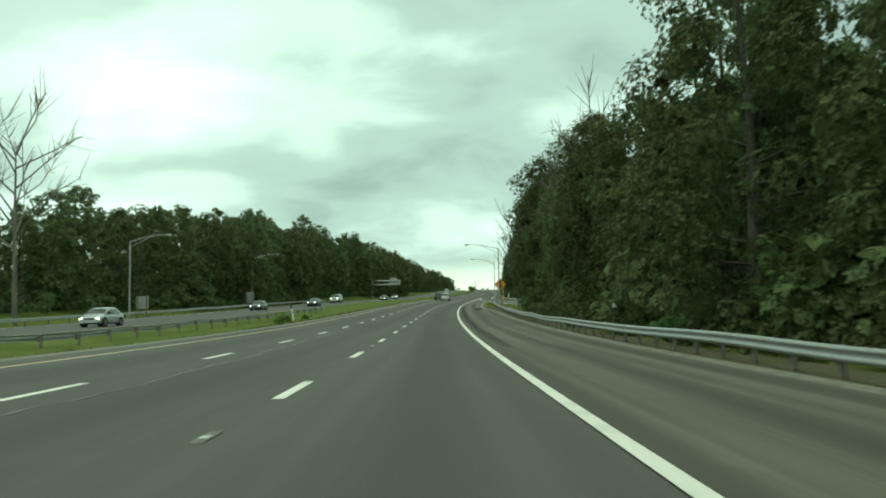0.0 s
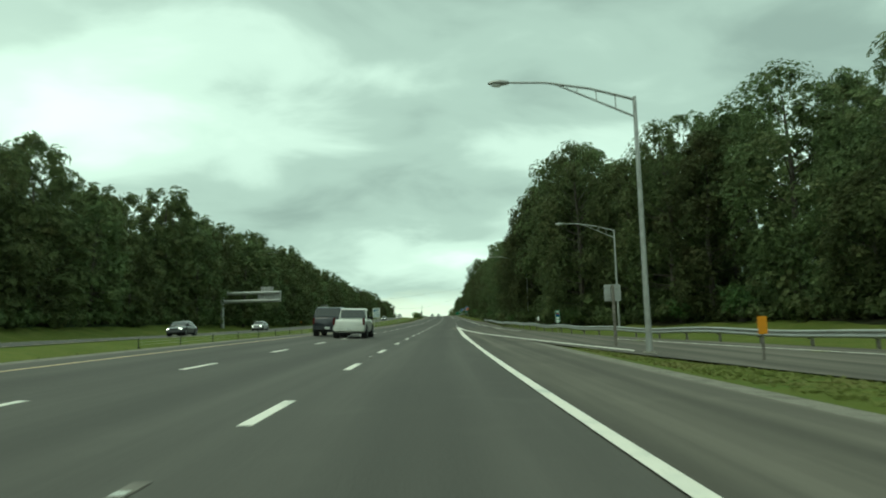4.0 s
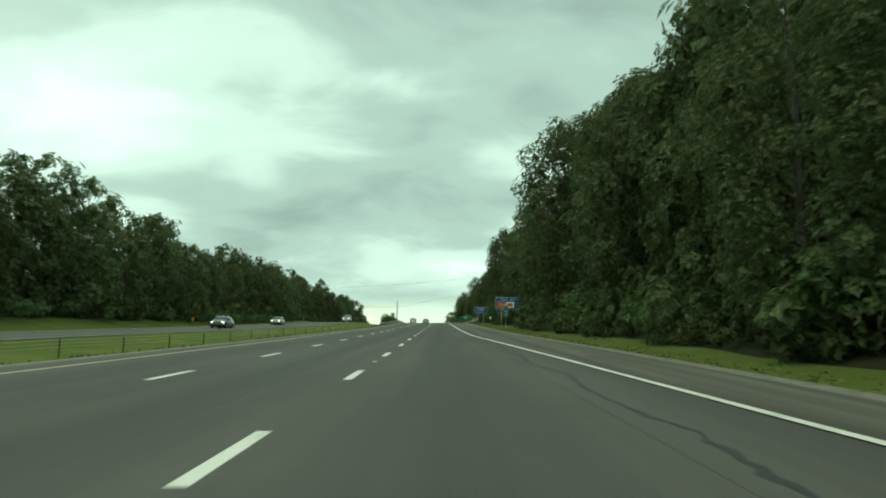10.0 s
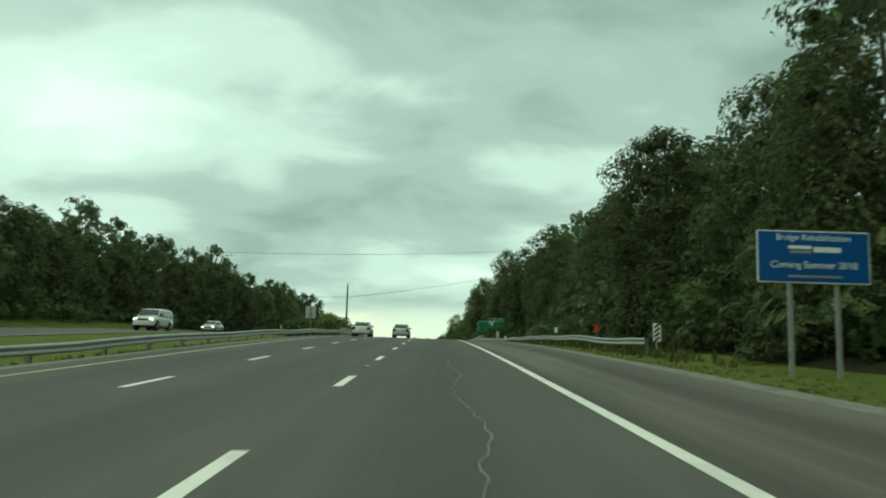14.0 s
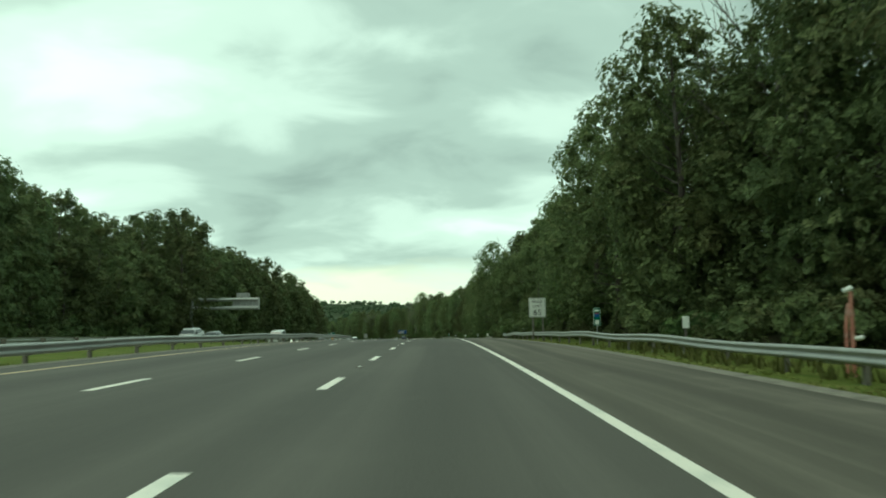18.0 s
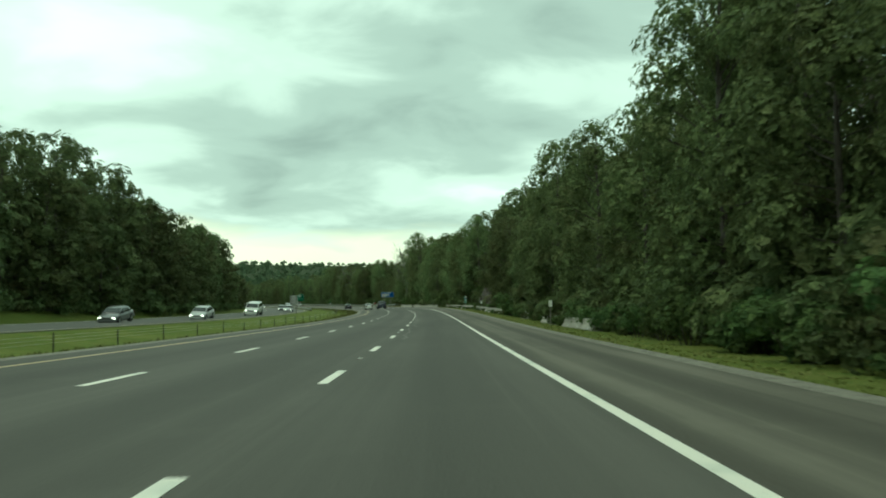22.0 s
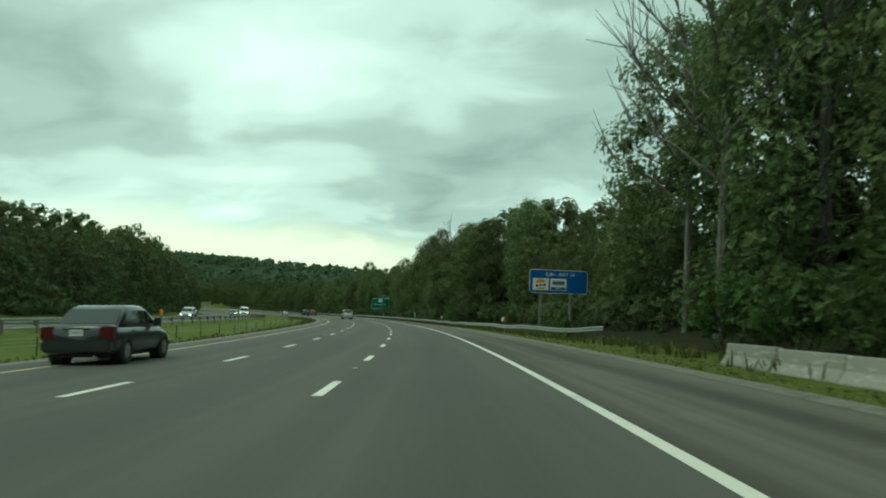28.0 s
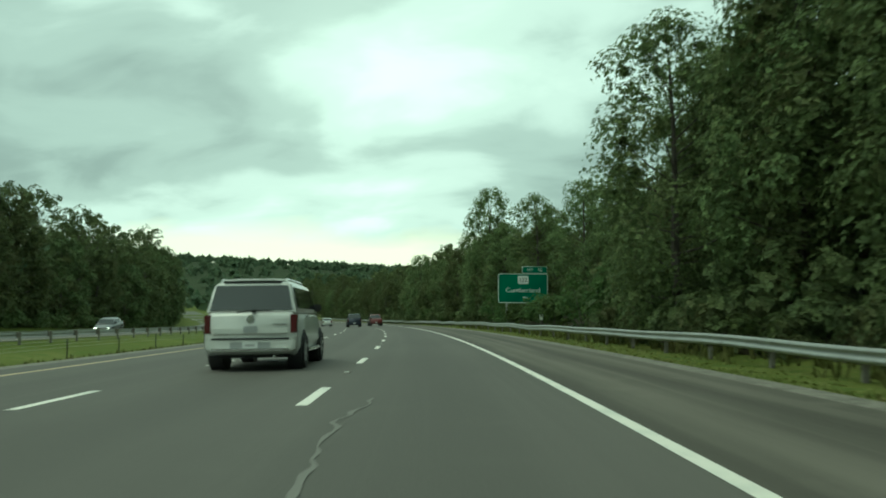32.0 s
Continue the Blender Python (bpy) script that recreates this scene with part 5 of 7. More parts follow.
# street lamps: tapered pole with a truss arm and cobra head
def street_lamp(s, d, high, reach, side, label):
    ob, up = sign_at("street_lamp", s, d, label, category="street lamp")
    tagged(ob, group="street lamps")
    part("base", box(bmesh.new(), (-0.22, -0.22, -0.3), (0.22, 0.22, 0.12), 0.03), M["concrete"], ob)
    part("pole", tube(bmesh.new(), [(0, 0, 0), (0, 0, high * 0.5), (0, 0, high)], [0.115, 0.095, 0.07], 10), M["pole"], ob)
    arm = tube(bmesh.new(), [(0, 0, high - 0.1), (side * reach * 0.35, 0, high + 0.35), (side * reach * 0.7, 0, high + 0.62), (side * reach, 0, high + 0.66)], [0.05, 0.045, 0.04, 0.035], 6)
    tube(arm, [(0, 0, high - 0.75), (side * reach * 0.3, 0, high - 0.12), (side * reach * 0.62, 0, high + 0.55)], [0.04, 0.035, 0.03], 6)
    for k in (0.15, 0.3, 0.45):
        tube(arm, [(side * reach * k, 0, high - 0.75 + k * 2.1), (side * reach * k, 0, high - 0.1 + k * 1.25)], 0.02, 5)
    part("arm", arm, M["pole"], ob)
    head = bmesh.new()
    bmesh.ops.create_uvsphere(head, u_segments=12, v_segments=8, radius=1)
    bmesh.ops.scale(head, verts=head.verts, vec=(0.42, 0.17, 0.10))
    h = part("lamp_head", head, M["sign_back"], ob)
    h.location = (side * (reach + 0.3), 0, high + 0.66)
    glass = bmesh.new()
    bmesh.ops.create_uvsphere(glass, u_segments=10, v_segments=6, radius=1)
    bmesh.ops.scale(glass, verts=glass.verts, vec=(0.22, 0.13, 0.1))
    part("lens", glass, M["lens"], h).location = (side * 0.08, 0, -0.06)
    return ob


for s, d, hgt, reach, side in ((115.6, 8.05, 9.2, 4.6, -1), (169.5, 7.7, 9.3, 4.6, -1), (211.0, 16.0, 9.2, 4.6, -1), (255.5, 12.5, 9.3, 5.0, -1)):
    street_lamp(s, d, hgt, reach, side, "tall grey street lamp with a truss arm beside the guardrail")
for s in (87.0, 136.5):
    street_lamp(s, -37.5, 9.3, 4.4, 1, "tall grey street lamp beyond the opposite carriageway")


# cantilever gantries of the opposite carriageway, seen from behind
def gantry(s, d0, d1, top, label):
    ob, up = sign_at("sign_gantry", s, d0, label, category="sign gantry")
    span = d1 - d0
    part("column", tube(bmesh.new(), [(0, 0, -0.8), (0, 0, up + top + 0.25)], [0.36, 0.30], 14), M["pole"], ob)
    for z in (top - 0.3, top - 1.75):
        part("chord", tube(bmesh.new(), [(0, 0, up + z), (span, 0, up + z)], [0.30, 0.26], 12), M["pole"], ob)
    part("end_plate", box(bmesh.new(), (span - 0.12, -0.3, up + top - 2.05), (span + 0.12, 0.3, up + top), 0.02), M["sign_back"], ob)
    x0 = span * 0.60
    face = part("sign_back", rounded_plate(span * 0.40, 1.9, 0.05), M["sign_back"], ob)
    face.location = (span * 0.8, 0.45, up + top - 1.02)
    tab = part("exit_tab", rounded_plate(2.3, 0.75, 0.04), M["sign_back"], ob)
    tab.location = (span * 0.76, 0.45, up + top + 0.42)
    for k in range(5):
        x = x0 + 0.25 + k * (span * 0.36) / 4
        part("strut", box(bmesh.new(), (x - 0.05, 0.28, up + top - 1.9), (x + 0.05, 0.40, up + top + (0.75 if k in (1, 2) else 0.0))), M["galv"], ob)
    return ob


gantry(281.0, -40.6, -30.0, 7.0, "grey cantilever sign gantry over the opposite carriageway")
gantry(783.2, -41.6, -30.2, 7.9, "grey cantilever sign gantry over the opposite carriageway")


# guardrails: W-beam rail with blocked-out posts
def wbeam():
    """Half profile heights and depths of a W-beam, from the top edge down."""
    return [(0.155, 0.0), (0.13, 0.045), (0.085, 0.075), (0.05, 0.045), (0.0, 0.0), (-0.05, 0.045), (-0.085, 0.075), (-0.13, 0.045), (-0.155, 0.0)]


POST_MESH = {}
for side in (-1, 1):
    bm = box(bmesh.new(), (-0.05, -0.07, -0.6), (0.05, 0.07, 0.70), 0.008)
    box(bm, (side * 0.05, -0.06, 0.38), (side * 0.17, 0.06, 0.70), 0.008)
    me = bpy.data.meshes.new("rail_post")
    bm.to_mesh(me), bm.free()
    me.materials.append(M["post"])
    POST_MESH[side] = me


def guardrail(name, stations, offset, side, label, high=0.58, spacing=3.8):
    """A rail along the road; offset(s) to the right, side: -1 where the rail faces left, +1 where it faces right."""
    ss = np.arange(stations[0], stations[1] + 0.1, 2.0)
    top = tagged(new(name), label, "guardrail")
    base = ground(ss[0], offset(ss[0]))
    top.location = base
    D = np.array([offset(x) for x in ss])
    prof = wbeam()
    ends = np.minimum(np.clip((ss - ss[0]) / 8, 0, 1), np.clip((ss[-1] - ss) / 8, 0, 1))
    rows = []
    for z, out in prof:
        g = ground(ss, D + side * (0.20 + out))
        g[:, 2] = ground(ss, D)[:, 2] + high + z - 0.0 * ends + 0.025 * np.sin(ss * 0.35 + D)
        rows.append(g - base)
    # the rail's back, 8 mm behind
    for z, out in prof[::-1]:
        g = ground(ss, D + side * (0.192 + out))
        g[:, 2] = ground(ss, D)[:, 2] + high + z - 0.004 + 0.025 * np.sin(ss * 0.35 + D)
        rows.append(g - base)
    v = np.stack(rows, 1)
    w = v.shape[1]
    i = np.arange(len(ss) - 1)[:, None] * w + np.arange(w)[None]
    j = np.arange(len(ss) - 1)[:, None] * w + (np.arange(w)[None] + 1) % w
    f = np.stack([i, j, j + w, i + w], -1).reshape(-1, 4)
    part("rail", raw_mesh("rail", v.reshape(-1, 3), f, M["galv"], True), None, top)
    for x in np.arange(stations[0] + 0.5, stations[1], spacing):
        d = offset(x)
        p = ground(x, d)
        c = new("rail_post", POST_MESH[side])
        c.parent = top
        c.location = Vector(p) - Vector(base)
        c.rotation_euler = (0, 0, float(np.interp(x, FINE, HD)))
    return top


guardrail("guardrail", (-30, 126), lambda s: 7.9 - 0.35 * float(bump(s, 20, 300, 30)), -1, "weathered steel guardrail on wooden posts beside the shoulder", spacing=1.9)
RAMP_L = lambda s: float(np.interp(s, [90, 140, 180, 206, 221, 229, 242], [17.0, 11.6, 6.6, 3.55, 2.55, 2.22, 2.02]))
RAMP_R = lambda s: float(np.interp(s, [90, 140, 180, 206, 230, 265, 335, 354, 370, 384, 402, 409, 418, 428], [22.0, 16.4, 11.6, 8.6, 6.7, 5.6, 5.1, 4.7, 3.9, 3.35, 2.55, 2.2, 2.02, 1.98]))
guardrail("guardrail", (104, 326), lambda s: max(8.9, RAMP_R(s) + 2.6), -1, "steel guardrail along the ramp and the merging lane")
guardrail("guardrail", (538, 764), lambda s: 8.6 + 2.5 * max(0, (s - 748) / 16) - 2.5 * float(bump(s, 608, 660, 24)), -1, "steel guardrail over the bridge approach")
guardrail("guardrail", (1060, 1440), lambda s: 8.7 + 2.6 * max(0, (1076 - s) / 16) - 0.45 * float(bump(s, 1140, 1500, 40)), -1, "steel guardrail on posts in tall grass")
guardrail("median_guardrail", (521, 750), lambda s: -10.9 - 1.5 * max(0, (533 - s) / 12), 1, "steel median guardrail beside the passing lane")
guardrail("median_guardrail", (6, 112), lambda s: -18.6, -1, "dark steel guardrail on closely set posts in the median")
guardrail("median_guardrail", (985, 1330), lambda s: -21.0, -1, "steel guardrail along the opposite carriageway")
guardrail("median_guardrail", (690, 790), lambda s: -21.0, -1, "steel guardrail along the opposite carriageway")
guardrail("outer_guardrail", (40, 190), lambda s: -36.3, 1, "steel guardrail beyond the opposite carriageway")


# bridge parapets: two-bar aluminium railing on a concrete kerb
def parapet(s0, s1, d, label):
    ob, up = sign_at("bridge_parapet", s0, d, label, category="bridge railing")
    inv = ob.matrix_world.inverted()
    loc = lambda s, dd, z: inv @ Vector(along(s, dd, z))
    ss = np.arange(s0, s1 + 0.1, 2.0)
    for z, r in ((1.12, 0.075), (0.74, 0.06)):
        part("rail_bar", tube(bmesh.new(), [loc(s, d, z) for s in ss], r, 8), M["galv"], ob)
    for s in np.arange(s0 + 1, s1, 2.6):
        bm = bmesh.new()
        tube(bm, [loc(s, d + 0.12, 0.1), loc(s, d + 0.10, 0.7), loc(s, d, 1.1)], [0.08, 0.07, 0.05], 6)
        part("baluster", bm, M["galv"], ob)
    bm = bmesh.new()
    for a, b in zip(ss, ss[1:]):
        vs = [bm.verts.new(loc(s, d + o, z)) for s in (a, b) for o, z in ((-0.3, -0.4), (-0.3, 0.26), (0.3, 0.26), (0.3, -0.4))]
        for k in range(4):
            bm.faces.new((vs[k], vs[(k + 1) % 4], vs[4 + (k + 1) % 4], vs[4 + k]))
    part("kerb", bm, M["concrete"], ob)
    for s in (s0, s1):
        bm = bmesh.new()
        q = loc(s, d, 0)
        box(bm, (q.x - 0.25, q.y - 0.5, q.z - 0.4), (q.x + 0.25, q.y + 0.5, q.z + 1.2), 0.03)
        part("end_block", bm, M["concrete"], ob)


parapet(620, 652, 7.0, "two-bar metal bridge railing on a concrete kerb")
parapet(612, 641, -12.6, "two-bar metal bridge railing beyond the median rail")

# concrete barrier, a segment at a time
def barrier_mesh():
    bm = bmesh.new()
    prof = [(-0.30, -0.5), (-0.30, 0.08), (-0.14, 0.32), (-0.09, 0.64), (0.09, 0.64), (0.14, 0.32), (0.30, 0.08), (0.30, -0.5)]
    a = [bm.verts.new((x, 0.02, z)) for x, z in prof]
    b = [bm.verts.new((x, 3.02, z)) for x, z in prof]
    for k in range(8):
        bm.faces.new((a[k], a[(k + 1) % 8], b[(k + 1) % 8], b[k]))
    bm.faces.new(a[::-1]), bm.faces.new(b)
    bmesh.ops.recalc_face_normals(bm, faces=bm.faces[:])
    bmesh.ops.bevel(bm, geom=bm.edges[:], offset=0.015, segments=1, affect="EDGES")
    me = bpy.data.meshes.new("concrete_barrier")
    bm.to_mesh(me), bm.free()
    me.materials.append(M["concrete"])
    return me


bar_me = barrier_mesh()
brnd = random.Random(3)
s = 770.0
while s < 1034:
    if (brnd.random() > (0.7 if 784 < s < 886 else 0.16) or s > 1015) and not (806 < s < 822 or 868 < s < 880 or 962 < s < 972):
        ob = new("concrete_barrier", bar_me)
        p = ground(s, 8.5)
        ob.matrix_world = pose(p[0], p[1], p[2] - 0.02 + brnd.uniform(-0.03, 0.02), math.degrees(float(np.interp(s, FINE, GR))), brnd.uniform(-1.5, 1.5), math.degrees(float(np.interp(s, FINE, HD))) + brnd.uniform(-0.9, 0.9))
        tagged(ob, "stained pale concrete barrier segment overgrown with weeds", "concrete barrier", "concrete barrier segments")
    s += 3.06

# median cable barrier
cable = tagged(new("cable_barrier"), "low cable barrier on thin dark posts in the median grass", "cable barrier")
cable.location = ground(182, -15.2)
base = Vector(cable.location)
bm = tube(bmesh.new(), [(0, 0, -0.3), (0, 0, 0.86)], 0.03, 6)
pm = bpy.data.meshes.new("cable_post")
bm.to_mesh(pm), bm.free()
pm.materials.append(M["trim"])
for x0, x1 in ((182, 515), (760, 1420)):
    for x in np.arange(x0, x1, 6.2):
        c = new("cable_post", pm)
        c.parent = cable
        c.location = Vector(ground(x, -15.2)) - base
    for z in (0.52, 0.66, 0.80):
        part("cable", tube(bmesh.new(), [Vector(ground(x, -15.2, z)) - base for x in np.arange(x0, x1, 12.4)], 0.005, 4), M["galv"], cable)

# utility pole and wires over the road
ob, up = sign_at("utility_pole", 629.0, -14.1, "weathered timber utility pole beyond the median", category="utility pole")
part("shaft", tube(bmesh.new(), [(0, 0, -0.8), (0, 0, up + 8.5)], [0.17, 0.12], 10), M["timber"], ob)
part("cap", tube(bmesh.new(), [(0, 0, up + 8.5), (0, 0, up + 8.85)], 0.05, 8), M["trim"], ob)


def hung(name, a, b, sag, label):
    a, b = Vector(along(a[0], a[1], a[2])), Vector(along(b[0], b[1], b[2]))
    cu = bmesh.new()
    pts = [a.lerp(b, k / 16) - Vector((0, 0, sag * 4 * (k / 16) * (1 - k / 16))) for k in range(17)]
    tube(cu, pts, 0.028, 5)
    me = bpy.data.meshes.new(name)
    cu.to_mesh(me), cu.free()
    me.materials.append(M["wire"])
    return tagged(new(name, me), label, "overhead wire")


hung("overhead_wire", (629, -14.1, 6.55), (690, 17, 18.4), 0.4, "dark overhead wire sagging from the pole across the road")
hung("overhead_wire", (629, -34, 13.2), (690, 19, 24.4), 0.6, "thin upper overhead wire crossing the road")
hung("overhead_wire", (629, -14.1, 6.55), (622, -48, 7.4), 0.5, "dark overhead wire running from the pole into the trees")

# ramp, merging lane and their lines
RR = np.arange(96, 246, 3.0)
tagged(sheet("ramp", RR, [lambda s: np.array([RAMP_L(x) - 1.0 for x in s]), lambda s: np.array([(RAMP_L(x) + RAMP_R(x)) / 2 for x in s]), lambda s: np.array([RAMP_R(x) + 1.9 for x in s])], along, M["shoulder"], 0.012), "grey asphalt entry ramp joining the carriageway", "road", kind="structure")
AA = np.arange(236, 430, 3.0)
tagged(sheet("merging_lane", AA, [2.02, lambda s: np.array([RAMP_R(x) + 0.1 for x in s])], along, M["road"], 0.004), "asphalt merging lane beside the carriageway", "road", kind="structure")


def line_sheet(s0, s1, f, width=0.16, up=0.018):
    ss = np.arange(s0, s1 + 0.1, 2.0)
    return sheet("edge_line", ss, [lambda s: np.array([f(x) - width / 2 for x in s]), lambda s: np.array([f(x) + width / 2 for x in s])], along, M["paint"], up, lines)


sheet("edge_line", np.arange(-60, 246, 3.0), [lambda s: np.array([1.87 - 0.13 * float(bump(x, 186, 262, 20)) for x in s]), lambda s: np.array([2.05 + 0.03 * float(bump(x, 186, 262, 20)) for x in s])], along, M["paint"], 0.018, lines)
sheet("edge_line", np.arange(426, 1500, 3.0), [1.90, 2.06], along, M["paint"], 0.006, lines)
line_sheet(120, 243, RAMP_L, 0.34, 0.022)
line_sheet(120, 428, RAMP_R, 0.16, 0.022)
for k in range(28, 36):
    ob = new("lane_dash", dash)
    ob.parent = lines
    ob.matrix_world = station_pose(k * PERIOD, 1.94)

# snow-ploughable reflector castings between the dashes
bm = box(bmesh.new(), (-0.065, -0.34, -0.01), (0.065, 0.3, 0.012), 0.004)
casting = bpy.data.meshes.new("reflector_casting")
bm.to_mesh(casting), bm.free()
casting.materials.append(M["post"])
bm = box(bmesh.new(), (-0.045, -0.10, 0.0), (0.045, -0.03, 0.022), 0.004)
eye = bpy.data.meshes.new("reflector")
bm.to_mesh(eye), bm.free()
eye.materials.append(M["sign_white"])
for k in range(-1, 70):
    for d in (LANE[2],):
        c = new("reflector_casting", casting)
        c.parent = lines
        c.matrix_world = station_pose(3.4 + k * 2 * PERIOD, d)
        e = new("reflector", eye)
        e.parent = c


# cracks and seams in the asphalt
def crack(s0, s1, d0, d1, wide, mat, wobble, seed, label):
    ss = np.arange(s0, s1, 0.3)
    r = np.random.default_rng(seed)
    path = np.interp(ss, [s0, s1], [d0, d1]) + np.cumsum(r.normal(scale=wobble, size=len(ss))) * 0.5 + 0.10 * np.sin(ss * 0.8 + seed) + r.normal(scale=0.03, size=len(ss))
    wd = wide * (0.25 + 1.1 * r.random(len(ss)))
    ob = sheet("pavement_crack", ss, [lambda s: path - wd / 2, lambda s: path + wd / 2], along, mat, 0.008)
    return tagged(ob, label, "road crack", kind="structure")


crack(284, 398, 2.9, 3.3, 0.10, M["seal_dark"], 0.05, 1, "dark sealed crack along the merging lane")
for i, (a, b, d, e) in enumerate([(512, 530, 0.4, 0.5), (612, 634, -2.9, -2.5), (826, 885, -1.25, -1.6), (1136, 1171, -1.55, -1.15), (-4, 40, -4.3, -4.8), (1060, 1100, -5.6, -5.9)]):
    crack(a, b, d, e, 0.022 if a in (512, 612) else 0.065, M["seal_light"], 0.02 if a == 512 else 0.05, 10 + i, "pale open crack wandering along the lane")

def rumble(s0, s1):
    """Milled grooves across the shoulder, drawn as flat bars with the grooves' shade in their colour."""
    ss = np.arange(s0, s1, 0.31)
    q = [np.stack([along(ss, a), along(ss, b), along(ss + 0.15, b), along(ss + 0.15, a)], 1) + np.array([0, 0, 0.004]) for a, b in ((2.42, 2.86),)]
    return tagged(new("rumble_strip", quads_mesh("rumble_strip", q, M["groove"])), "flat dark bars drawn as the shade in milled rumble grooves", "rumble strip", kind="stuff")


rumble(20, 116)
# torn tyre tread on the shoulder
for s, d, k in ((95.0, 4.4, 0.3), (98.0, 4.9, -0.4), (121.5, 4.1, 0.1)):
    ob = new("tyre_shred")
    ob.matrix_world = station_pose(s, d, 0.03)
    part("tread", tube(bmesh.new(), [(-0.45, 0, 0.02), (-0.2, 0.1 + k * 0.5, 0.05), (0.2, k * 0.5, 0.03), (0.4, 0.1, 0.06)], [0.03, 0.045, 0.04, 0.02], 6), M["rubber"], ob)
    tagged(ob, "torn black tyre tread lying on the shoulder", "debris")


# ---- vehicles ----
def loft(sections, close=True):
    """A skin over closed cross-sections of equal count."""
    bm = bmesh.new()
    rings = [[bm.verts.new(p) for p in sec] for sec in sections]
    n = len(rings[0])
    for a, b in zip(rings, rings[1:]):
        for k in range(n):
            bm.faces.new((a[k], a[(k + 1) % n], b[(k + 1) % n], b[k]))
    if close:
        bm.faces.new(rings[0][::-1]), bm.faces.new(rings[-1])
    bmesh.ops.recalc_face_normals(bm, faces=bm.faces[:])
    for f in bm.faces:
        f.smooth = True
    return bm


def hull(y, w, zb, zt):
    """A car body's cross-section at y: sills tucked in, shoulders rounded."""
    h = zt - zb
    pts = [(w * 0.90, zb), (w * 0.985, zb + h * 0.16), (w, zb + h * 0.45), (w * 0.985, zb + h * 0.72), (w * 0.955, zb + h * 0.90), (w * 0.86, zt)]
    return [Vector((x, y, z)) for x, z in pts] + [Vector((-x, y, z)) for x, z in pts[::-1]]


def plate_quad(corners, thick, normal):
    """A thin pane through four corners."""
    bm = bmesh.new()
    n = Vector(normal).normalized() * thick
    a = [bm.verts.new(Vector(c) + n) for c in corners]
    b = [bm.verts.new(Vector(c) - n) for c in corners]
    bm.faces.new(a), bm.faces.new(b[::-1])
    for k in range(4):
        bm.faces.new((a[k], b[k], b[(k + 1) % 4], a[(k + 1) % 4]))
    bmesh.ops.recalc_face_normals(bm, faces=bm.faces[:])
    return bm


def wheel(parent, x, y, r, w):
    side = 1 if x > 0 else -1
    tyre = bmesh.new()
    prof = [(r * 0.62, -w * 0.46), (r * 0.93, -w * 0.5), (r, -w * 0.36), (r, w * 0.36), (r * 0.93, w * 0.5), (r * 0.62, w * 0.46)]
    n = 24
    rings = [[tyre.verts.new((o, math.cos(2 * math.pi * k / n) * rr, math.sin(2 * math.pi * k / n) * rr)) for rr, o in prof] for k in range(n)]
    for k in range(n):
        for j in range(len(prof)):
            tyre.faces.new((rings[k][j], rings[k][(j + 1) % len(prof)], rings[(k + 1) % n][(j + 1) % len(prof)], rings[(k + 1) % n][j]))
    bmesh.ops.recalc_face_normals(tyre, faces=tyre.faces[:])
    wh = part("wheel", tyre, M["rubber"], parent)
    wh.location = (x, y, r)
    rim = bmesh.new()
    for k in range(6):
        a = 2 * math.pi * k / 6
        q = box(bmesh.new(), (min(side * w * 0.30, side * w * 0.48), -0.035, 0.03), (max(side * w * 0.30, side * w * 0.48), 0.035, r * 0.60), 0.008)
        me = bpy.data.meshes.new("spoke")
        bmesh.ops.rotate(q, verts=q.verts, cent=(0, 0, 0), matrix=Matrix.Rotation(a, 3, "X"))
        q.to_mesh(me), q.free()
        rim.from_mesh(me)
        bpy.data.meshes.remove(me)
    c = bmesh.ops.create_cone(rim, cap_ends=True, segments=20, radius1=r * 0.62, radius2=r * 0.62, depth=w * 0.84)
    bmesh.ops.rotate(rim, verts=c["verts"], cent=(0, 0, 0), matrix=Matrix.Rotation(radians(90), 3, "Y"))
    part("rim", rim, M["rim"], wh)


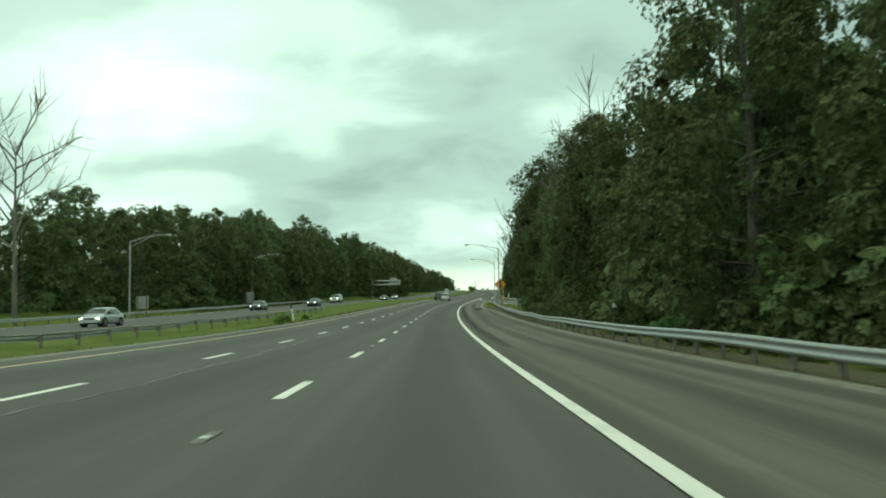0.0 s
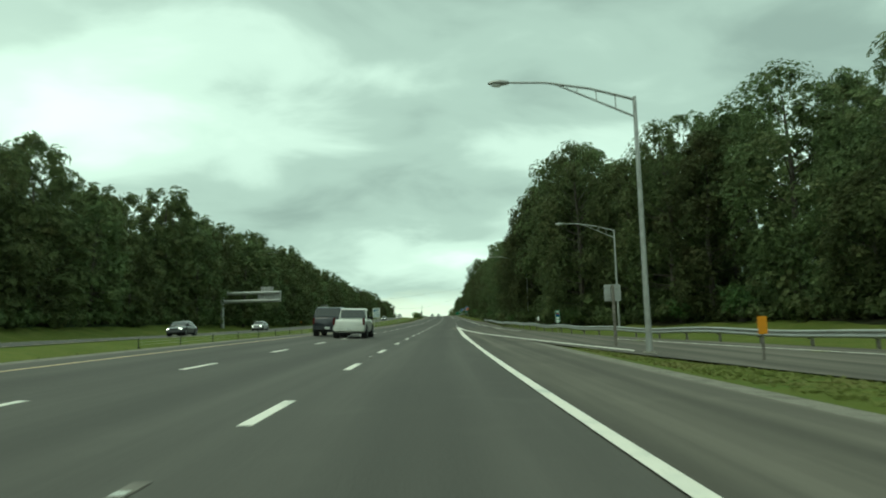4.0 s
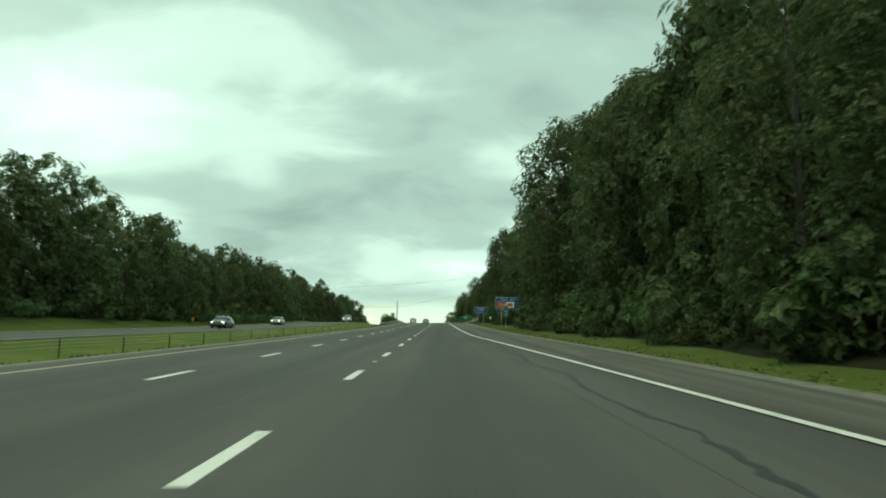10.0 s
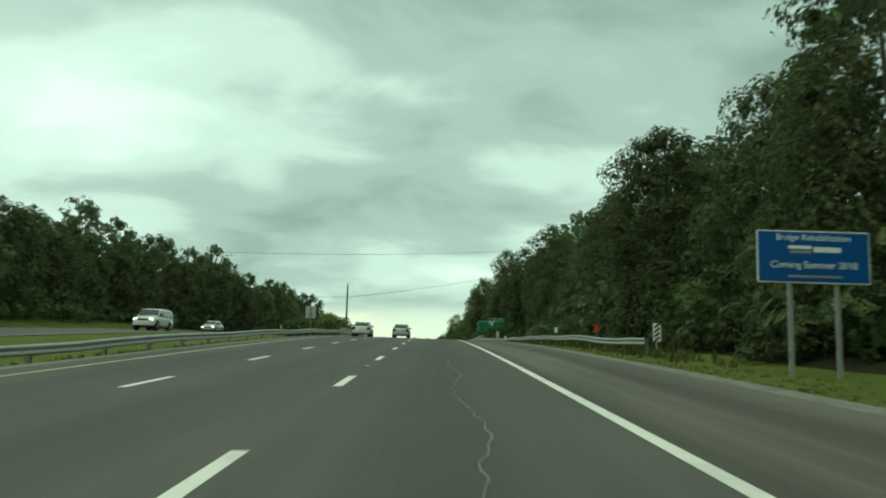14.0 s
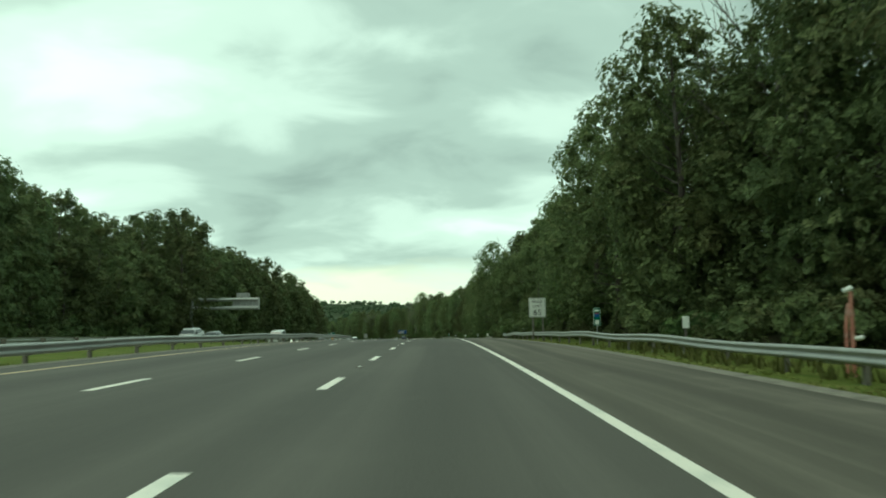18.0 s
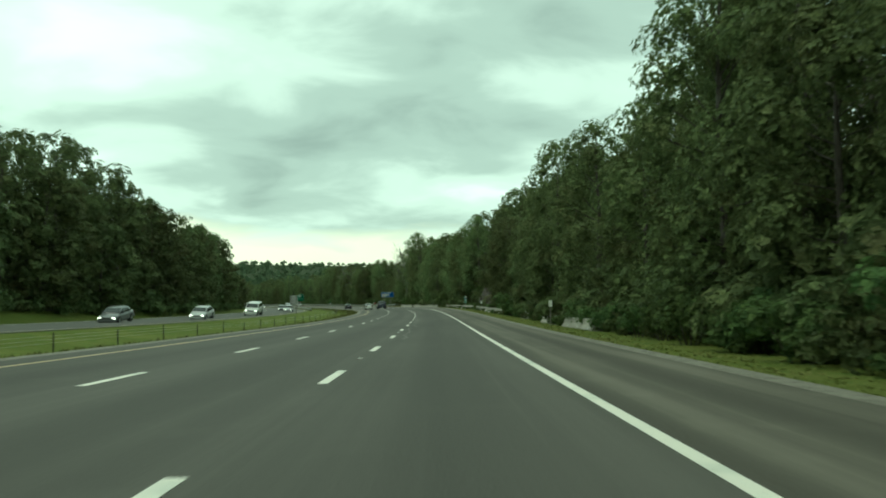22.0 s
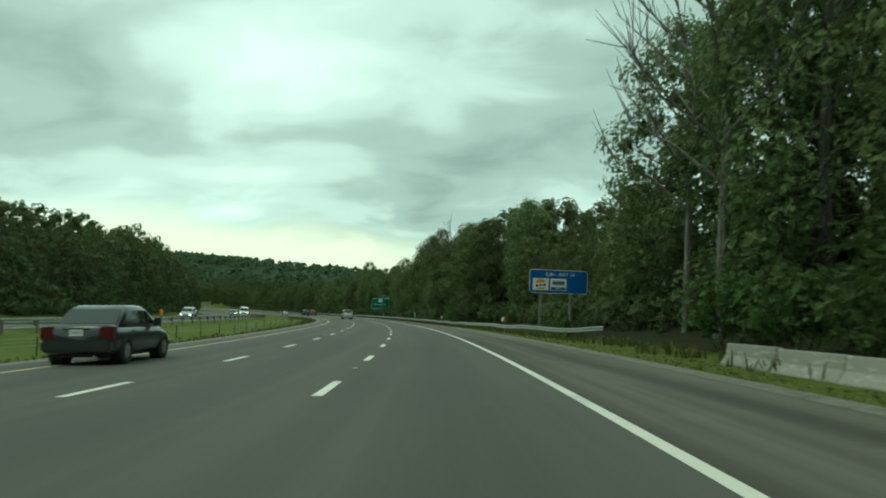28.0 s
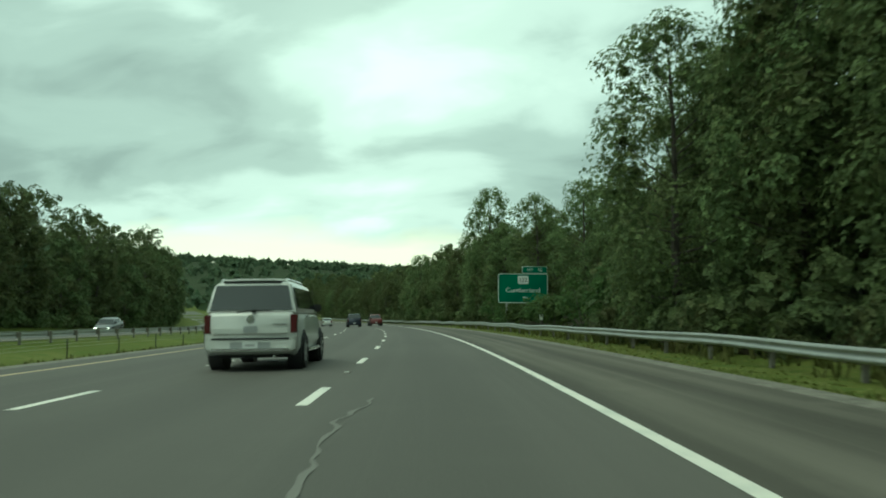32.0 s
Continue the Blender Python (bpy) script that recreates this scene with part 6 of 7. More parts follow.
def car(name, paint, L, W, H, belt, nose, tail, cabin, kind, label, lights=False):
    """A car facing +y with its middle at the origin. cabin: y of windscreen foot, roof front, roof rear, rear window foot."""
    ob = tagged(new(name), label, "car")
    w, y0, y1 = W / 2, -L / 2, L / 2
    zb = 0.24 if kind == "sedan" else 0.34
    r = 0.32 if kind == "sedan" else 0.39
    c0, c1, c2, c3 = cabin
    ys = [y0, y0 + 0.07, y0 + 0.35, c3, c2 * 0.5, 0.2, c0, y1 - 0.55, y1 - 0.15, y1]
    tops = [tail - 0.12, tail - 0.02, tail, belt, belt, belt - 0.01, belt - 0.02, nose, nose - 0.10, nose - 0.22]
    boxy = kind == "suv"
    ws = [0.965, 0.985, 0.995, 1.0, 1.0, 1.0, 0.995, 0.965, 0.90, 0.80] if boxy else [0.90, 0.955, 0.985, 1.0, 1.0, 1.0, 0.995, 0.965, 0.90, 0.80]
    bots = [zb + 0.16, zb + 0.06, zb, zb, zb, zb, zb, zb, zb + 0.05, zb + 0.14]
    body = part("body", loft([hull(y, w * k, b, t) for y, k, b, t in zip(ys, ws, bots, tops)]), paint, ob)
    # greenhouse
    wt = w * (0.76 if kind == "sedan" else 0.81)
    wb = w * (0.955 if boxy else 0.90)
    prof = [(c3, belt + 0.0), (c2 - 0.04, H - 0.05), (c2 + 0.22, H), ((c1 + c2) / 2, H + 0.01), (c1 - 0.2, H - 0.01), (c1, H - 0.06), (c0, belt + 0.0)]
    def sec(y, z):
        f = min(1, max(0, (z - belt) / (H - belt)))
        ww = wb + (wt - wb) * f
        rr = 0.05 * f + 0.005
        return [Vector((ww, y, belt - 0.04)) if f < 0.02 else Vector((wb, y, belt - 0.04)), Vector((ww, y, z - rr)), Vector((ww - rr * 1.4, y, z)), Vector((-ww + rr * 1.4, y, z)), Vector((-ww, y, z - rr)), Vector((-wb, y, belt - 0.04))]
    part("roof", loft([sec(y, z) for y, z in prof]), paint, ob)

    def at_z(z, ya, yb):
        f = (z - belt) / (H - belt)
        return ya + (yb - ya) * f, wb + (wt - wb) * f
    # panes, a little proud of the cabin
    def end_glass(nm, foot, head, out):
        gl = 0.925 if boxy else 0.92
        za, zc = belt + (0.02 if boxy else 0.06), H - 0.10
        ya, wa = at_z(za, foot, head)
        yc, wc = at_z(zc, foot, head)
        part(nm, plate_quad([(-wa * gl, ya, za), (wa * gl, ya, za), (wc * gl, yc, zc), (-wc * gl, yc, zc)], 0.012, (0, out * 1, 0.4)), M["glass"], ob)
    end_glass("rear_window", c3 - 0.02, c2 - 0.05, -1), end_glass("windscreen", c0 + 0.02, c1 + 0.02, 1)
    cuts = [c3 + 0.28, (c2 + 0.35) if kind != "sedan" else c2 * 0.2, 0.25, c0 - 0.3] if kind != "pickup" else [c3 + 0.15, 0.35, c0 - 0.3]
    for side in (-1, 1):
        for a, b in zip(cuts, cuts[1:]):
            za, zc = belt + 0.05, H - 0.13
            fa = (zc - belt) / (H - belt)
            la = max(a + 0.05, c3 + (c2 - c3) * 0.12 + 0.1)
            ra = min(b - 0.05, c0 - (c0 - c1) * 0.12 - 0.1)
            lt = max(la, c2 + 0.1)
            rt = min(ra, c1 - 0.08)
            wa, wc = wb * 0.999, wb + (wt - wb) * fa
            part("side_window", plate_quad([(side * wa, la, za), (side * wa, ra, za), (side * wc, rt, zc), (side * wc, lt, zc)], 0.012, (side, 0, 0.2)), M["glass"], ob)
        part("wing_mirror", box(bmesh.new(), (side * (w + 0.02) - 0.1, c0 - 0.52, belt + 0.0), (side * (w + 0.02) + 0.1, c0 - 0.42, belt + 0.19), 0.03), M["trim"], ob)
        part("tail_lamp", box(bmesh.new(), (min(side * w * 0.60, side * w * 0.975), y0 - 0.005, tail - 0.36 if kind == "sedan" else 0.80), (max(side * w * 0.60, side * w * 0.975), y0 + 0.30, tail - 0.06 if kind == "sedan" else 1.16), 0.02) if kind == "sedan"
             else box(bmesh.new(), (min(side * w * 0.83, side * w * 0.985), y0 - 0.01, 0.80), (max(side * w * 0.83, side * w * 0.985), y0 + 0.17, 1.21), 0.02), M["tail"], ob)
        part("head_lamp", box(bmesh.new(), (min(side * w * 0.52, side * w * 0.86), y1 - 0.22, nose - 0.32), (max(side * w * 0.52, side * w * 0.86), y1 - 0.01, nose - 0.14), 0.03), GLOW if lights else M["lens"], ob)
        for yh in (0.1, -0.85):
            part("door_handle", box(bmesh.new(), (side * w * 0.985 - 0.02, yh - 0.1, belt - 0.14), (side * w * 0.985 + 0.02, yh + 0.1, belt - 0.11), 0.008), paint, ob)
        for yw in (y0 + L * 0.195, y1 - L * 0.185):
            # a dark disc paints the wheel well's shade; the body has no opening
            arch = bmesh.new()
            bmesh.ops.create_cone(arch, cap_ends=True, segments=24, radius1=r * 1.20, radius2=r * 1.20, depth=0.30)
            bmesh.ops.rotate(arch, verts=arch.verts, cent=(0, 0, 0), matrix=Matrix.Rotation(radians(90), 3, "Y"))
            part("wheel_arch", arch, M["trim"], ob).location = (side * (w - 0.142), yw, r + 0.02)
            wheel(ob, side * (w - 0.075), yw, r, 0.22 if kind == "sedan" else 0.27)
    part("rear_bumper", box(bmesh.new(), (-w * 0.95, y0 - 0.06, zb + 0.08), (w * 0.95, y0 + 0.25, zb + 0.36), 0.05), paint, ob)
    part("front_bumper", box(bmesh.new(), (-w * 0.88, y1 - 0.25, zb + 0.02), (w * 0.88, y1 + 0.04, zb + 0.32), 0.06), paint, ob)
    part("grille", box(bmesh.new(), (-w * 0.45, y1 - 0.1, nose - 0.34), (w * 0.45, y1 + 0.015, nose - 0.16), 0.02), M["trim"], ob)
    zp = tail - 0.2 if kind == "sedan" else zb + 0.22
    pl = part("number_plate", rounded_plate(0.32, 0.16, 0.01, 0.01, 2), M["plate"], ob)
    pl.location = (0, y0 - (0.02 if kind == "sedan" else 0.072), zp)
    bars(pl, 0, 0, 0.2, 0.045, M["sign_back"], -0.008)
    part("underside", box(bmesh.new(), (-w * 0.8, y0 + 0.3, zb - 0.06), (w * 0.8, y1 - 0.3, zb + 0.1), 0.02), M["trim"], ob)
    part("exhaust", tube(bmesh.new(), [(w * 0.5, y0 + 0.5, zb - 0.02), (w * 0.5, y0 - 0.02, zb - 0.02)], 0.03, 8), M["chrome"], ob)
    return ob


def paint_of(name, c, rough=0.28):
    m = material(name, c, rough, vary=[(1.5, tuple(k * 0.86 for k in c), 0.5, 0.75)])
    m.node_tree.nodes["Principled BSDF"].inputs["Coat Weight"].default_value = 0.6
    return m


PAINT = {"white": paint_of("white_paint", (0.60, 0.61, 0.575)), "black": paint_of("dark_blue_paint", (0.018, 0.02, 0.03)), "silver": paint_of("silver_paint", (0.42, 0.43, 0.43)),
         "grey": paint_of("grey_paint", (0.12, 0.125, 0.13)), "red": paint_of("red_paint", (0.13, 0.018, 0.016)), "blue": paint_of("blue_paint", (0.018, 0.025, 0.045))}

FORMS = {
    "sedan": dict(L=4.45, W=1.74, H=1.45, belt=0.93, nose=0.80, tail=0.98, cabin=(1.25, 0.45, -0.98, -1.74), kind="sedan"),
    "suv": dict(L=5.05, W=2.0, H=1.94, belt=1.29, nose=1.12, tail=1.29, cabin=(1.35, 0.65, -2.28, -2.44), kind="suv"),
    "pickup": dict(L=5.5, W=1.95, H=1.82, belt=1.15, nose=1.08, tail=1.12, cabin=(1.45, 0.75, -0.55, -0.70), kind="pickup"),
}


def put(ob, s, d, turn=0.0, up=0.004):
    ob.matrix_world = station_pose(s, d, up, turn)
    return ob


# the white luxury utility vehicle in the middle lane
suv = car("sport_utility_vehicle", PAINT["white"], label="large white sport utility vehicle with dark windows", **FORMS["suv"])
for side in (-1, 1):
    rail = tube(bmesh.new(), [(side * 0.70, -2.2, 1.915), (side * 0.70, -2.08, 1.985), (side * 0.70, 0.1, 1.985), (side * 0.69, 0.35, 1.91)], 0.028, 6)
    part("roof_rail", rail, PAINT["white"], suv)
    part("running_board", box(bmesh.new(), (side * 0.98 - 0.1, -1.05, 0.36), (side * 0.98 + 0.1, 1.1, 0.43), 0.03), M["chrome"], suv)
    part("fender_flare", box(bmesh.new(), (side * 1.0 - 0.03, -1.0, 0.56), (side * 1.0 + 0.03, 1.05, 0.72), 0.02), PAINT["white"], suv)
part("roof_crossbar", tube(bmesh.new(), [(-0.70, -1.95, 1.975), (-0.35, -1.95, 1.995), (0.35, -1.95, 1.995), (0.70, -1.95, 1.975)], 0.022, 6), PAINT["white"], suv)
part("roof_lip", box(bmesh.new(), (-0.62, -2.33, 1.895), (0.62, -2.12, 1.945), 0.012), M["trim"], suv, "black lip above the rear window")
part("plate_panel", box(bmesh.new(), (-0.44, -2.592, 0.47), (0.44, -2.55, 0.64), 0.012), M["rim"], suv, "dull grey panel round the plate")
part("tailgate_strip", box(bmesh.new(), (-0.80, -2.56, 0.80), (0.80, -2.50, 0.92), 0.012), PAINT["white"], suv)
# dark strip painted in for the shade line between tailgate and bumper
part("tailgate_gap", box(bmesh.new(), (-0.82, -2.565, 0.68), (0.82, -2.50, 0.715)), M["trim"], suv)
part("bumper_step", box(bmesh.new(), (-0.82, -2.68, 0.44), (0.82, -2.42, 0.50), 0.02), M["chrome"], suv)
part("plate_recess", box(bmesh.new(), (-0.15, -2.57, 0.83), (0.15, -2.52, 0.97), 0.01), M["rim"], suv)
bm = bmesh.new()
bmesh.ops.create_cone(bm, cap_ends=True, segments=20, radius1=0.10, radius2=0.09, depth=0.02)
bmesh.ops.rotate(bm, verts=bm.verts, cent=(0, 0, 0), matrix=Matrix.Rotation(radians(90), 3, "X"))
part("badge", bm, M["chrome"], suv).location = (0, -2.53, 1.11)
part("name_strip", box(bmesh.new(), (0.46, -2.545, 1.00), (0.76, -2.50, 1.02)), M["rim"], suv)
part("wiper", tube(bmesh.new(), [(0.42, -2.53, 1.305), (0.1, -2.54, 1.305), (-0.3, -2.55, 1.265)], 0.014, 5), M["trim"], suv)
part("wiper_hub", box(bmesh.new(), (0.0, -2.56, 1.265), (0.12, -2.46, 1.325), 0.02), M["trim"], suv)
put(suv, 1179.2, -3.85, 0.6)

# the dark saloon in the passing lane
dark = car("saloon_car", PAINT["black"], label="dark blue saloon car with red tail lamps", **FORMS["sedan"])
part("boot_trim", box(bmesh.new(), (-0.32, -2.27, 0.875), (0.32, -2.21, 0.90), 0.006), M["chrome"], dark)
put(dark, 1035.25, -8.45, 0.5)

# traffic ahead on the same carriageway
pick = put(car("pickup_truck", PAINT["white"], label="white pickup truck in the middle lane", **FORMS["pickup"]), 191.0, -5.2)
put(car("sport_utility_vehicle", PAINT["black"], label="black sport utility vehicle in the passing lane", **FORMS["suv"]), 196.0, -7.3)
silver = put(car("saloon_car", PAINT["silver"], label="silver saloon car in the middle lane", **FORMS["sedan"]), 590.0, -3.6)
put(car("saloon_car", PAINT["white"], label="white saloon car in the passing lane", **FORMS["sedan"]), 584.0, -7.2)
put(car("sport_utility_vehicle", PAINT["blue"], label="dark blue sport utility vehicle in the middle lane", **FORMS["suv"]), 991.0, -3.7)
put(car("saloon_car", PAINT["white"], label="white saloon car in the passing lane", **FORMS["sedan"]), 986.0, -7.3)
put(car("sport_utility_vehicle", PAINT["blue"], label="dark blue sport utility vehicle in the middle lane", **FORMS["suv"]), 1276.0, -3.7)
put(car("pickup_truck", PAINT["red"], label="red pickup truck in the outer lane", **FORMS["pickup"]), 1284.0, 0.1)
put(car("saloon_car", PAINT["white"], label="white saloon car in the passing lane", **FORMS["sedan"]), 1300.0, -7.1)

# oncoming cars on the opposite carriageway
base_cars = [car("oncoming_car", PAINT[p], label=f"oncoming {p} {w} with lit head lamps", lights=True, **FORMS[f]) for p, w, f in (("silver", "saloon car", "sedan"), ("grey", "saloon car", "sedan"), ("white", "sport utility vehicle", "suv"), ("grey", "sport utility vehicle", "suv"))]
spots = [(55, 0, -25.6), (112, 1, -28.9), (135, 1, -25.5), (170, 2, -28.8), (218, 1, -25.6), (262, 0, -28.9), (452, 1, -25.6), (498, 0, -28.8), (577, 2, -25.6), (607, 0, -28.9), (733, 0, -25.6), (752, 1, -28.9),
         (776, 2, -25.6), (826, 0, -25.7), (818, 3, -30.0), (868, 1, -28.9), (884, 0, -25.6), (914, 2, -25.7), (934, 0, -28.9), (968, 0, -25.7), (1012, 1, -28.8), (1052, 3, -25.7), (1128, 0, -28.8), (1196, 2, -25.7), (1240, 1, -28.8), (1290, 0, -25.7)]
used = set()
for s, k, d in spots:
    if k in used:
        ob = copy_thing(base_cars[k], station_pose(s, d, 0.024, 180))
    else:
        ob = put(base_cars[k], s, d, 180, 0.024)
        used.add(k)
    tagged(ob, group="oncoming cars")


# ---- rock cut beside the road ----
def rock_face():
    """A blasted rock slope: a grid over the cut, broken into blocks of several sizes that stand in and out."""
    ss = np.arange(876, 952, 0.36)
    us = np.concatenate([np.linspace(0, 1, 34), [1.04, 1.12]])
    S, U = np.meshgrid(ss, us, indexing="ij")
    side = np.clip(np.minimum(S - 876, 952 - S) / 10, 0, 1)
    cap = U > 1.0001
    F = np.minimum(U, 1.0)
    high = (5.6 + 1.9 * bump(S, 880, 914, 18) + 0.9 * np.sin(S / 5.0) + 0.4 * np.sin(S / 1.9)) * side ** 0.6
    D = 11.0 + 2.6 * F ** 1.2

    def blocks(size, seed):
        out = np.empty(S.size)
        for i, (a, z) in enumerate(zip(S.ravel() / size, (F * high).ravel() / size)):
            q = Vector((a + 0.45 * math.sin(z * 1.7), z * 0.85 + 0.35 * math.sin(a * 1.3), seed))
            dist, at = noise.voronoi(q)
            c = at[0]
            out[i] = 0.9 * math.sin(c.x * 12.9 + c.y * 37.7 + seed) + 0.55 * (q.x - c.x) * math.sin(c.y * 91.0) + 0.55 * (q.y - c.y) * math.sin(c.x * 57.0) - 0.8 * max(0.0, 0.10 - (dist[1] - dist[0])) / 0.10
        return out.reshape(S.shape)

    big, small = blocks(2.1, 2.0), blocks(0.8, 7.0)
    hold = side * np.sin(np.pi * np.clip(F, 0.04, 0.96)) ** 0.4
    D = D - (0.5 * big + 0.2 * small) * hold
    D = np.where(cap, 13.6 + (U - 1) / 0.12 * 9.0, D)
    v = ground(S, D)
    face = ground(S, np.full(S.shape, 11.0))[..., 2] - 0.5 + F * high + 0.16 * big * hold
    v[..., 2] = np.where(cap, np.maximum(face - (U - 1) * 6, v[..., 2] - 0.1) * (U < 1.1) + (v[..., 2] - 0.5) * (U >= 1.1), face)
    w = len(us)
    i = np.arange(len(ss) - 1)[:, None] * w + np.arange(w - 1)[None]
    f = np.stack([i, i + w, i + w + 1, i + 1], -1).reshape(-1, 4)
    ob = new("rock_face", raw_mesh("rock_face", v.reshape(-1, 3), f, M["rock"]))
    return tagged(ob, "blasted grey-brown rock face of broken blocks above the barrier", "rock face", kind="structure")


rock_face()
cr = np.random.default_rng(44)
veil = []
for k in range(380):
    s_, u_ = cr.uniform(872, 955), cr.random()
    if (884 < s_ < 894 or 907 < s_ < 936) and (cr.random() < 0.72 or 0.15 < u_ < 0.75 and cr.random() < 0.7):
        continue
    if noise.noise(Vector((s_ * 0.16, u_ * 2.4, 5.0))) < -0.12:
        continue
    c_ = ground(s_, 11.2 + 5.4 * u_)
    c_[2] = ground(s_, 11.4)[2] + 0.2 + u_ * 7.0
    veil.append(leaf_quads(cr, [c_, c_ + cr.normal(scale=0.6, size=3)], [0.9, 0.8], 60, 0.42, 0.8))
dry = [(a, 13.2 + abs(b)) for a, b in zip(cr.uniform(880, 950, 2600), cr.normal(scale=2.2, size=2600))]
tagged(new("creepers", quads_mesh("creepers", veil, M["leaf"])), "dark leafy creepers and saplings hanging over the rock", "creeper", kind="stuff")
for s in (866, 871, 876, 881, 908, 945, 949, 953, 957, 962):
    plant("sapling", near_trees[rnd.randrange(6)], s, 11.0 + rnd.uniform(-0.2, 0.8), rnd.uniform(0.34, 0.56), "young leafy tree growing in front of the rock", "tree", "trees along the carriageway")
for s, d, k in ((893.5, 11.4, 0.6), (897, 10.9, 0.72), (900.5, 11.3, 0.66), (904, 10.9, 0.72), (907, 11.4, 0.56)):
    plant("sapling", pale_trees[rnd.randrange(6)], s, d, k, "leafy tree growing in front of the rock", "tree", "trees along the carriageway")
for k in range(16):
    plant("roadside_tree", near_trees[rnd.randrange(6)], 886 + k * 5.0 + rnd.uniform(-2, 2), 19.0 + rnd.uniform(-0.5, 3), rnd.uniform(0.75, 0.95), "tall leafy tree standing on the brink of the rock", "tree", "trees along the carriageway")

# shrubs that hide the guide sign, cover the pole's foot and lean over the barrier
prnd = random.Random(12)
for s, d, k, n in ((650.0, 9.7, 1.05, 3), (649.5, 11.4, 1.2, 3), (650.5, 13.2, 1.15, 3), (651.5, 11.6, 1.2, 1), (652.5, 9.0, 1.02, 1), (653, 10.4, 1.1, 1), (652.0, 7.9, 0.8, 1), (652, 13.4, 1.05, 3), (649, 13.0, 0.9, 3), (646, 11.2, 0.8, 0), (655, 15.8, 1.1, 3), (643, 14.5, 0.9, 1), (636, 12.5, 0.8, 0), (630, 13.0, 0.8, 2),
                   (634, -15.4, 1.0, 1), (638, -16.4, 1.15, 3), (643, -15.6, 1.1, 1), (647, -17.2, 1.2, 3), (652, -16.0, 1.0, 1), (657, -16.6, 0.9, 0), (626, -17.2, 0.9, 1), (600, -14.6, 0.7, 0), (596, -15.4, 0.8, 1), (610, -16.4, 0.6, 2),
                   (1163, 8.9, 0.5, 0), (1215, 10.8, 0.9, 1), (1208, 11.2, 1.0, 3), (1221, 11.4, 1.0, 1), (1241, 11.2, 1.0, 3), (1066, 10.6, 0.5, 2), (1071, 10.9, 0.6, 0), (1078, 11.0, 0.55, 2), (1042, 11.0, 0.9, 1), (1036, 10.4, 0.9, 1), (1030, 10.2, 1.0, 3), (1024, 10.6, 0.8, 0), (1232, 11.0, 0.7, 1), (1234, 9.9, 0.6, 0), (1228, 12.2, 0.8, 1)):
    plant("shrub", bush_meshes[n], s, d, k, "bushy green shrub in the open verge", "shrub", "shrubs in the open", ("stem", "leaves"), 0.1)
willow = [bush(170 + i, hgt, wid, 1300, 0.36) for i, (hgt, wid) in enumerate([(5.2, 7.0), (4.2, 6.0)])]
willow = [(quads_mesh("stem", a, M["bark"], True), quads_mesh("leaves", b, M["willow"])) for a, b in willow]
for s, d, k, n in ((640, -16.8, 1.0, 0), (648, -17.4, 1.1, 0), (655, -16.6, 0.9, 1), (632, -17.2, 1.0, 1), (663, -17.0, 0.7, 1), (1147, 12.0, 0.65, 1), (1153, 12.4, 0.75, 0), (1160, 12.0, 0.6, 1), (75.6, -16.2, 0.36, 1), (84, -15.6, 0.25, 1)):
    plant("shrub", willow[n], s, d, k, "large pale yellow-green shrub in the open verge", "shrub", "pale shrubs", ("stem", "leaves"), 0.3)
ob = new("delineator")
ob.matrix_world = station_pose(74.1, -14.9, -0.1) @ Matrix.Rotation(radians(-9), 4, "Y")
part("post", box(bmesh.new(), (-0.06, -0.02, -0.3), (0.06, 0.02, 0.95), 0.004), M["sign_white"], ob, "white plastic post")
part("cap", box(bmesh.new(), (-0.062, -0.022, 0.95), (0.062, 0.022, 1.4), 0.004), M["rubber"], ob, "black top")
tagged(ob, "leaning white delineator post with a black top", "delineator")
for k in range(22):
    plant("shrub", bush_meshes[prnd.choice((0, 2))], 880 + k * 4.0 + prnd.uniform(-1.5, 1.5), 8.0 + prnd.uniform(-0.2, 0.3), prnd.uniform(0.18, 0.38), "low weedy shrub growing over the concrete barrier", "shrub", "weeds along the barrier", ("stem", "leaves"), 0.1)
for k in range(30):
    plant("shrub", bush_meshes[prnd.choice((0, 1, 2))], 782 + k * 3.4 + prnd.uniform(-1.2, 1.2), 8.7 + prnd.uniform(-0.3, 0.4), prnd.uniform(0.4, 0.7), "dark leafy shrub hiding the concrete barrier", "shrub", "weeds along the barrier", ("stem", "leaves"), 0.1)
for k in range(64):
    s = 772 + k * 4.1 + prnd.uniform(-2, 2)
    plant("shrub", bush_meshes[prnd.choice((0, 2, 2))], s, 9.5 + prnd.uniform(-0.2, 1.2), prnd.uniform(0.35, 0.75), "low weedy shrub growing over the concrete barrier", "shrub", "weeds along the barrier", ("stem", "leaves"), 0.1)


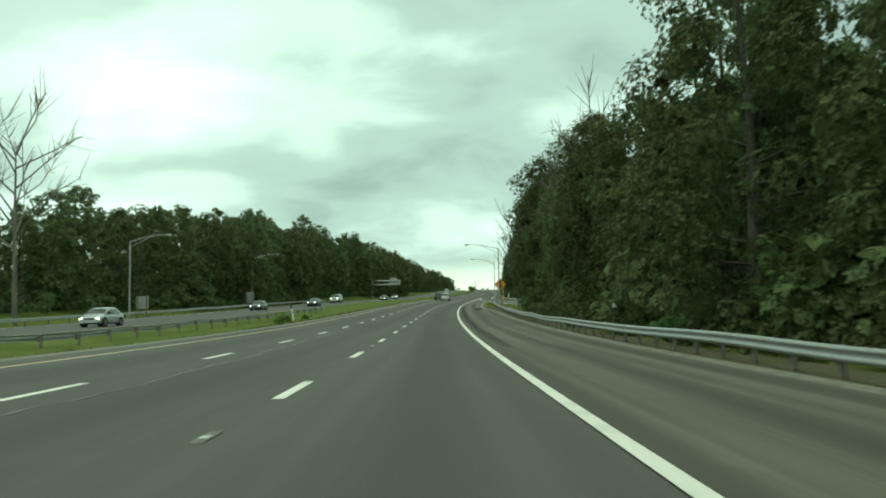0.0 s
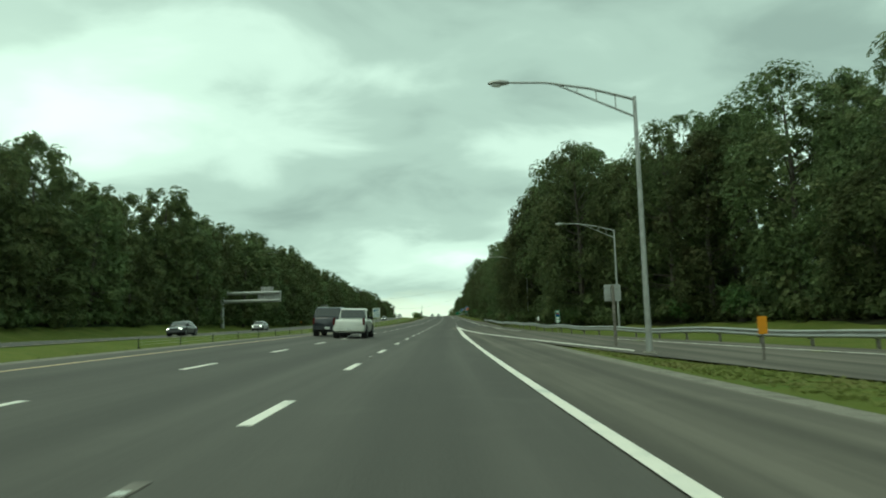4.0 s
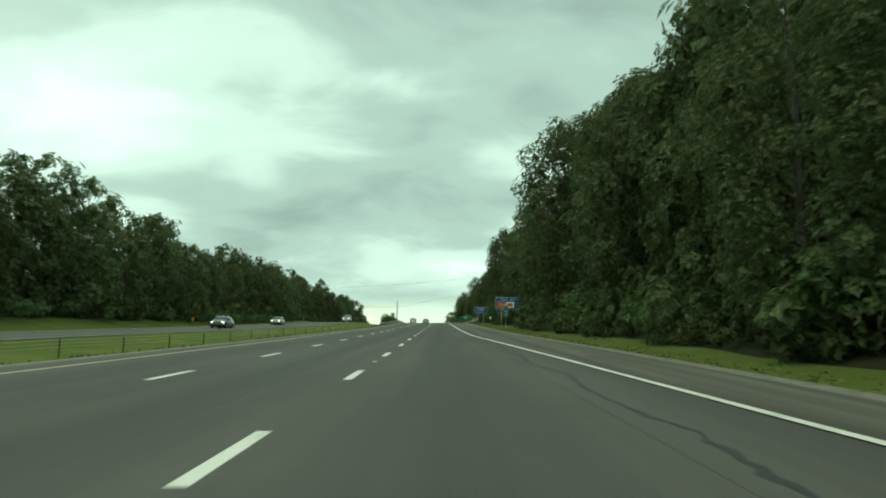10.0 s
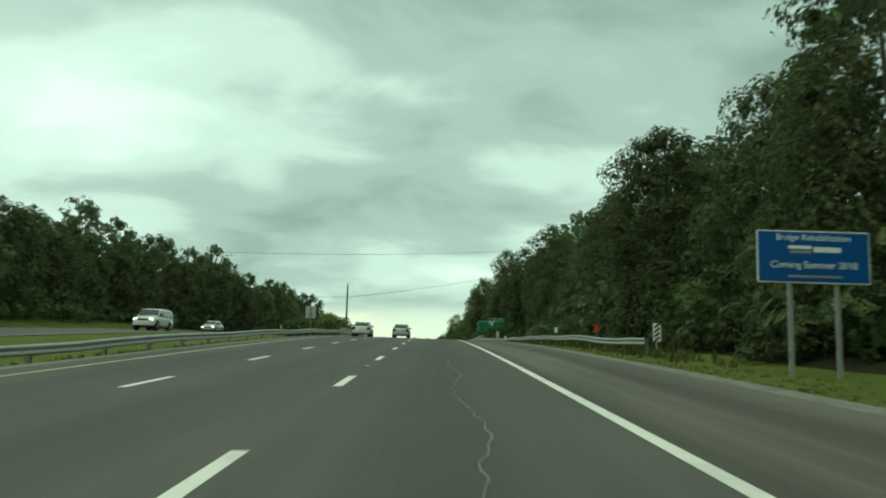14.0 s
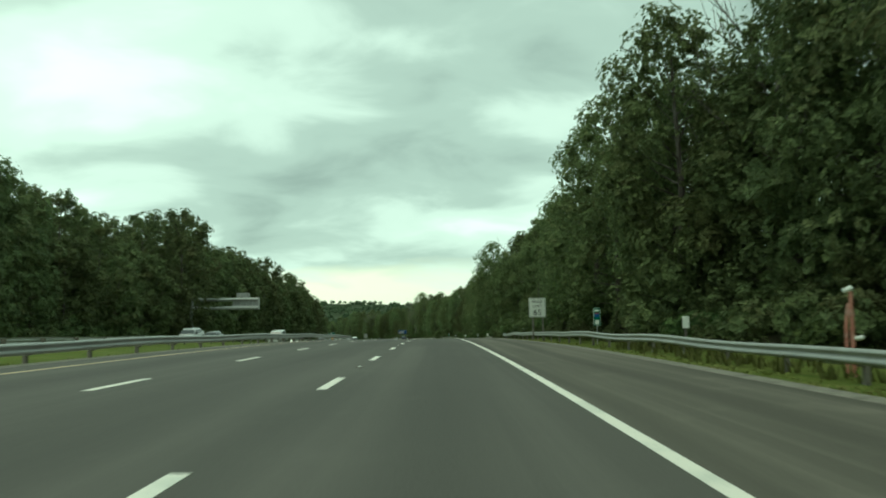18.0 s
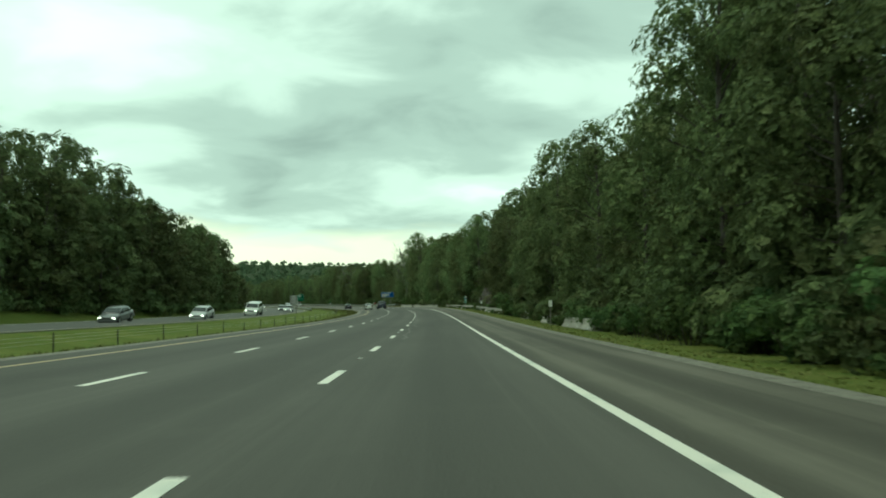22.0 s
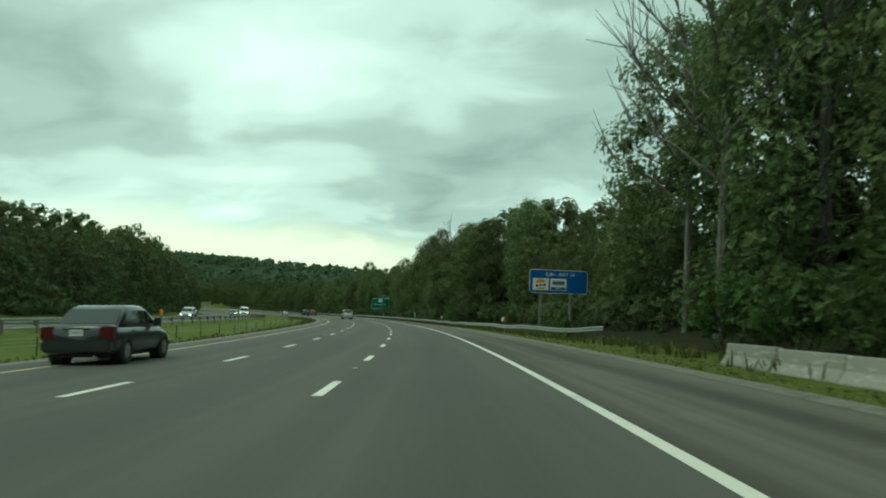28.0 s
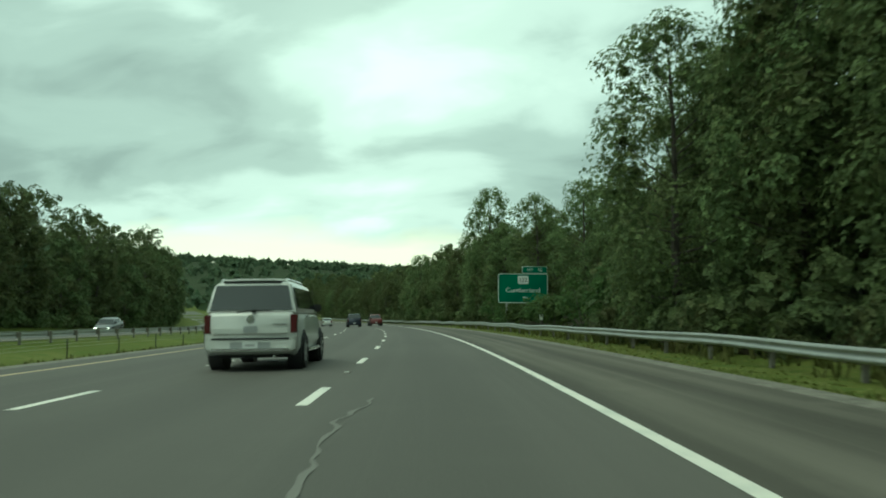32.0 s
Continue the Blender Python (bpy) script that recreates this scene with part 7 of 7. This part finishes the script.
# ---- grass ----
def grass(name, spots, high, mat, seed, label):
    """Tufts of bent blades as one mesh."""
    r = np.random.default_rng(seed)
    n = len(spots)
    S, D = np.array([p[0] for p in spots]), np.array([p[1] for p in spots])
    base = ground(S, D)
    out = []
    for k in range(4):
        az = r.random(n) * 6.28
        lean = r.uniform(0.3, 0.7, n) if high > 0.1 else r.uniform(0.8, 1.7, n)
        h = high * r.uniform(0.45, 1.2, n)
        dirs = np.stack([np.cos(az), np.sin(az), np.zeros(n)], -1)
        side = np.stack([-np.sin(az), np.cos(az), np.zeros(n)], -1) * (0.028 + 0.02 * r.random(n))[:, None]
        root = base + dirs * 0.06 + r.normal(scale=0.05, size=(n, 3)) * np.array([1, 1, 0])
        tip = root + dirs * (lean * h)[:, None] + np.array([0, 0, 1.0]) * h[:, None]
        mid = (root + tip) / 2 + np.array([0, 0, 0.12]) * h[:, None]
        out.append(np.stack([root - side, root + side, mid + side * 0.8, mid - side * 0.8], 1))
        out.append(np.stack([mid - side * 0.8, mid + side * 0.8, tip + side * 0.15, tip - side * 0.15], 1))
    return tagged(new(name, quads_mesh(name, out, mat)), label, "grass", kind="stuff")


M["blade"] = foliage("grass_blade", (0.098, 0.112, 0.036), (0.142, 0.155, 0.05), (0.175, 0.155, 0.075))
M["dry_blade"] = foliage("dry_grass", (0.15, 0.125, 0.055), (0.20, 0.165, 0.075), (0.17, 0.16, 0.065))
gr = np.random.default_rng(17)
verge = [(a, float(shoulder_edge(a)) + 0.5 + abs(b)) for a, b in zip(gr.uniform(0, 1250, 20000), gr.normal(scale=1.5, size=20000)) if not (a < 112 and abs(b) < 1.9 and a * 7 % 1 < 0.75 or 112 < a < 245)]
verge += [(a, gr.uniform(6.2, max(6.4, RAMP_L(a) - 1.2))) for a in gr.uniform(124, 182, 2200)]
M["verge_blade"] = foliage("verge_blade", (0.14, 0.158, 0.046), (0.19, 0.208, 0.062), (0.235, 0.20, 0.095))
grass("verge_grass", verge, 0.06, M["verge_blade"], 5, "uneven green grass on the verge")
grass("median_grass", [(a, -10.95 - abs(b)) for a, b in zip(gr.uniform(0, 1250, 6500), gr.normal(scale=1.6, size=6500))], 0.22, M["blade"], 6, "short green grass along the median's edge")
grass("tall_weeds", [(a, 8.9 + gr.normal(scale=0.5) + (1.0 if 770 < a < 1030 else 0)) for a in gr.uniform(530, 1250, 3000) if not 690 < a < 770], 0.42, M["blade"], 7, "tall weeds round the guardrail and barrier")

grass("dry_grass", [(a, d) for a, d in dry], 0.55, M["dry_blade"], 8, "dry brown and olive grass along the brink of the rock")
grass("barrier_grass", [(a, 9.0 + gr.uniform(0, 2.2)) for a in gr.uniform(880, 1030, 2600)], 0.3, M["blade"], 9, "rough grass between the barrier and the rock")

# lattice power mast on the skyline
ob = new("power_mast")
far = along(1012, 0) + np.array([-math.sin(radians(36.5)) * 620, math.cos(radians(36.5)) * 620, 0])
ob.location = (far[0], far[1], float(far_height(math.hypot(far[0] - 60, far[1] - 560), math.atan2(60 - far[0], far[1] - 560))))
bm = bmesh.new()
for sx in (-1, 1):
    for sy in (-1, 1):
        tube(bm, [(sx * 3.5, sy * 3.5, 0), (sx * 1.0, sy * 1.0, 30), (sx * 0.7, sy * 0.7, 46)], 0.16, 4)
for k in range(9):
    z0, z1 = k * 5.0, k * 5.0 + 5
    w0, w1 = 3.5 - 2.5 * min(1, z0 / 30), 3.5 - 2.5 * min(1, z1 / 30)
    for sg in (-1, 1):
        tube(bm, [(-w0, sg * w0, z0), (w1, sg * w1, z1)], 0.09, 4)
        tube(bm, [(w0, sg * w0, z0), (-w1, sg * w1, z1)], 0.09, 4)
part("lattice", bm, M["galv"], ob)
for z, w_ in ((36, 7), (40.5, 9), (45, 7)):
    part("cross_arm", tube(bmesh.new(), [(-w_, 0, z), (0, 0, z + 0.8), (w_, 0, z)], 0.16, 4), M["galv"], ob)
tagged(ob, "grey lattice power mast above the distant trees", "power mast")
